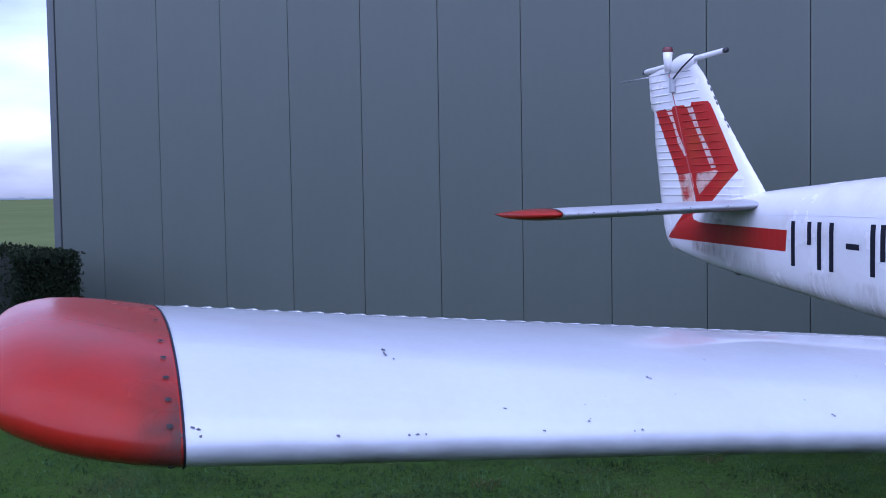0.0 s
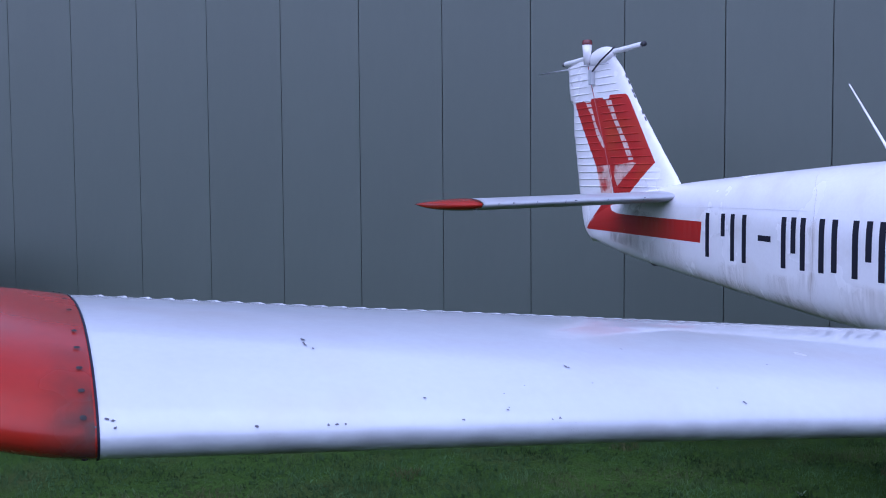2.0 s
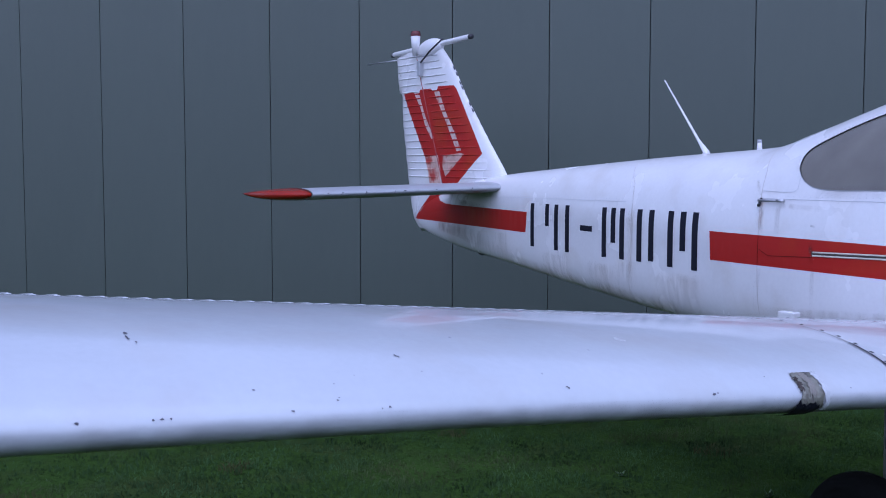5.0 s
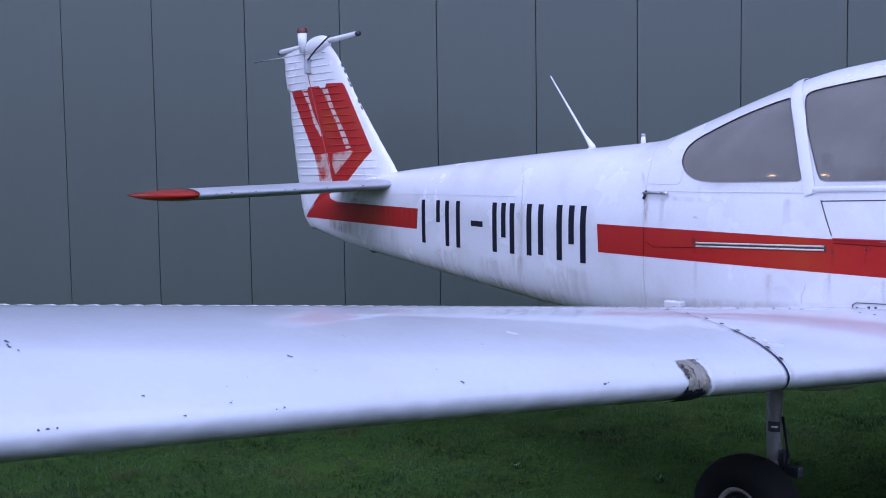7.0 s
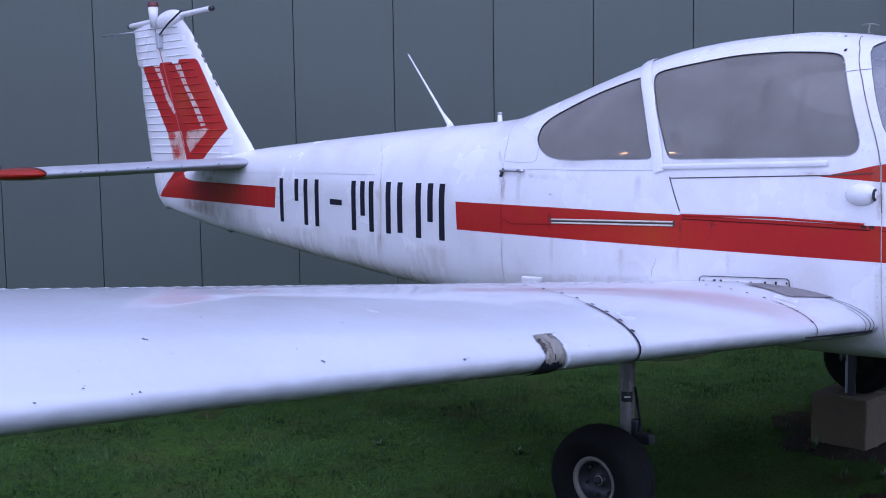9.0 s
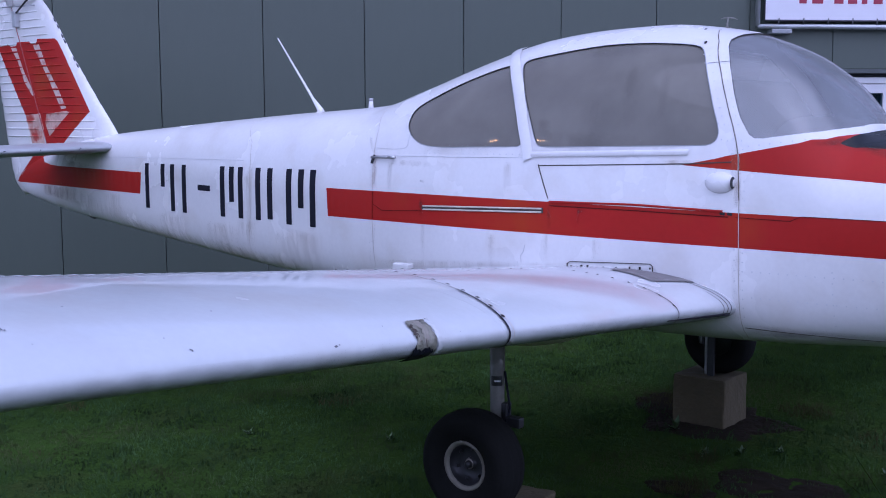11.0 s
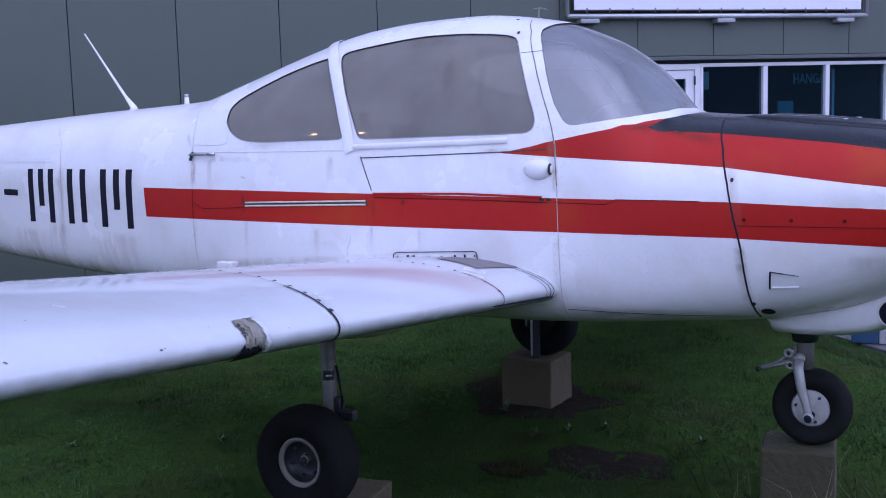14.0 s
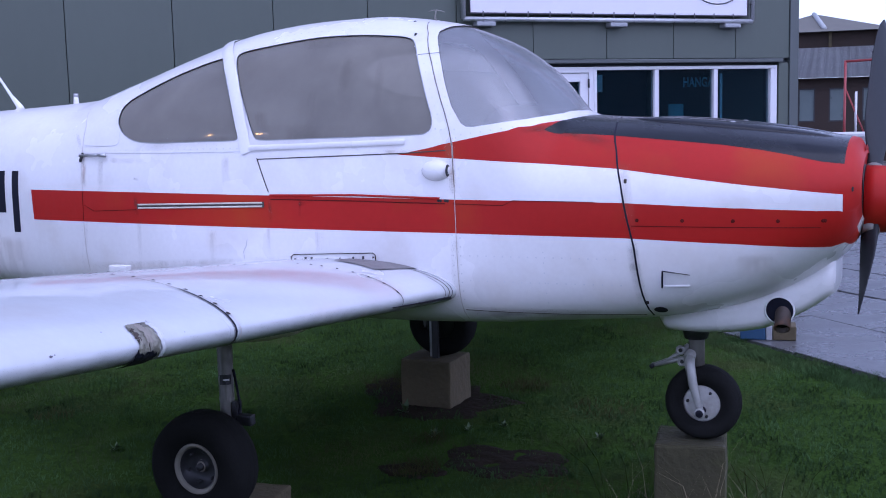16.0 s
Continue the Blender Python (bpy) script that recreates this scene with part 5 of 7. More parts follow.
# worn strips where the red has come off between the ribs
FIN_STRIP = [[(7.890, 2.294), (7.815, 2.291), (7.722, 2.121), (7.575, 1.935), (7.612, 1.930), (7.712, 2.030), (7.795, 2.182)],
             [(7.585, 2.302), (7.500, 2.302), (7.405, 2.143), (7.262, 1.973), (7.160, 1.830), (7.228, 1.824), (7.374, 2.032), (7.494, 2.185)]]
FIN_LOW = [(7.523, 1.571), (7.264, 1.571), (7.48, 1.468), (7.42, 1.413), (7.30, 1.41), (7.30, 1.25), (7.885, 1.284), (7.640, 1.468)]


def seg_dist(p, a, b):
    ax, ay = b[0] - a[0], b[1] - a[1]
    t = max(0.0, min(1.0, ((p[0] - a[0]) * ax + (p[1] - a[1]) * ay) / (ax * ax + ay * ay)))
    return math.hypot(p[0] - a[0] - t * ax, p[1] - a[1] - t * ay)


def fin_half(a, z):
    d = min(seg_dist((a, z), p, q) for p, q in zip(FIN, FIN[1:] + FIN[:1]))
    return 0.052 * math.sqrt(max(0.0, 1 - (1 - min(d / 0.22, 1.0)) ** 2)) * (1.0 - 0.3 * max(0.0, z - 1.5))


def build_fin():
    from mathutils.geometry import delaunay_2d_cdt
    pts, edges = [], []
    loops = [dense(FIN, 0.03), dense(FIN_RED, 0.05), dense(FIN_LOW, 0.05)] + [dense(p, 0.05) for p in FIN_PALE + FIN_STRIP]
    for o in loops:
        k = len(pts)
        pts += [Vector(p) for p in o]
        edges += [(k + i, k + (i + 1) % len(o)) for i in range(len(o))]
    near = np.array([(p.x, p.y) for p in pts])
    for a in np.arange(6.6, 8.22, 0.03):
        for z in np.arange(1.18, 2.70, 0.03):
            if inside((a, z), FIN) and np.min((near[:, 0] - a) ** 2 + (near[:, 1] - z) ** 2) > 0.012 ** 2:
                pts.append(Vector((a, z)))
    vs, _, fs, *_ = delaunay_2d_cdt(pts, edges, [], 0, 1e-5)
    hinge = lambda z: 7.428 + (z - 1.57) * 0.435
    half = [fin_half(v.x, v.y) if inside((v.x, v.y), FIN) else 0.0 for v in vs]
    sets = {"fin": ([], []), "rudder": ([], [])}
    for f in fs:
        c = (sum(vs[i].x for i in f) / 3, sum(vs[i].y for i in f) / 3)
        if not inside(c, FIN):
            continue
        slot = 0
        if inside(c, FIN_RED) or inside(c, FIN_LOW):
            slot = 1
        if any(inside(c, p) for p in FIN_PALE):
            slot = 2
        if any(inside(c, p) for p in FIN_STRIP):
            slot = 3
        key = "rudder" if c[0] > hinge(c[1]) else "fin"
        sets[key][0].append(f)
        sets[key][1].append(slot)
    out = {}
    for key, (faces, slots) in sets.items():
        verts, fl, sl, seen = [], [], [], {}
        for s in (1, -1):
            for f, slot in zip(faces, slots):
                ids = []
                for i in f:
                    k = (i, s if half[i] > 1e-4 else 0)
                    if k not in seen:
                        seen[k] = len(verts)
                        verts.append((-vs[i].x, -half[i] * s, vs[i].y))
                    ids.append(seen[k])
                p0, p1, p2 = (Vector(verts[i]) for i in ids)
                if (p1 - p0).cross(p2 - p0).y * s > 0:
                    ids.reverse()
                fl.append(ids)
                sl.append(slot)
        me = bpy.data.meshes.new(key)
        me.from_pydata(verts, [], fl)
        me.polygons.foreach_set("material_index", sl)
        for p in me.polygons:
            p.use_smooth = True
        out[key] = part(key, me, WHITE, plane, "white and red " + key + " with worn paint and pressed beads")
        for m in (RED, PALE, STRIPWORN):
            me.materials.append(m)
    # pressed beads across fin and rudder
    for s in (1, -1):
        for i in range(18):
            z = 1.625 + i * 0.0575
            h = hinge(z)
            for key, a0, a1 in (("fin", None, h - 0.03), ("rudder", h + 0.04, None)):
                crossing = sorted(p[0] + (z - p[1]) * (q[0] - p[0]) / (q[1] - p[1]) for p, q in zip(FIN, FIN[1:] + FIN[:1]) if (p[1] > z) != (q[1] > z))
                lo, hi = (crossing[0] + 0.12, a1) if key == "fin" else (a0, crossing[-1] - 0.03)
                if hi - lo < 0.06:
                    continue
                run = [lo + (hi - lo) * k / 30 for k in range(31)]
                bm = tube([Vector((-a, -(fin_half(a, z + 0.008 * (a - 7.4)) + 0.0) * s, z + 0.008 * (a - 7.4))) for a in run], [0.0062 * min(1.0, 0.15 + 6 * min(k, 30 - k) / 30) for k in range(31)], 6)
                for f in bm.faces:
                    c = f.calc_center_median()
                    if any(inside((-c.x, c.z), p) for p in FIN_PALE):
                        f.material_index = 2
                    elif inside((-c.x, c.z), FIN_RED):
                        f.material_index = 1
                bead = part("bead", bm, WHITE, out[key])
                bead.data.materials.append(RED)
                bead.data.materials.append(PALE)
        bm = tube([Vector((-hinge(z), -(fin_half(hinge(z), z) + 0.0005) * s, z)) for z in np.linspace(1.56, 2.60, 16)], 0.004, 6)
        part("hinge_line", bm, REDSTEEL, out["fin"])
    # tube, beacon, whisker and rod on the fin top
    cap = bmesh.new()
    bmesh.ops.create_uvsphere(cap, u_segments=28, v_segments=16, radius=1.0)
    bmesh.ops.transform(cap, matrix=Matrix.Translation((-7.70, 0, 2.655)) @ Matrix.Rotation(radians(-4), 4, "Y") @ Matrix.Diagonal((0.195, 0.052, 0.078, 1)), verts=cap.verts)
    part("fin_cap", cap, WHITE, out["fin"], "rounded white fairing on the fin top")
    part("fin_tube", tube([(-8.325, 0.0, 2.657), (-8.29, 0.0, 2.658), (-7.13, 0.0, 2.690), (-7.10, 0.0, 2.691)], [0.019, 0.023, 0.021, 0.018], 14), WHITE, out["fin"], "white dipole tube through the fin top")
    part("tube_cap", tube([(-7.115, 0.0, 2.6905), (-7.085, 0.0, 2.6915)], 0.020, 12), DARKMET, out["fin"])
    part("tube_cap", tube([(-8.335, 0.0, 2.6565), (-8.31, 0.0, 2.6575)], 0.021, 12), DARKMET, out["fin"])
    for a, z in ((7.33, 2.47), (7.29, 2.42), (7.21, 2.31), (7.10, 2.18), (7.06, 2.13), (7.24, 2.35)):
        part("edge_chip", tube([(-a - 0.012, -0.006, z + 0.018), (-a + 0.006, -0.008, z), (-a + 0.014, -0.006, z - 0.014)], [0.003, 0.007, 0.003], 6), CHIP, out["fin"])
    part("beacon_base", tube([(-7.872, -0.045, 2.61), (-7.868, -0.045, 2.70), (-7.866, -0.045, 2.770)], [0.022, 0.034, 0.040], 18), WHITE, out["fin"], "white beacon stem")
    part("beacon_lens", lathe([(0.041, 0.0), (0.043, 0.018), (0.036, 0.040), (0.0, 0.046)], 20, Matrix.Translation((-7.866, -0.045, 2.768))), LAMPRED, out["fin"], "dark red beacon lens")
    part("whisker", tube([(-8.70, -0.05, 2.605), (-8.18, -0.05, 2.598)], 0.006, 6), STEEL, out["fin"])
    part("whisker", tube([(-7.95, -0.06, 2.60), (-7.50, -0.06, 2.585)], 0.005, 6), STEEL, out["fin"])
    part("rod", tube([(-7.77, -0.06, 2.54), (-7.60, -0.07, 2.62), (-7.40, -0.07, 2.70)], 0.007, 8), DARKMET, out["fin"])
    part("rod_bracket", box((-7.80, -0.075, 2.44), (-7.755, -0.03, 2.56), 0.006), GALV, out["fin"], smooth=False)


build_fin()


# ---- tailplane
def tail_point(b, u, upper, side, scale=1.0, fold=1.0):
    a0, c = 6.40, 0.86
    um = 0.62 + (u - 0.62) * fold
    z = 1.560 - 0.022 * b + c * airfoil(u, upper, 0.105, 0.0) * scale
    return Vector((-(a0 + c * um), -b * side, z))


def tail_loft(bs, side, taper=None):
    bm = bmesh.new()
    us = chord_samples(0.0, 1.0, 18)
    rings = []
    for i, b in enumerate(bs):
        k, f = taper(i / (len(bs) - 1)) if taper else (1.0, 1.0)
        rings.append([bm.verts.new(tail_point(b, u, True, side, k, f)) for u in reversed(us)] + [bm.verts.new(tail_point(b, u, False, side, k, f)) for u in us[1:-1]])
    m = len(rings[0])
    for r0, r1 in zip(rings, rings[1:]):
        for k in range(m):
            bm.faces.new((r0[k], r0[(k + 1) % m], r1[(k + 1) % m], r1[k]))
    bm.faces.new(rings[0])
    bm.faces.new(rings[-1][::-1])
    bmesh.ops.recalc_face_normals(bm, faces=bm.faces)
    return bm


for s in (1, -1):
    tp = part("tailplane", tail_loft([0.05 + (1.635 - 0.05) * i / 10 for i in range(11)], s), TAILTONED, plane, "plain white tailplane half, toned grey for its shading")
    part("tailplane_tip", tail_loft([1.64 + 0.22 * math.sin(w / 10 * math.pi / 2) for w in range(11)], s, lambda w: (max(0.02, math.cos(w * math.pi / 2)) ** 0.6, max(0.02, math.cos(w * math.pi / 2)) ** 0.7)), TIPRED, tp, "red tailplane tip")
    for b, run in ((0.42, 0.020), (0.71, 0.012), (0.95, 0.030), (1.03, 0.010), (1.24, 0.016), (1.41, 0.024), (1.52, 0.010)):
        part("paint_chip", tube([tail_point(b + run * q, 0.002 + 0.002 * q, q < 0.5, s) for q in (0.0, 0.4, 1.0)], [0.0015, 0.004, 0.001], 5), DARKMET, tp)
    part("tail_seam", tube([tail_point(1.637, u, True, s) + Vector((0, 0, 0.001)) for u in chord_samples(0.0, 0.98, 14)], 0.004, 6), SEAM, tp)

# ---- aerials on the hull
fitting("whip_antenna", tube([(-4.60, -0.0, 1.765), (-4.60, 0, 1.785), (-4.66, 0, 1.85), (-4.95, 0, 2.212)], [0.030, 0.018, 0.0085, 0.004], 10), WHITE, "white swept whip aerial")
kn = fitting("knob_antenna", tube([(-4.20, 0, 1.78), (-4.20, 0, 1.833)], [0.016, 0.011], 10), WHITE, "small white knob aerial")
part("knob_cap", tube([(-4.20, 0, 1.828), (-4.20, 0, 1.844)], 0.013, 10), STEEL, kn)
tm = fitting("roof_antenna", tube([(-2.092, 0, 2.09), (-2.092, 0, 2.125), (-2.088, 0, 2.146)], [0.007, 0.004, 0.003], 8), LEG, "small grey T-shaped roof aerial")
part("crossbar", tube([(-2.046, 0.0, 2.137), (-2.062, 0.0, 2.144), (-2.084, 0.0, 2.148), (-2.108, 0.0, 2.148), (-2.124, 0.0, 2.144)], [0.0012, 0.0022, 0.003, 0.0022, 0.0012], 8), LEG, tm)
fitting("tail_hook", tube([(-6.86, 0, 1.095), (-6.88, 0, 1.055), (-6.93, 0, 1.04), (-6.98, 0, 1.05)], 0.008, 8), DARKMET, "small tie-down hook under the tail")

# ---- cowling chin, exhaust, spinner, propeller
bm = bmesh.new()
rings = []
for i in range(19):
    t = i / 18
    a = 1.04 - 0.665 * t
    zb = pchip(t, [0, 0.05, 0.28, 0.57, 0.83, 1.0], [0.86, 0.795, 0.790, 0.810, 0.885, 0.965])
    zt = pchip(t, [0, 0.5, 0.8, 1.0], [0.95, 0.99, 1.06, 1.115])
    w = pchip(t, [0, 0.1, 0.6, 1.0], [0.24, 0.27, 0.25, 0.20])
    ring = []
    for k in range(24):
        th = 2 * math.pi * k / 24
        c, q = math.cos(th), math.sin(th)
        ring.append(bm.verts.new((-a, w * math.copysign(abs(c) ** 0.6, c), (zb + zt) / 2 + (zt - zb) / 2 * math.copysign(abs(q) ** 0.6, q))))
    rings.append(ring)
for r0, r1 in zip(rings, rings[1:]):
    for k in range(24):
        bm.faces.new((r0[k], r0[(k + 1) % 24], r1[(k + 1) % 24], r1[k]))
bm.faces.new(rings[0])
bm.faces.new(rings[-1])
bmesh.ops.recalc_face_normals(bm, faces=bm.faces)
chin = fitting("chin_scoop", bm, WHITE, "white chin scoop under the cowling")
ex = Matrix.Translation((-0.562, -0.247, 0.914)) @ Matrix.Rotation(radians(97), 4, "X")
part("exhaust_collar", lathe([(0.049, 0.000), (0.056, 0.000), (0.057, 0.003), (0.055, 0.005), (0.051, 0.0055), (0.049, 0.000)], 28, ex), WHITE, chin, "white collar round the exhaust")
part("exhaust_hole", lathe([(0.0, 0.0040), (0.052, 0.0045)], 24, ex), MARK, chin)
pipe = fitting("exhaust_pipe", lathe([(0.030, 0.0), (0.030, 0.122), (0.026, 0.122), (0.026, 0.02)], 24, look((-0.552, -0.205, 0.938), (-0.546, -0.300, 0.842)) @ Matrix.Rotation(math.pi, 4, "X")), RUST, "heat-stained brown exhaust pipe")
part("pipe_bore", lathe([(0.0, 0.10), (0.026, 0.10)], 20, look((-0.552, -0.205, 0.938), (-0.546, -0.300, 0.842)) @ Matrix.Rotation(math.pi, 4, "X")), MARK, pipe)
HUB_Z = 1.322
nose_m = Matrix.Translation((-0.024, 0, HUB_Z)) @ Matrix.Rotation(radians(90), 4, "Y")
fitting("cowl_face", lathe([(0.0, -0.262), (0.12, -0.262), (0.19, -0.255)], 40, Matrix.Translation((0, 0, 0.02)) @ nose_m), RED, "red front face of the cowling")
spin = fitting("spinner", lathe([(0.0, 0.06), (0.030, 0.052), (0.062, 0.025), (0.090, -0.02), (0.112, -0.08), (0.126, -0.15), (0.130, -0.215), (0.130, -0.255), (0.0, -0.255)], 40, nose_m), RED, "red propeller spinner")
part("backplate", lathe([(0.0, -0.258), (0.134, -0.258), (0.134, -0.270), (0.0, -0.270)], 40, nose_m), DARKMET, spin)
for turn, reach, sweep in ((-39.0, 0.83, 0.0), (145.0, 0.40, -0.022)):
    bm = bmesh.new()
    rings = []
    for i in range(19):
        t = i / 18
        r = 0.09 + reach * t
        chord = pchip(t, [0, 0.12, 0.35, 0.7, 0.93, 1.0], [0.050, 0.075, 0.140, 0.130, 0.075, 0.012] if reach > 0.5 else [0.060, 0.085, 0.090, 0.060, 0.022, 0.006])
        thick = pchip(t, [0, 0.15, 0.4, 1.0], [0.045, 0.036, 0.018, 0.006])
        tw = radians(pchip(t, [0, 0.2, 0.6, 1.0], [50, 44, 34, 24]))
        ring = []
        for k in range(16):
            th = 2 * math.pi * k / 16
            c, q = chord / 2 * math.cos(th), thick / 2 * math.sin(th)
            ring.append(bm.verts.new((c * math.sin(tw) + q * math.cos(tw) - 0.243 + sweep * t * t, c * math.cos(tw) - q * math.sin(tw), r)))
        rings.append(ring)
    for r0, r1 in zip(rings, rings[1:]):
        for k in range(16):
            bm.faces.new((r0[k], r0[(k + 1) % 16], r1[(k + 1) % 16], r1[k]))
    bm.faces.new(rings[0])
    bm.faces.new(rings[-1])
    bmesh.ops.recalc_face_normals(bm, faces=bm.faces)
    bmesh.ops.transform(bm, matrix=Matrix.Translation((-0.014, 0, HUB_Z)) @ Matrix.Rotation(radians(turn), 4, "X"), verts=bm.verts)
    part("propeller_blade", bm, BLADE, spin, "dark grey propeller blade" if reach > 0.5 else "dark grey propeller blade with a bent tip")
    m = Matrix.Translation((-0.257, 0, HUB_Z)) @ Matrix.Rotation(radians(turn), 4, "X")
    part("blade_clamp", tube([m @ Vector((0, 0, 0.10)), m @ Vector((0, 0, 0.150))], 0.034, 16), LEG, spin)
# long swellings in the cowling's top
for s in (1, -1):
    bm = bmesh.new()
    bmesh.ops.create_uvsphere(bm, u_segments=32, v_segments=16, radius=1.0)
    bmesh.ops.transform(bm, matrix=Matrix.Translation((-0.76, -0.13 * s, 1.600)) @ Matrix.Rotation(radians(6.5), 4, "Y") @ Matrix.Diagonal((0.40, 0.095, 0.032, 1)), verts=bm.verts)
    swell = fitting("cowl_swelling", bm, BLACK, "long raised swelling in the black cowling top")
    part("fastener", lathe([(0.0, 0.004), (0.010, 0.003), (0.012, 0.0)], 12, Matrix.Translation((-0.76, -0.15 * s, 1.6305))), STEEL, swell)


# ---- undercarriage
def wheel(name, a, b, z, radius, width, hub_r, parent, side, disc=False):
    """A tyre with its rim, turned about the cross axis; the hub cap faces outboard."""
    m = Matrix.Translation((-a, -b * side, z)) @ Matrix.Rotation(radians(90 * side), 4, "X")
    h = width / 2
    prof = [(hub_r, -h * 0.62), (hub_r + 0.02, -h * 0.86), (radius * 0.80, -h), (radius * 0.93, -h * 0.82), (radius * 0.985, -h * 0.45), (radius, 0)]
    prof = prof + [(r, -y) for r, y in reversed(prof[:-1])]
    tyre = part(name, lathe(prof, 48, m), RUBBER, parent, "worn black rubber tyre")
    for y in (-h * 0.3, 0.0, h * 0.3):
        part("tread_groove", lathe([(radius * 1.001 - abs(y) * 0.06, y - 0.004), (radius * 1.003 - abs(y) * 0.06, y), (radius * 1.001 - abs(y) * 0.06, y + 0.004)], 48, m), RUBBER, tyre)
    rim = [(0.0, h * 0.30), (hub_r * 0.20, h * 0.30), (hub_r * 0.24, h * 0.12), (hub_r * 0.62, h * 0.05), (hub_r * 0.80, h * 0.42), (hub_r * 0.86, h * 0.62), (hub_r * 0.98, h * 0.72), (hub_r * 1.02, h * 0.60), (hub_r * 1.02, -h * 0.6), (0.0, -h * 0.6)]
    if disc:
        rim = [(0.0, h * 0.70), (hub_r * 0.25, h * 0.70), (hub_r * 0.9, h * 0.58), (hub_r * 1.02, h * 0.52), (hub_r * 1.02, -h * 0.52), (hub_r * 0.9, -h * 0.58), (0.0, -h * 0.70)]
    part("rim", lathe(rim, 36, m), HUBMET if disc else RIMMET, tyre, "dirty pale grey wheel rim")
    if not disc:
        part("brake_disc", lathe([(0.0, -h * 0.66), (hub_r * 0.98, -h * 0.66), (hub_r * 1.0, -h * 0.58)], 30, m), DARKMET, tyre)
    if disc:
        return tyre
    part("rim_well", lathe([(hub_r * 0.26, h * 0.135), (hub_r * 0.61, h * 0.075), (hub_r * 0.78, h * 0.40), (hub_r * 0.82, h * 0.55)], 30, m), DARKMET, tyre)
    part("hub_cap", lathe([(0.0, h * 0.52), (hub_r * 0.13, h * 0.50), (hub_r * 0.16, h * 0.30)], 18, m), DARKMET, tyre)
    for k in range(6):
        t = k * math.pi / 3 + 0.3
        part("rim_bolt", lathe([(0.0, 0.012), (0.006, 0.010), (0.007, 0.0)], 8, m @ Matrix.Translation((hub_r * 0.62 * math.cos(t), hub_r * 0.62 * math.sin(t), h * 0.18))), DARKMET, tyre)
    return tyre


MAIN = {1: (2.471, 1.315, 0.417, 2.445, 1.195), -1: (2.700, 1.315, 0.470, 2.750, 1.200)}
for s, (a, b, z, sa, sb) in MAIN.items():
    leg = fitting("main_gear_leg", tube([(-sa, -sb * s, z + 0.13), (-sa, -sb * s, 0.62), (-sa, -sb * s, 1.02)], [0.028, 0.028, 0.031], 20), LEG, "pale grey main undercarriage leg")
    part("piston", tube([(-sa, -sb * s, z - 0.02), (-sa, -sb * s, z + 0.15)], 0.021, 16), STEEL, leg)
    part("axle", tube([(-sa, -(sb - 0.02) * s, z), (-a, -(b + 0.02) * s, z)], 0.024, 14), DARKMET, leg)
    bm = bmesh.new()
    rows = [[bm.verts.new((-sa + 0.0292 * math.cos(t), -sb * s + 0.0292 * math.sin(t) * s, z + h)) for t in (radians(-105 + 9 * k) for k in range(11))] for h in (0.284, 0.322)]
    for k in range(10):
        bm.faces.new((rows[0][k], rows[0][k + 1], rows[1][k + 1], rows[1][k]))
    decal = part("leg_decal", bm, DARKMET, leg, "small black sticker on the leg")
    part("decal_bar", box((-0.012, -0.001, z + 0.300), (0.012, 0.001, z + 0.306), m=Matrix.Translation((-sa + 0.0175, -(sb + 0.0238) * s, 0)) @ Matrix.Rotation(radians(36.5 * s), 4, "Z")), WHITE, decal, smooth=False)
    part("torque_link", box((-sa + 0.03, -sb * s - 0.018, z + 0.05), (-sa + 0.055, -sb * s + 0.018, z + 0.22), 0.006), DARKMET, leg, smooth=False)
    part("torque_link", box((-sa + 0.05, -sb * s - 0.018, z + 0.130), (-sa + 0.115, -sb * s + 0.018, z + 0.172), 0.008), DARKMET, leg, smooth=False)
    part("brake_line", tube([(-sa + 0.035, -sb * s, z + 0.34), (-sa + 0.06, -sb * s, z + 0.2), (-sa + 0.03, -(sb + 0.05) * s, z + 0.04)], 0.005, 6), MARK, leg)
    bulge = bmesh.new()
    bmesh.ops.create_uvsphere(bulge, u_segments=28, v_segments=16, radius=1.0)
    bmesh.ops.transform(bulge, matrix=Matrix.Translation((-2.45, -1.02 * s, 0.935)) @ Matrix.Diagonal((0.30, 0.30, 0.095, 1)), verts=bulge.verts)
    part("gear_fairing", bulge, FAIRING, leg, "pale rounded fairing under the wing")
    # white tube: the bright glint of a chrome strut put into its colour
    part("side_strut", tube([(-sa + 0.03, -(sb - 0.015) * s, z - 0.19), (-sa + 0.03, -(sb - 0.015) * s, z + 0.42)], 0.010, 12), WINWHITE, leg) if s == -1 else None
    part("side_plate", box((-sa + 0.038, -(sb - 0.015) * s - 0.012, z - 0.20), (-sa + 0.078, -(sb - 0.015) * s + 0.012, z + 0.40), 0.005), DARKMET, leg, smooth=False) if s == -1 else None
    wheel("tyre", a, b, z, 0.206, 0.165, 0.095, leg, s)
nose_leg = fitting("nose_gear_leg", tube([(-0.925, 0, 0.62), (-0.93, 0, 0.86)], [0.032, 0.036], 18), LEG, "pale grey nose undercarriage leg")
part("leg_boot", tube([(-0.93, 0, 0.735), (-0.93, 0, 0.79)], [0.048, 0.062], 18), DARKMET, nose_leg)
for s in (1, -1):
    part("fork_arm", tube([(-0.945, -0.03 * s, 0.675), (-0.94, -0.075 * s, 0.635), (-0.925, -0.085 * s, 0.56), (-0.898, -0.085 * s, 0.46), (-0.892, -0.085 * s, 0.435)], [0.020, 0.021, 0.019, 0.015, 0.013], 14), FORKMET, nose_leg)
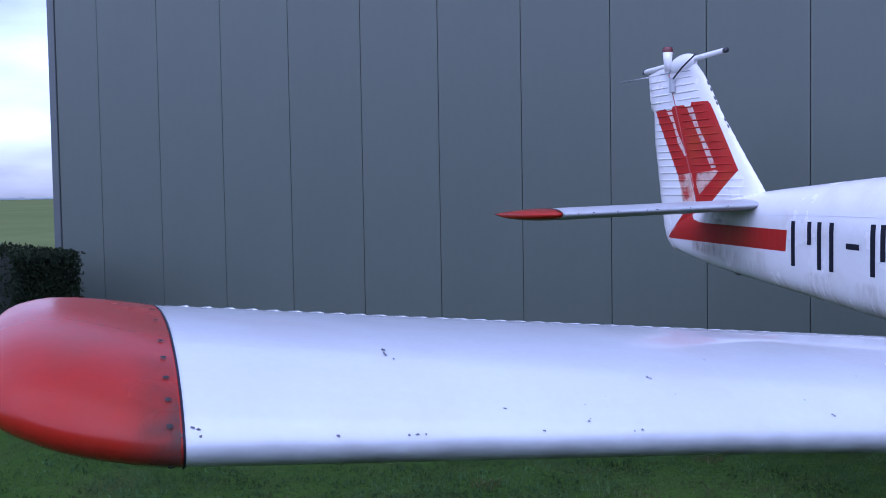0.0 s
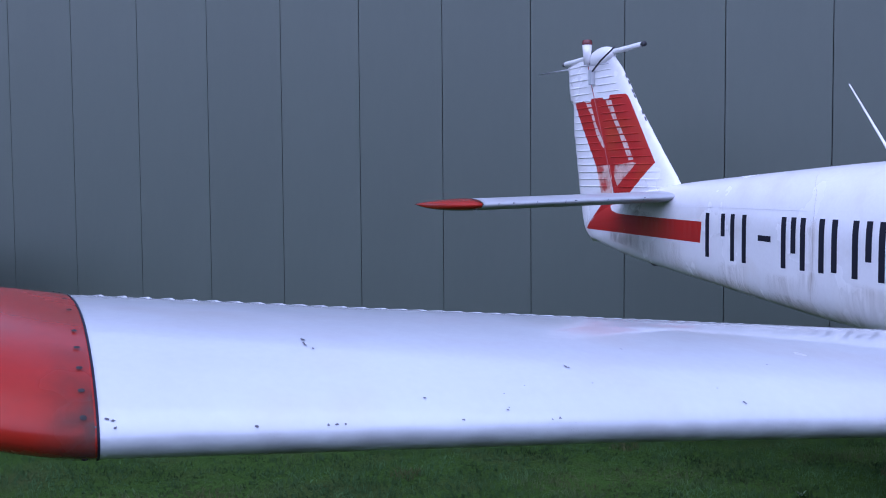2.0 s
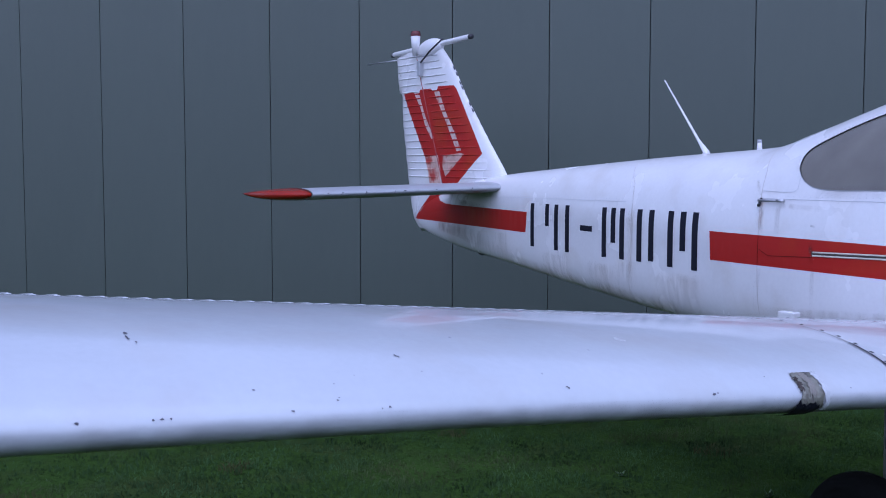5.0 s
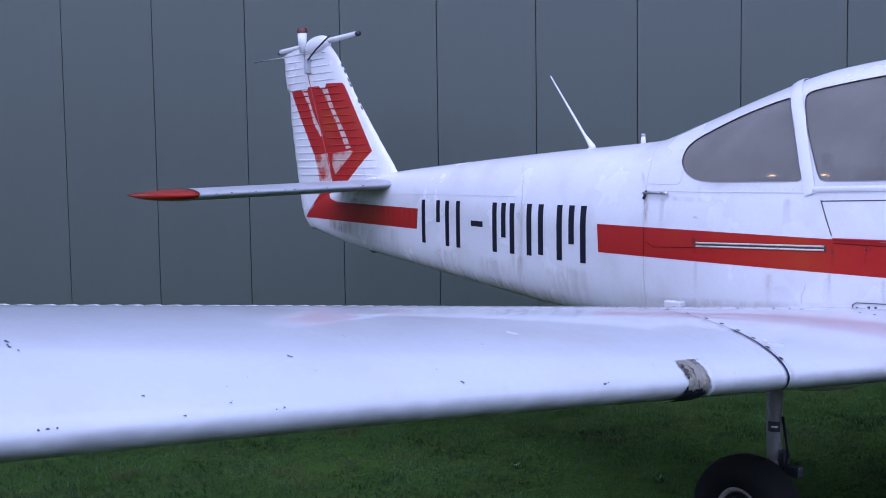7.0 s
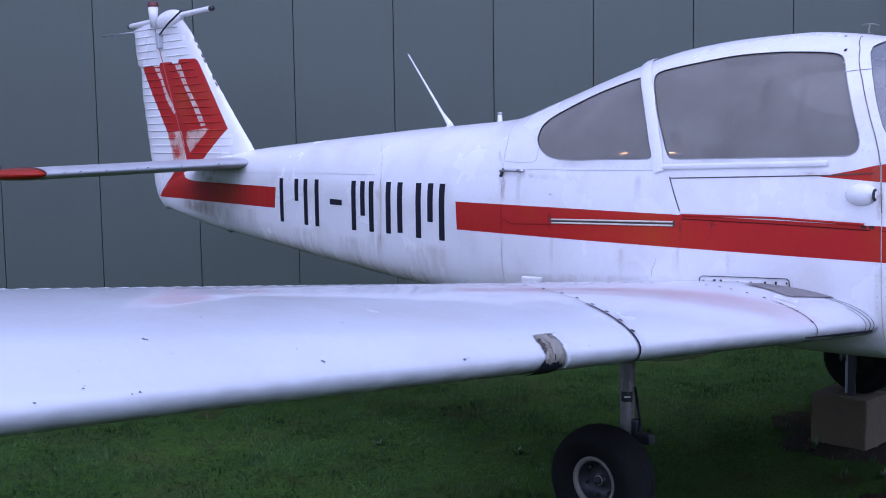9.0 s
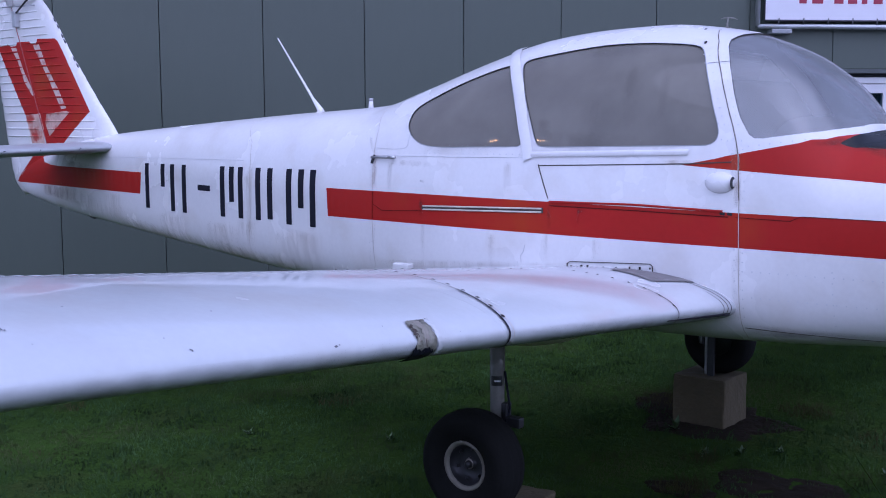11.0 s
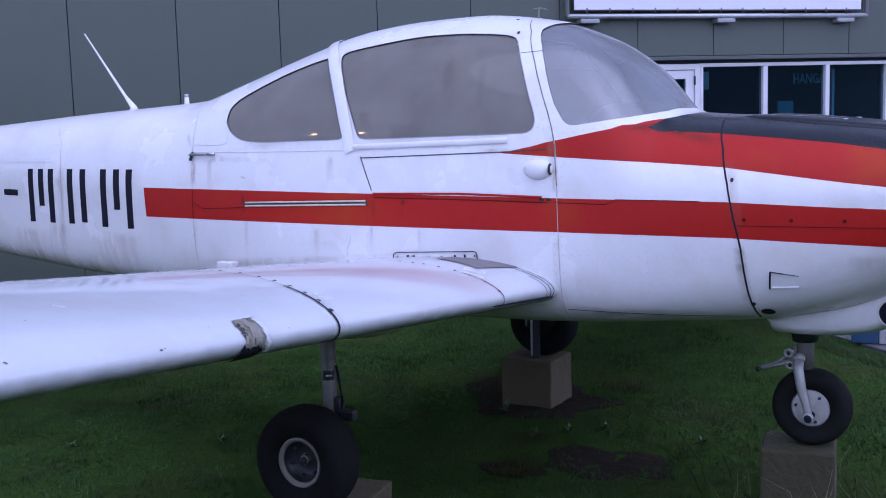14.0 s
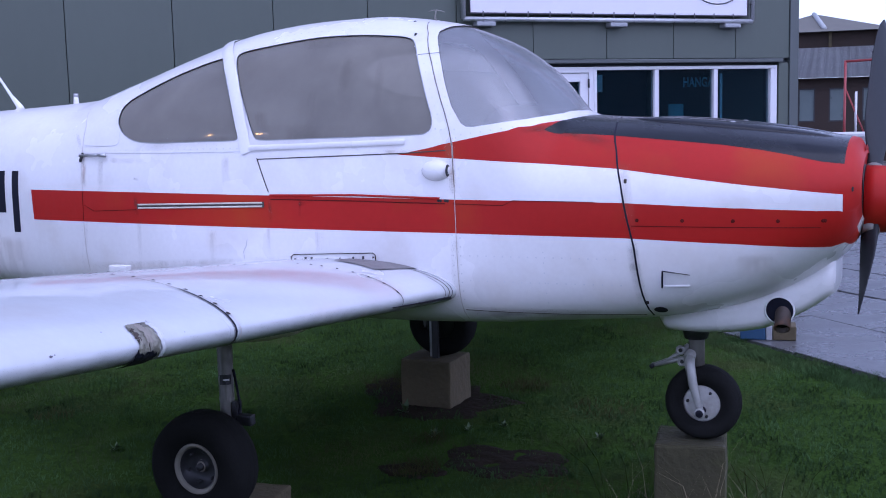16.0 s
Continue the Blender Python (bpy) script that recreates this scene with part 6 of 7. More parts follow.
part("fork_crown", tube([(-0.945, -0.06, 0.668), (-0.945, 0.06, 0.668)], 0.024, 14), FORKMET, nose_leg)
part("torque_link", tube([(-0.96, 0, 0.70), (-1.04, 0, 0.635), (-1.115, 0, 0.605)], [0.013, 0.010, 0.009], 8), FORKMET, nose_leg)
part("torque_link", tube([(-0.96, -0.03, 0.655), (-1.04, -0.01, 0.628), (-1.11, 0, 0.605)], [0.013, 0.010, 0.009], 8), FORKMET, nose_leg)
for y0, z0 in ((-0.985, 0.688), (-0.978, 0.640)):
    part("link_eye", lathe([(0.0, 0.004), (0.010, 0.004), (0.010, 0.010), (0.019, 0.010), (0.021, 0.0)], 16, Matrix.Translation((y0, -0.042, z0)) @ Matrix.Rotation(radians(90), 4, "X")), FORKMET, nose_leg, "round eye of the torque link")
    part("eye_pin", lathe([(0.0, 0.007), (0.008, 0.006)], 12, Matrix.Translation((y0, -0.042, z0)) @ Matrix.Rotation(radians(90), 4, "X")), DARKMET, nose_leg)
part("pivot_bolt", tube([(-1.113, -0.022, 0.605), (-1.113, 0.022, 0.605)], 0.010, 8), DARKMET, nose_leg)
wheel("tyre", 0.898, 0.0, 0.467, 0.157, 0.125, 0.077, nose_leg, 1, True)
for k in range(3):
    t = 0.9 + k * math.pi * 2 / 3
    part("hub_bolt", lathe([(0.0, 0.010), (0.006, 0.008), (0.0065, 0.0)], 8, Matrix.Translation((-0.898 + 0.058 * math.cos(t), -0.040, 0.467 + 0.058 * math.sin(t))) @ Matrix.Rotation(radians(90), 4, "X")), DARKMET, nose_leg)
part("axle", lathe([(0.016, 0.0), (0.016, 0.214), (0.0, 0.208)], 16, Matrix.Translation((-0.894, 0.105, 0.440)) @ Matrix.Rotation(radians(90), 4, "X")), MARK, nose_leg)
part("axle_nut", lathe([(0.016, 0.0), (0.022, 0.0), (0.022, 0.013), (0.016, 0.015)], 16, Matrix.Translation((-0.894, -0.094, 0.440)) @ Matrix.Rotation(radians(90), 4, "X")), FORKMET, nose_leg)

# ---- inside the cabin
fitting("cabin_floor", box((-3.6, -0.50, 0.98), (-1.25, 0.50, 1.02)), INTERIOR, "dark cabin floor")
fitting("rear_bulkhead", box((-3.66, -0.40, 1.0), (-3.62, 0.40, 1.62), 0.01), INTERIOR, "grey rear cabin bulkhead")
bm = bmesh.new()
rings = []
for i in range(13):
    t = i / 12
    a = 1.765 - 0.245 * t
    zt = pchip(t, [0, 0.06, 0.22, 0.5, 1.0], [1.655, 1.690, 1.716, 1.722, 1.700])
    rings.append([bm.verts.new((-a, 0.33 * math.copysign(abs(math.cos(w)) ** 0.5, math.cos(w)), 1.46 + (zt - 1.46) * abs(math.sin(w)) ** 0.5)) for w in (math.pi * k / 16 for k in range(17))])
for r0, r1 in zip(rings, rings[1:]):
    for k in range(16):
        bm.faces.new((r0[k], r0[k + 1], r1[k + 1], r1[k]))
bm.faces.new(rings[0])
bm.faces.new(rings[-1])
bmesh.ops.recalc_face_normals(bm, faces=bm.faces)
fitting("glare_shield", bm, SEATMAT, "dark rounded instrument glare shield")
for a, b in ((2.45, 0.27), (2.45, -0.27), (3.02, 0.22), (3.02, -0.22)):
    seat = fitting("cabin_seat", box((-a - 0.05, -b - 0.22, 1.10), (-a + 0.42, -b + 0.22, 1.24), 0.04), SEATMAT, "dark cloth cabin seat")
    part("seat_back", box((-0.06, -0.21, 0), (0.06, 0.21, 0.58), 0.045, Matrix.Translation((-a - 0.06, -b, 1.20)) @ Matrix.Rotation(radians(-14), 4, "Y")), SEATMAT, seat)


# ---------------------------------------------------------------- things on the ground
def block(name, lo, hi, label, turn=0.0, material=CONCRETE):
    c = Vector(((lo[0] + hi[0]) / 2, (lo[1] + hi[1]) / 2, 0))
    m = Matrix.Translation(c) @ Matrix.Rotation(radians(turn), 4, "Z") @ Matrix.Translation(-c)
    bm = box(lo, hi, 0.012, m)
    bmesh.ops.subdivide_edges(bm, edges=[e for e in bm.edges if e.calc_length() > 0.1], cuts=7, use_grid_fill=True)
    for v in bm.verts:
        v.co += 0.0035 * noise.noise_vector(v.co * 9.0) + 0.003 * noise.noise_vector(v.co * 30.0)
    return tagged(part(name, bm, material, None, smooth=False), label, "concrete block", "blocks under the wheels")


block("concrete_block", (-2.895, 1.12, -0.06), (-2.575, 1.42, 0.265), "weathered brown-grey concrete block under the far main wheel")
block("concrete_block", (-2.62, -1.48, -0.06), (-2.32, -0.90, 0.212), "weathered concrete block under the near main wheel", 12)
block("concrete_block", (-1.093, -0.140, -0.06), (-0.805, 0.150, 0.310), "weathered grey concrete block under the nose wheel", 9, MOSSY)


# grass: nobody could count the blades
def blades(count, area, height, width, seed, keep=None):
    """Random single blades, as one mesh; area is a function from two unit numbers to x, y."""
    rnd = np.random.RandomState(seed)
    verts, faces = [], []
    for _ in range(count):
        x, y = area(rnd.rand(), rnd.rand())
        if keep and not keep(x, y, rnd.rand()):
            continue
        h = height * (0.45 + 0.9 * rnd.rand()) * (1.0 + 0.75 * noise.noise((x * 6.5, y * 6.5, 4.0)))
        t = rnd.rand() * 2 * math.pi
        l = rnd.rand() * 2 * math.pi
        w = width * (0.6 + 0.8 * rnd.rand())
        z = relief(x, y) - 0.015
        lean = h * (0.2 + 0.9 * rnd.rand())
        k = len(verts)
        dx, dy = math.cos(t) * w / 2, math.sin(t) * w / 2
        mx, my, mz = x + math.cos(l) * lean * 0.32, y + math.sin(l) * lean * 0.32, z + h * 0.62
        verts += [(x - dx, y - dy, z), (x + dx, y + dy, z), (mx + dx * 0.75, my + dy * 0.75, mz), (mx - dx * 0.75, my - dy * 0.75, mz), (x + math.cos(l) * lean, y + math.sin(l) * lean, z + h)]
        faces += [(k, k + 1, k + 2, k + 3), (k + 3, k + 2, k + 4)]
    me = bpy.data.meshes.new("grass")
    me.from_pydata(verts, [], faces)
    me.polygons.foreach_set("use_smooth", [True] * len(faces))
    me.normals_split_custom_set_from_vertices([(0.0, 0.0, 1.0)] * len(verts))
    return me


SOILS = [(-2.70, 1.25, 0.46, 0.42), (-1.93, 0.33, 0.36, 0.30), (-2.30, 0.06, 0.20, 0.11), (-0.93, -0.05, 0.26, 0.26), (-3.10, 1.50, 0.28, 0.24)]


def bare(x, y):
    """0 on turf to 1 in the middle of a bare patch."""
    best = 0.0
    for sx, sy, rx, ry in SOILS:
        d = math.hypot((x - sx) / rx, (y - sy) / ry) + 0.40 * noise.noise((x * 3.1, y * 3.1, 0.5)) + 0.35 * noise.noise((x * 11.0, y * 11.0, 2.5))
        best = max(best, 1 - d)
    return best


def on_turf(x, y, r):
    q = WALL_M.inverted() @ Vector((x, y, 0))
    if q.y > WALL_N - 0.05 and q.x > WALL_LEFT:
        return False
    if q.x > PAVE_U - 0.02 + 0.10 * noise.noise((x * 2.0, y * 2.0, 1.0)):
        return False
    tuft = 0.5 + 0.5 * noise.noise((x * 1.3, y * 1.3, 9.0))
    rim = min(1.0, max(0.0, (1.2 - x) / 1.6), max(0.0, (y + 5.4) / 1.5), max(0.0, (x + 14.2) / 2.0))
    return r < rim * (0.55 + 0.45 * tuft) and bare(x, y) < 0.10 + 0.75 * r ** 1.4


near_grass = part("grass", blades(330000, lambda p, q: (-9.5 + 10.5 * p, -5.2 + 9.2 * q), 0.025, 0.0072, 1, on_turf), GRASS, None)
tagged(near_grass, "short dark green damp grass", "grass", kind="stuff")
far_grass = part("grass", blades(60000, lambda p, q: (-14 + 13 * p, 4.0 + 8.5 * q), 0.05, 0.009, 2, on_turf), GRASS, None)
tagged(far_grass, "short dark green grass in front of the hangar", "grass", kind="stuff")


def by_pavement(p, q):
    u = PAVE_U - 0.28 + 0.44 * p * (0.75 + 0.5 * noise.noise((q * 9.0, 2.0, 0.3))) + 0.05 * noise.noise((q * 40.0, 5.0, 0.0))
    v = WALL_M @ Vector((u, -2.0 + 13.0 * q, 0))
    return v.x, v.y


edge_grass = part("grass", blades(24000, by_pavement, 0.042, 0.006, 7), GRASS, None)
tagged(edge_grass, "longer ragged grass along the pavement edge", "grass", kind="stuff")
for cx, cy, r, n in ((-2.30, 0.08, 0.13, 260), (-2.45, 0.55, 0.10, 90), (-3.12, 1.55, 0.22, 320), (-2.35, 1.75, 0.16, 220), (-1.72, 1.45, 0.20, 150), (-1.55, 0.05, 0.12, 90), (-4.7, 0.2, 0.12, 60), (-5.8, -2.4, 0.10, 60), (-5.9, -0.9, 0.10, 60)):
    tuft = part("dead_grass", blades(n, lambda p, q: (cx + r * math.sqrt(p) * math.cos(6.283 * q), cy + r * math.sqrt(p) * math.sin(6.283 * q)), 0.042, 0.006, int(cx * -100)), DEADGRASS, None)
    tagged(tuft, "withered brown grass tuft in the turf", "grass", kind="stuff")
tall = part("dry_grass", blades(120, lambda p, q: (-1.25 + 0.75 * p, -0.42 + 0.5 * q), 0.26, 0.0020, 3, lambda x, y, r: not (-1.085 < x < -0.775 and y > -0.17)), DRYGRASS, None)
tagged(tall, "dry yellowed grass stalks round the nose wheel block", "grass", kind="stuff")


def soil_patch(sx, sy, rx, ry, k):
    bm = bmesh.new()
    rings = [[bm.verts.new((sx, sy, relief(sx, sy) - 0.004))]]
    for i in range(1, 9):
        ring = []
        for j in range(40):
            t = 2 * math.pi * j / 40
            r = i / 8 * (0.92 + 0.30 * noise.noise((math.cos(t) * 1.6 + k, math.sin(t) * 1.6, 2.0)) + 0.15 * noise.noise((math.cos(t) * 5 + k, math.sin(t) * 5, 4.0)))
            x, y = sx + rx * r * math.cos(t), sy + ry * r * math.sin(t)
            ring.append(bm.verts.new((x, y, relief(x, y) + -0.006 - 0.010 * (i == 8) + 0.012 * noise.noise((x * 14, y * 14, k)))))
        rings.append(ring)
    for j in range(40):
        bm.faces.new((rings[0][0], rings[1][j], rings[1][(j + 1) % 40]))
    for r0, r1 in zip(rings[1:], rings[2:]):
        for j in range(40):
            bm.faces.new((r0[j], r1[j], r1[(j + 1) % 40], r0[(j + 1) % 40]))
    bmesh.ops.recalc_face_normals(bm, faces=bm.faces)
    return bm


for k, (sx, sy, rx, ry) in enumerate(SOILS):
    tagged(part("soil_patch", soil_patch(sx, sy, rx, ry, k * 3.7), SOIL, None), "bare dark earth patch in the turf", "soil", kind="stuff")


def weed(at, size, seed):
    rnd = random.Random(seed)
    bm = bmesh.new()
    for i in range(16):
        t = rnd.uniform(0, 2 * math.pi)
        e = rnd.uniform(0.25, 1.3)
        l = size * rnd.uniform(0.5, 1.0)
        d = Vector((math.cos(t) * math.cos(e), math.sin(t) * math.cos(e), math.sin(e)))
        s = Vector((-math.sin(t), math.cos(t), 0)) * l * 0.16
        b = Vector(at)
        vs = [bm.verts.new(p) for p in (b, b + d * l * 0.5 + s, b + d * l - Vector((0, 0, l * 0.15)), b + d * l * 0.5 - s)]
        bm.faces.new(vs)
    return bm


for i, (x, y, sz) in enumerate(((-2.80, 0.98, 0.10), (-2.45, 0.62, 0.07), (-2.30, 0.75, 0.06), (-1.60, 0.85, 0.06), (-1.30, -0.35, 0.07), (-3.9, -0.2, 0.06), (-2.15, 0.9, 0.05), (-4.6, -0.6, 0.05))):
    tagged(part("weed", weed((x, y, relief(x, y) - 0.01), sz, i), WEED, None, smooth=False), "small pale green broad-leaved weed in the turf", "weed", "weeds in the turf")


# clipped hedge by the hangar's far corner
def leaf_cloud(lo, hi, count, size, seed):
    rnd = np.random.RandomState(seed)
    verts, faces = [], []
    lo, hi = np.array(lo), np.array(hi)
    for _ in range(count):
        f = rnd.randint(5)
        p = lo + (hi - lo) * rnd.rand(3)
        if f == 0:
            p[2] = hi[2]
        elif f < 3:
            p[1] = lo[1] if f == 1 else hi[1]
        else:
            p[0] = hi[0] if f == 3 else lo[0]
        p = p + rnd.normal(0, 0.035, 3)
        w = p - (lo + hi) / 2
        d = np.abs(w) / ((hi - lo) / 2)
        over = max(0.0, d[0] + d[2] - 1.86)
        p[2] -= over * 0.35
        p[0] -= over * 0.35 * np.sign(w[0])
        q = Euler(tuple(rnd.rand(3) * 6.28)).to_matrix()
        k = len(verts)
        s = size * (0.6 + 0.8 * rnd.rand())
        for c in ((-s, 0, 0), (0, -s * 0.5, 0), (s, 0, 0), (0, s * 0.5, 0)):
            verts.append(tuple(WALL_M @ (Vector(p) + q @ Vector(c))))
        faces.append((k, k + 1, k + 2, k + 3))
    me = bpy.data.meshes.new("leaves")
    me.from_pydata(verts, [], faces)
    return me


H_LO, H_HI = (-19.0, 9.2, 0.0), (-10.03, 10.2, 1.07)
hedge = thing("hedge", "clipped dark green hedge beside the hangar corner", "hedge", WALL_M @ Vector((-14.0, 9.7, 0.0)))
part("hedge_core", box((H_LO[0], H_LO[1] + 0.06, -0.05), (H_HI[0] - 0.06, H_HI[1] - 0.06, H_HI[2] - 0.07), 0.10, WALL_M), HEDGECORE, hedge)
part("leaves", leaf_cloud(H_LO, H_HI, 60000, 0.020, 8), HEDGE, hedge, "small dark evergreen leaves")


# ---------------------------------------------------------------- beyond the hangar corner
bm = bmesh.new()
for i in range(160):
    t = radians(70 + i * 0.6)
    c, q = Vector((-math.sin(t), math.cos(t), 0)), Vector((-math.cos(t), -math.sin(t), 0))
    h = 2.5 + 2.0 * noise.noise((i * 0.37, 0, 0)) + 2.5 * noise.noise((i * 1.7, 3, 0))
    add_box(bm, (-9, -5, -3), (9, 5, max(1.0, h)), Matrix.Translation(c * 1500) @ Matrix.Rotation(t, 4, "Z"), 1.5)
tagged(part("far_trees", bm, FARTREES, None), "low tree line on the far horizon, paled by painted haze", "trees", kind="stuff")

def polar(yaw, dist, z):
    t = radians(yaw)
    return Vector((EYE_X - math.sin(t) * dist, EYE_Y + math.cos(t) * dist, z))


FAR_M = Matrix.Translation((EYE_X, EYE_Y, 0)) @ Matrix.Rotation(radians(5.0), 4, "Z")     # local y leads away to the brick house
house = thing("brick_building", "low dark brick building with grey metal and hipped roofs", "building", FAR_M @ Vector((0, 38, 0)))
F = 35.0


def far_box(name, lo, hi, material, parent, label="", bevel=0.0):
    return part(name, box(lo, hi, bevel, FAR_M), material, parent, label, smooth=False)


def far_poly(name, rings, material, parent, label=""):
    bm = bmesh.new()
    for ring in rings:
        bm.faces.new([bm.verts.new(FAR_M @ Vector(p)) for p in ring])
    bmesh.ops.recalc_face_normals(bm, faces=bm.faces)
    return part(name, bm, material, parent, label, smooth=False)


WINX = (-0.85, 0.02, 0.95, 1.9, 2.9)
xs = [-9.0] + [v for x in WINX for v in (x - 0.24, x + 0.24)] + [9.0]
far_box("wall", (-9.0, F, 0), (9.0, F + 0.25, 1.20), BRICK, house, "dark brown brick wall")
far_box("wall", (-9.0, F, 2.20), (9.0, F + 0.25, 2.50), BRICK, house)
for x0, x1 in zip(xs[0::2], xs[1::2]):
    far_box("wall", (x0, F, 1.20), (x1, F + 0.25, 2.20), BRICK, house)
for x in WINX:
    w = far_box("window", (x - 0.22, F + 0.06, 1.22), (x + 0.22, F + 0.08, 2.18), PALEPANE, house, "pale curtained window")
    for lo, hi in (((x - 0.25, F + 0.02, 1.18), (x + 0.25, F + 0.10, 1.24)), ((x - 0.25, F + 0.02, 2.16), (x + 0.25, F + 0.10, 2.22)), ((x - 0.25, F + 0.02, 1.24), (x - 0.20, F + 0.10, 2.16)), ((x + 0.20, F + 0.02, 1.24), (x + 0.25, F + 0.10, 2.16))):
        far_box("window_frame", lo, hi, DARKMET, w)
far_box("rear_wall", (-9.0, F + 12, 0), (9.0, F + 12.25, 2.6), BRICK, house)
# shallow corrugated roof with a wavy eave
bm = bmesh.new()
rows = []
for j in range(2):
    rows.append([bm.verts.new(FAR_M @ Vector((-9.3 + i * 0.06, F - 0.35 + 6.4 * j, 2.50 + 1.20 * j + 0.003 * math.sin(i * 1.6)))) for i in range(311)])
for i in range(310):
    bm.faces.new((rows[0][i], rows[0][i + 1], rows[1][i + 1], rows[1][i]))
bmesh.ops.solidify(bm, geom=bm.faces[:], thickness=0.05)
part("roof", bm, ROOFTIN, house, "light grey corrugated metal roof")
far_box("upper_wall", (-2.9, F + 6.0, 3.3), (1.6, F + 6.2, 4.25), BRICK, house)
for x in (-0.25, 1.35):
    far_box("rain_pipe", (x - 0.05, F + 5.9, 3.65), (x + 0.05, F + 6.0, 4.25), CONCRETE, house)
ridge0, ridge1 = (-0.90, F + 9.0, 5.06), (-0.75, F + 9.0, 5.06)
e = [(-3.2, F + 5.6, 4.22), (1.9, F + 5.6, 4.22), (1.9, F + 12.4, 4.22), (-3.2, F + 12.4, 4.22)]
far_poly("upper_roof", [(e[0], e[1], ridge1, ridge0), (e[1], e[2], ridge1), (e[2], e[3], ridge0, ridge1), (e[3], e[0], ridge0), (e[3], e[2], e[1], e[0])], ROOFTILE, house, "grey-brown hipped roof")
bm = bmesh.new()
add_tube(bm, [FAR_M @ Vector((-0.85, F + 8.9, 5.06)), FAR_M @ Vector((-0.45, F + 6.0, 4.35))], 0.09, 8)
part("hip_flashing", bm, ROOFTIN, house, "pale hip flashing")
part("roof_vent", tube([FAR_M @ Vector((1.35, F + 4.6, 3.35)), FAR_M @ Vector((1.35, F + 4.6, 3.75))], [0.07, 0.12], 10), GREYBOX, house)

# red steel frame, a white trailer and a blue crate on the pavement
frame_at = polar(4.63, 24.0, 0)
gantry = thing("steel_frame", "thin red painted steel gantry frame", "frame", frame_at)


def gp(x, z, y=24.0):
    return FAR_M @ Vector((x, y, z))


for p, q in (((0.155, 0.0), (0.155, 2.58)), ((0.155, 2.56), (1.9, 2.62)), ((1.88, 0.0), (1.88, 2.62)), ((0.17, 2.0), (0.62, 0.9))):
    part("bar", tube([gp(*p), gp(*q)], 0.026 if p[0] != 0.17 else 0.016, 8), REDSTEEL, gantry)
part("lamp_head", tube([gp(0.70, 2.60), gp(0.70, 2.68), gp(0.70, 2.74)], [0.02, 0.02, 0.06], 10), DARKMET, gantry)
part("white_post", tube([gp(0.37, 0.9), gp(0.37, 1.95)], 0.025, 8), WINWHITE, gantry)
rail = thing("trailer", "low white flat-bed trailer with a grey box", "trailer", FAR_M @ Vector((0.0, 22, 0)))
far_box("deck", (-1.4, 21.6, 1.10), (0.55, 23.0, 1.16), WINWHITE, rail, bevel=0.01)
far_box("box", (0.03, 21.6, 0.90), (0.52, 22.4, 1.09), GREYBOX, rail, bevel=0.02)
far_box("chassis", (-1.3, 21.8, 0.62), (0.45, 22.8, 0.90), DARKMET, rail, bevel=0.02)
for x in (-0.9, 0.2):
    m = FAR_M @ Matrix.Translation((x, 21.7, 0.31)) @ Matrix.Rotation(radians(90), 4, "X")
    part("wheel", lathe([(0.0, -0.08), (0.2, -0.09), (0.30, -0.07), (0.31, 0.0), (0.30, 0.07), (0.2, 0.09), (0.0, 0.08)], 24, m), RUBBER, rail)
for x in (-1.2, 0.35):
    part("stay", tube([FAR_M @ Vector((x, 22.3, 0.30)), FAR_M @ Vector((x, 22.3, 0.64))], 0.03, 8), DARKMET, rail)
crate_m = WALL_M @ Matrix.Translation((5.03, 6.46, 0)) @ Matrix.Rotation(radians(-37), 4, "Z")
crate = thing("blue_crate", "flat blue and grey crate lying on the pavement", "crate", tuple(crate_m.translation))
part("crate_body", box((-0.20, -0.09, 0.016), (-0.02, 0.09, 0.115), 0.010, crate_m), BLUEPAINT, crate, smooth=False)
part("crate_band", box((-0.017, -0.095, 0.016), (0.025, 0.095, 0.12), 0.006, crate_m), GREYBOX, crate, smooth=False)
part("crate_lid", box((0.028, -0.09, 0.016), (0.19, 0.09, 0.12), 0.010, crate_m), CONCRETE, crate, smooth=False)

# twin street lamp across the field, lit
LP = Vector((-15.62, -13.85, 0))
lamp = thing("street_lamp", "tall grey twin-arm street lamp, lit orange", "street lamp", tuple(LP))
part("pole", tube([LP, LP + Vector((0, 0, 9.0))], [0.09, 0.06], 12), GALV, lamp)
for d in (Vector((-0.78, 0.72, 0)), Vector((0.78, -0.72, 0))):
    part("arm", tube([LP + Vector((0, 0, 8.9)), LP + d + Vector((0, 0, 9.35))], 0.035, 8), GALV, lamp)
    part("lamp_head", box((-0.25, -0.14, 9.36), (0.25, 0.14, 9.50), 0.04, Matrix.Translation(LP + d)), GALV, lamp)
    part("bulb", box((-0.20, -0.12, 9.26), (0.20, 0.12, 9.36), 0.04, Matrix.Translation(LP + d)), LAMPGLOW, lamp)

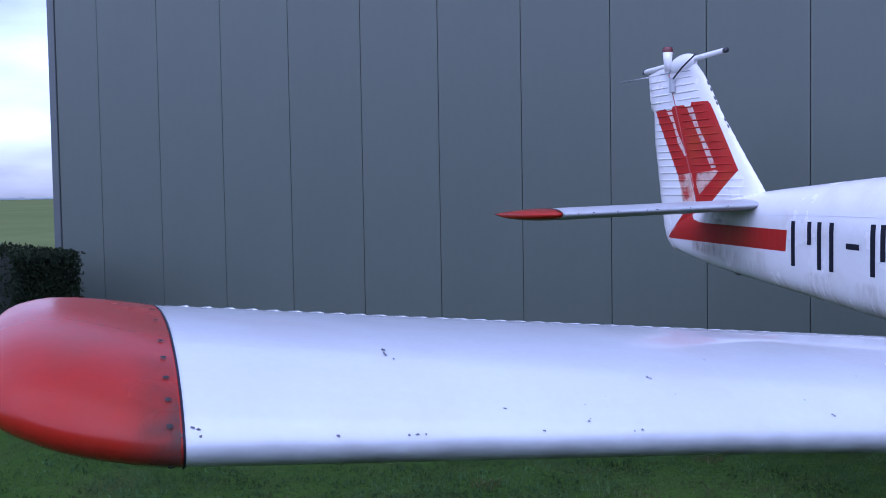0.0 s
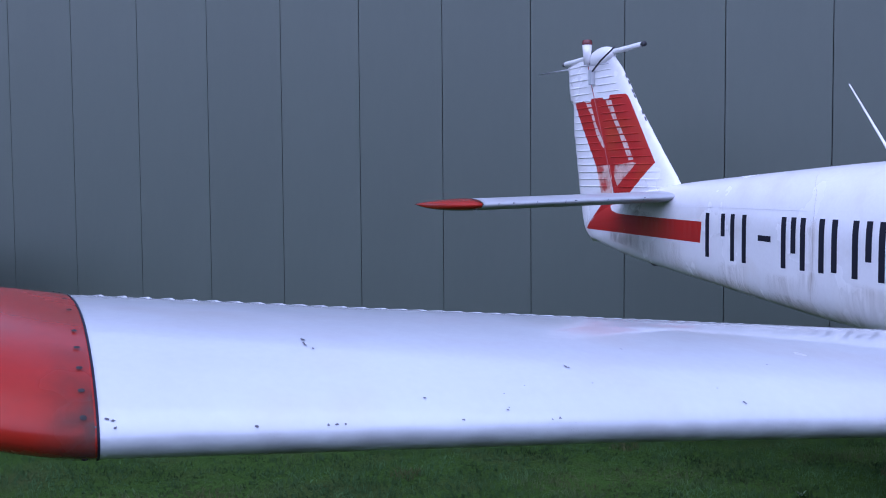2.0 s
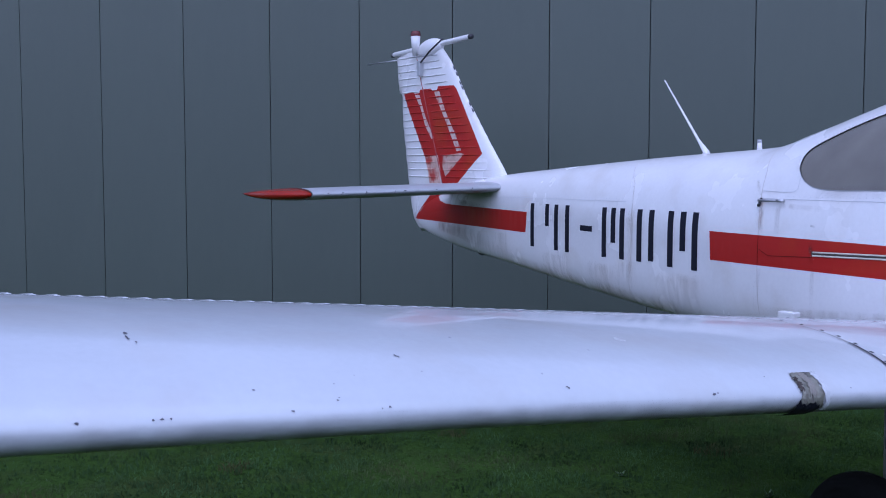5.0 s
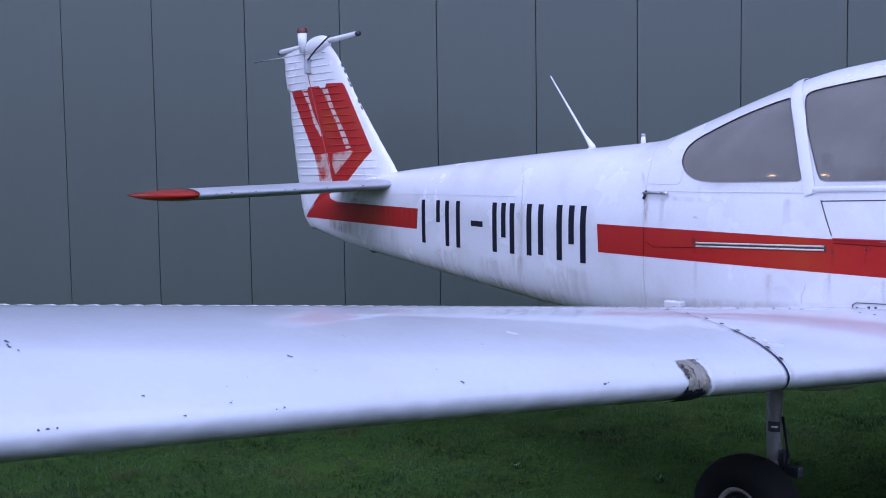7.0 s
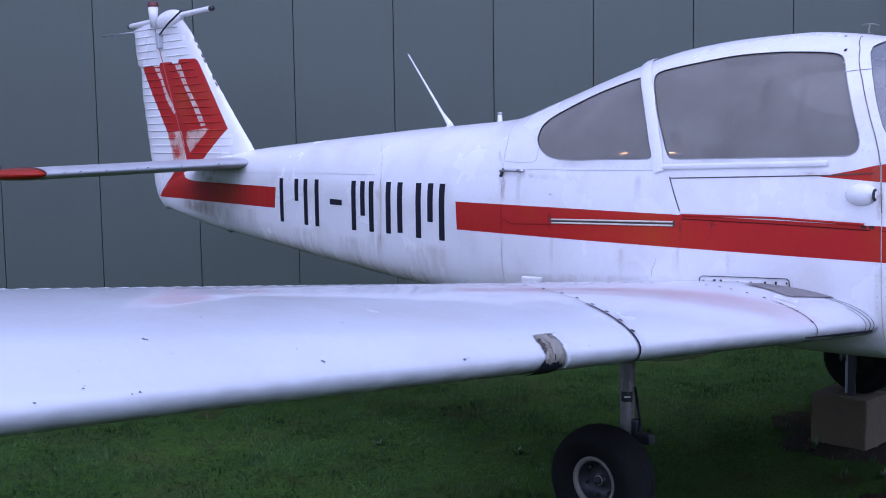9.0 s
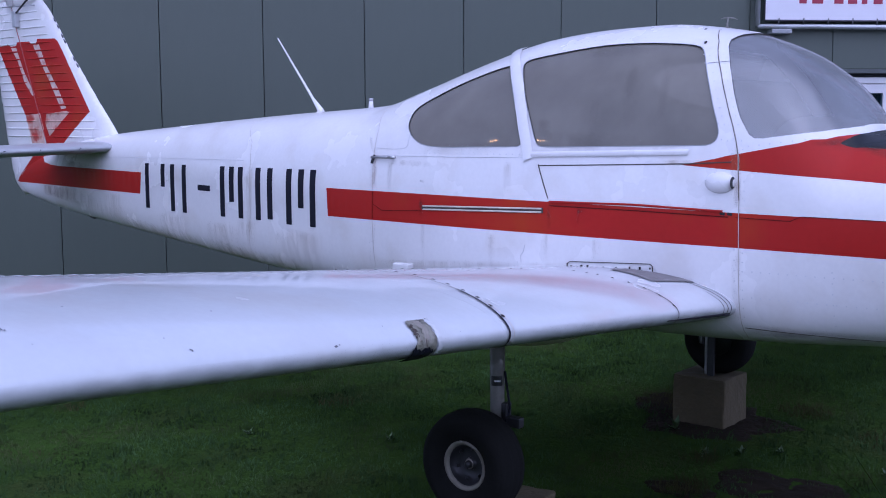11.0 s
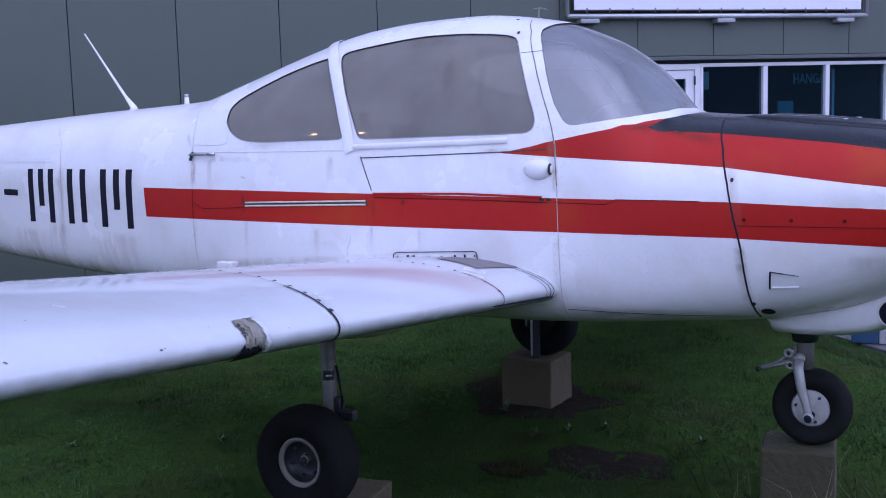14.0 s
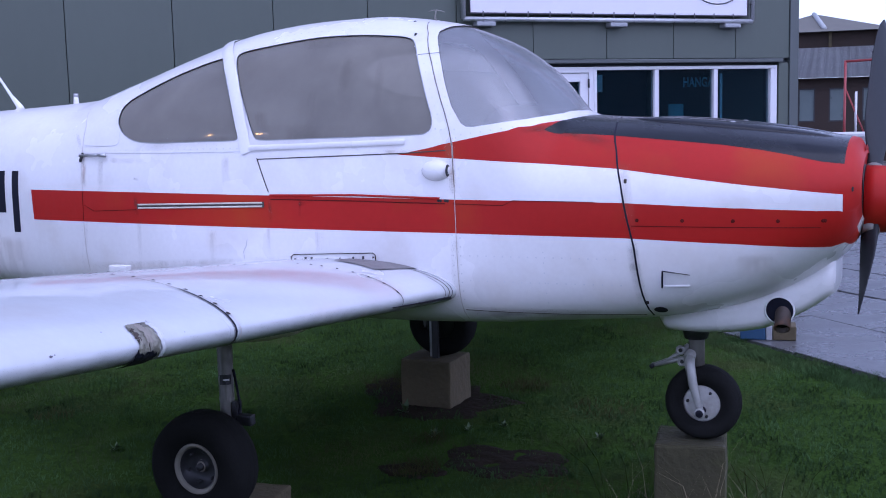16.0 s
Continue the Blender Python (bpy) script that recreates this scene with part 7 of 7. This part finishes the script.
# ---------------------------------------------------------------- pieces of wall and pavement
k = 0
edges_u = [WALL_LEFT + 0.11]
u = PANEL_0
while u < 4.6:
    if u > edges_u[0] + 0.05:
        edges_u.append(u)
    u += PANEL_W
edges_u += [5.446, 6.374, 7.263, 8.132]
edges_u.append(WALL_RIGHT - 0.115)
SHARED = {}


def clad_panel(u0, u1, z0, z1):
    key = (round(u1 - u0, 3), round(z0, 3), round(z1, 3))
    if key not in SHARED:
        g = 0.0035
        me = mesh_from(box((g, -0.03, z0 + g), (u1 - u0 - g, 0.018, z1 - g), 0.005), False)
        me.materials.append(CLAD)
        SHARED[key] = me
    ob = new("cladding_panel", SHARED[key])
    ob.parent = hangar
    ob.matrix_basis = WALL_M @ Matrix.Translation((u0, WALL_N, 0))
    return ob


for u0, u1 in zip(edges_u, edges_u[1:]):
    if u1 < 5.0:
        clad_panel(u0, u1, 0.0, WALL_H)
    else:
        if u0 < 4.97:
            clad_panel(u0, 5.29, 0.0, 2.22)
        clad_panel(u0, u1, 2.27, WALL_H)
clad_panel(8.765, WALL_RIGHT - 0.115, 0.0, 2.22)

pave = thing("pavement", "wet grey concrete slab pavement in front of the office", "pavement", kind="structure")
part("pavement_bed", box((PAVE_U + 0.03, -30, -0.12), (60, 60, 0.0), m=WALL_M), PAVEJOINT, pave, smooth=False)
slab_me = mesh_from(box((0.008, 0.008, -0.05), (0.992, 0.992, 0.018), 0.006), False)
slab_me.materials.append(SLAB)
rnd = random.Random(11)
rest = bmesh.new()
for i in range(0, 26):
    for j in range(-6, 40):
        m = WALL_M @ Matrix.Translation((PAVE_U + i + rnd.uniform(-0.003, 0.003), j + 0.37 * (i % 2) + rnd.uniform(-0.003, 0.003), rnd.uniform(-0.005, 0.004))) @ Matrix.Rotation(rnd.uniform(-0.006, 0.006), 4, "Y")
        q = Vector((PAVE_U + i + 0.5, j + 0.87))
        if q.x < WALL_RIGHT + 0.7 and q.y > WALL_N:
            continue
        if i < 11 and 2 <= j < 22:
            ob = new("slab", slab_me)
            ob.parent = pave
            ob.matrix_basis = m
        elif not (i > 11 and j < 0):
            add_box(rest, (0.008, 0.008, -0.05), (0.992, 0.992, 0.018), m)
tagged(part("far_slabs", rest, SLAB, pave, smooth=False), kind="stuff")
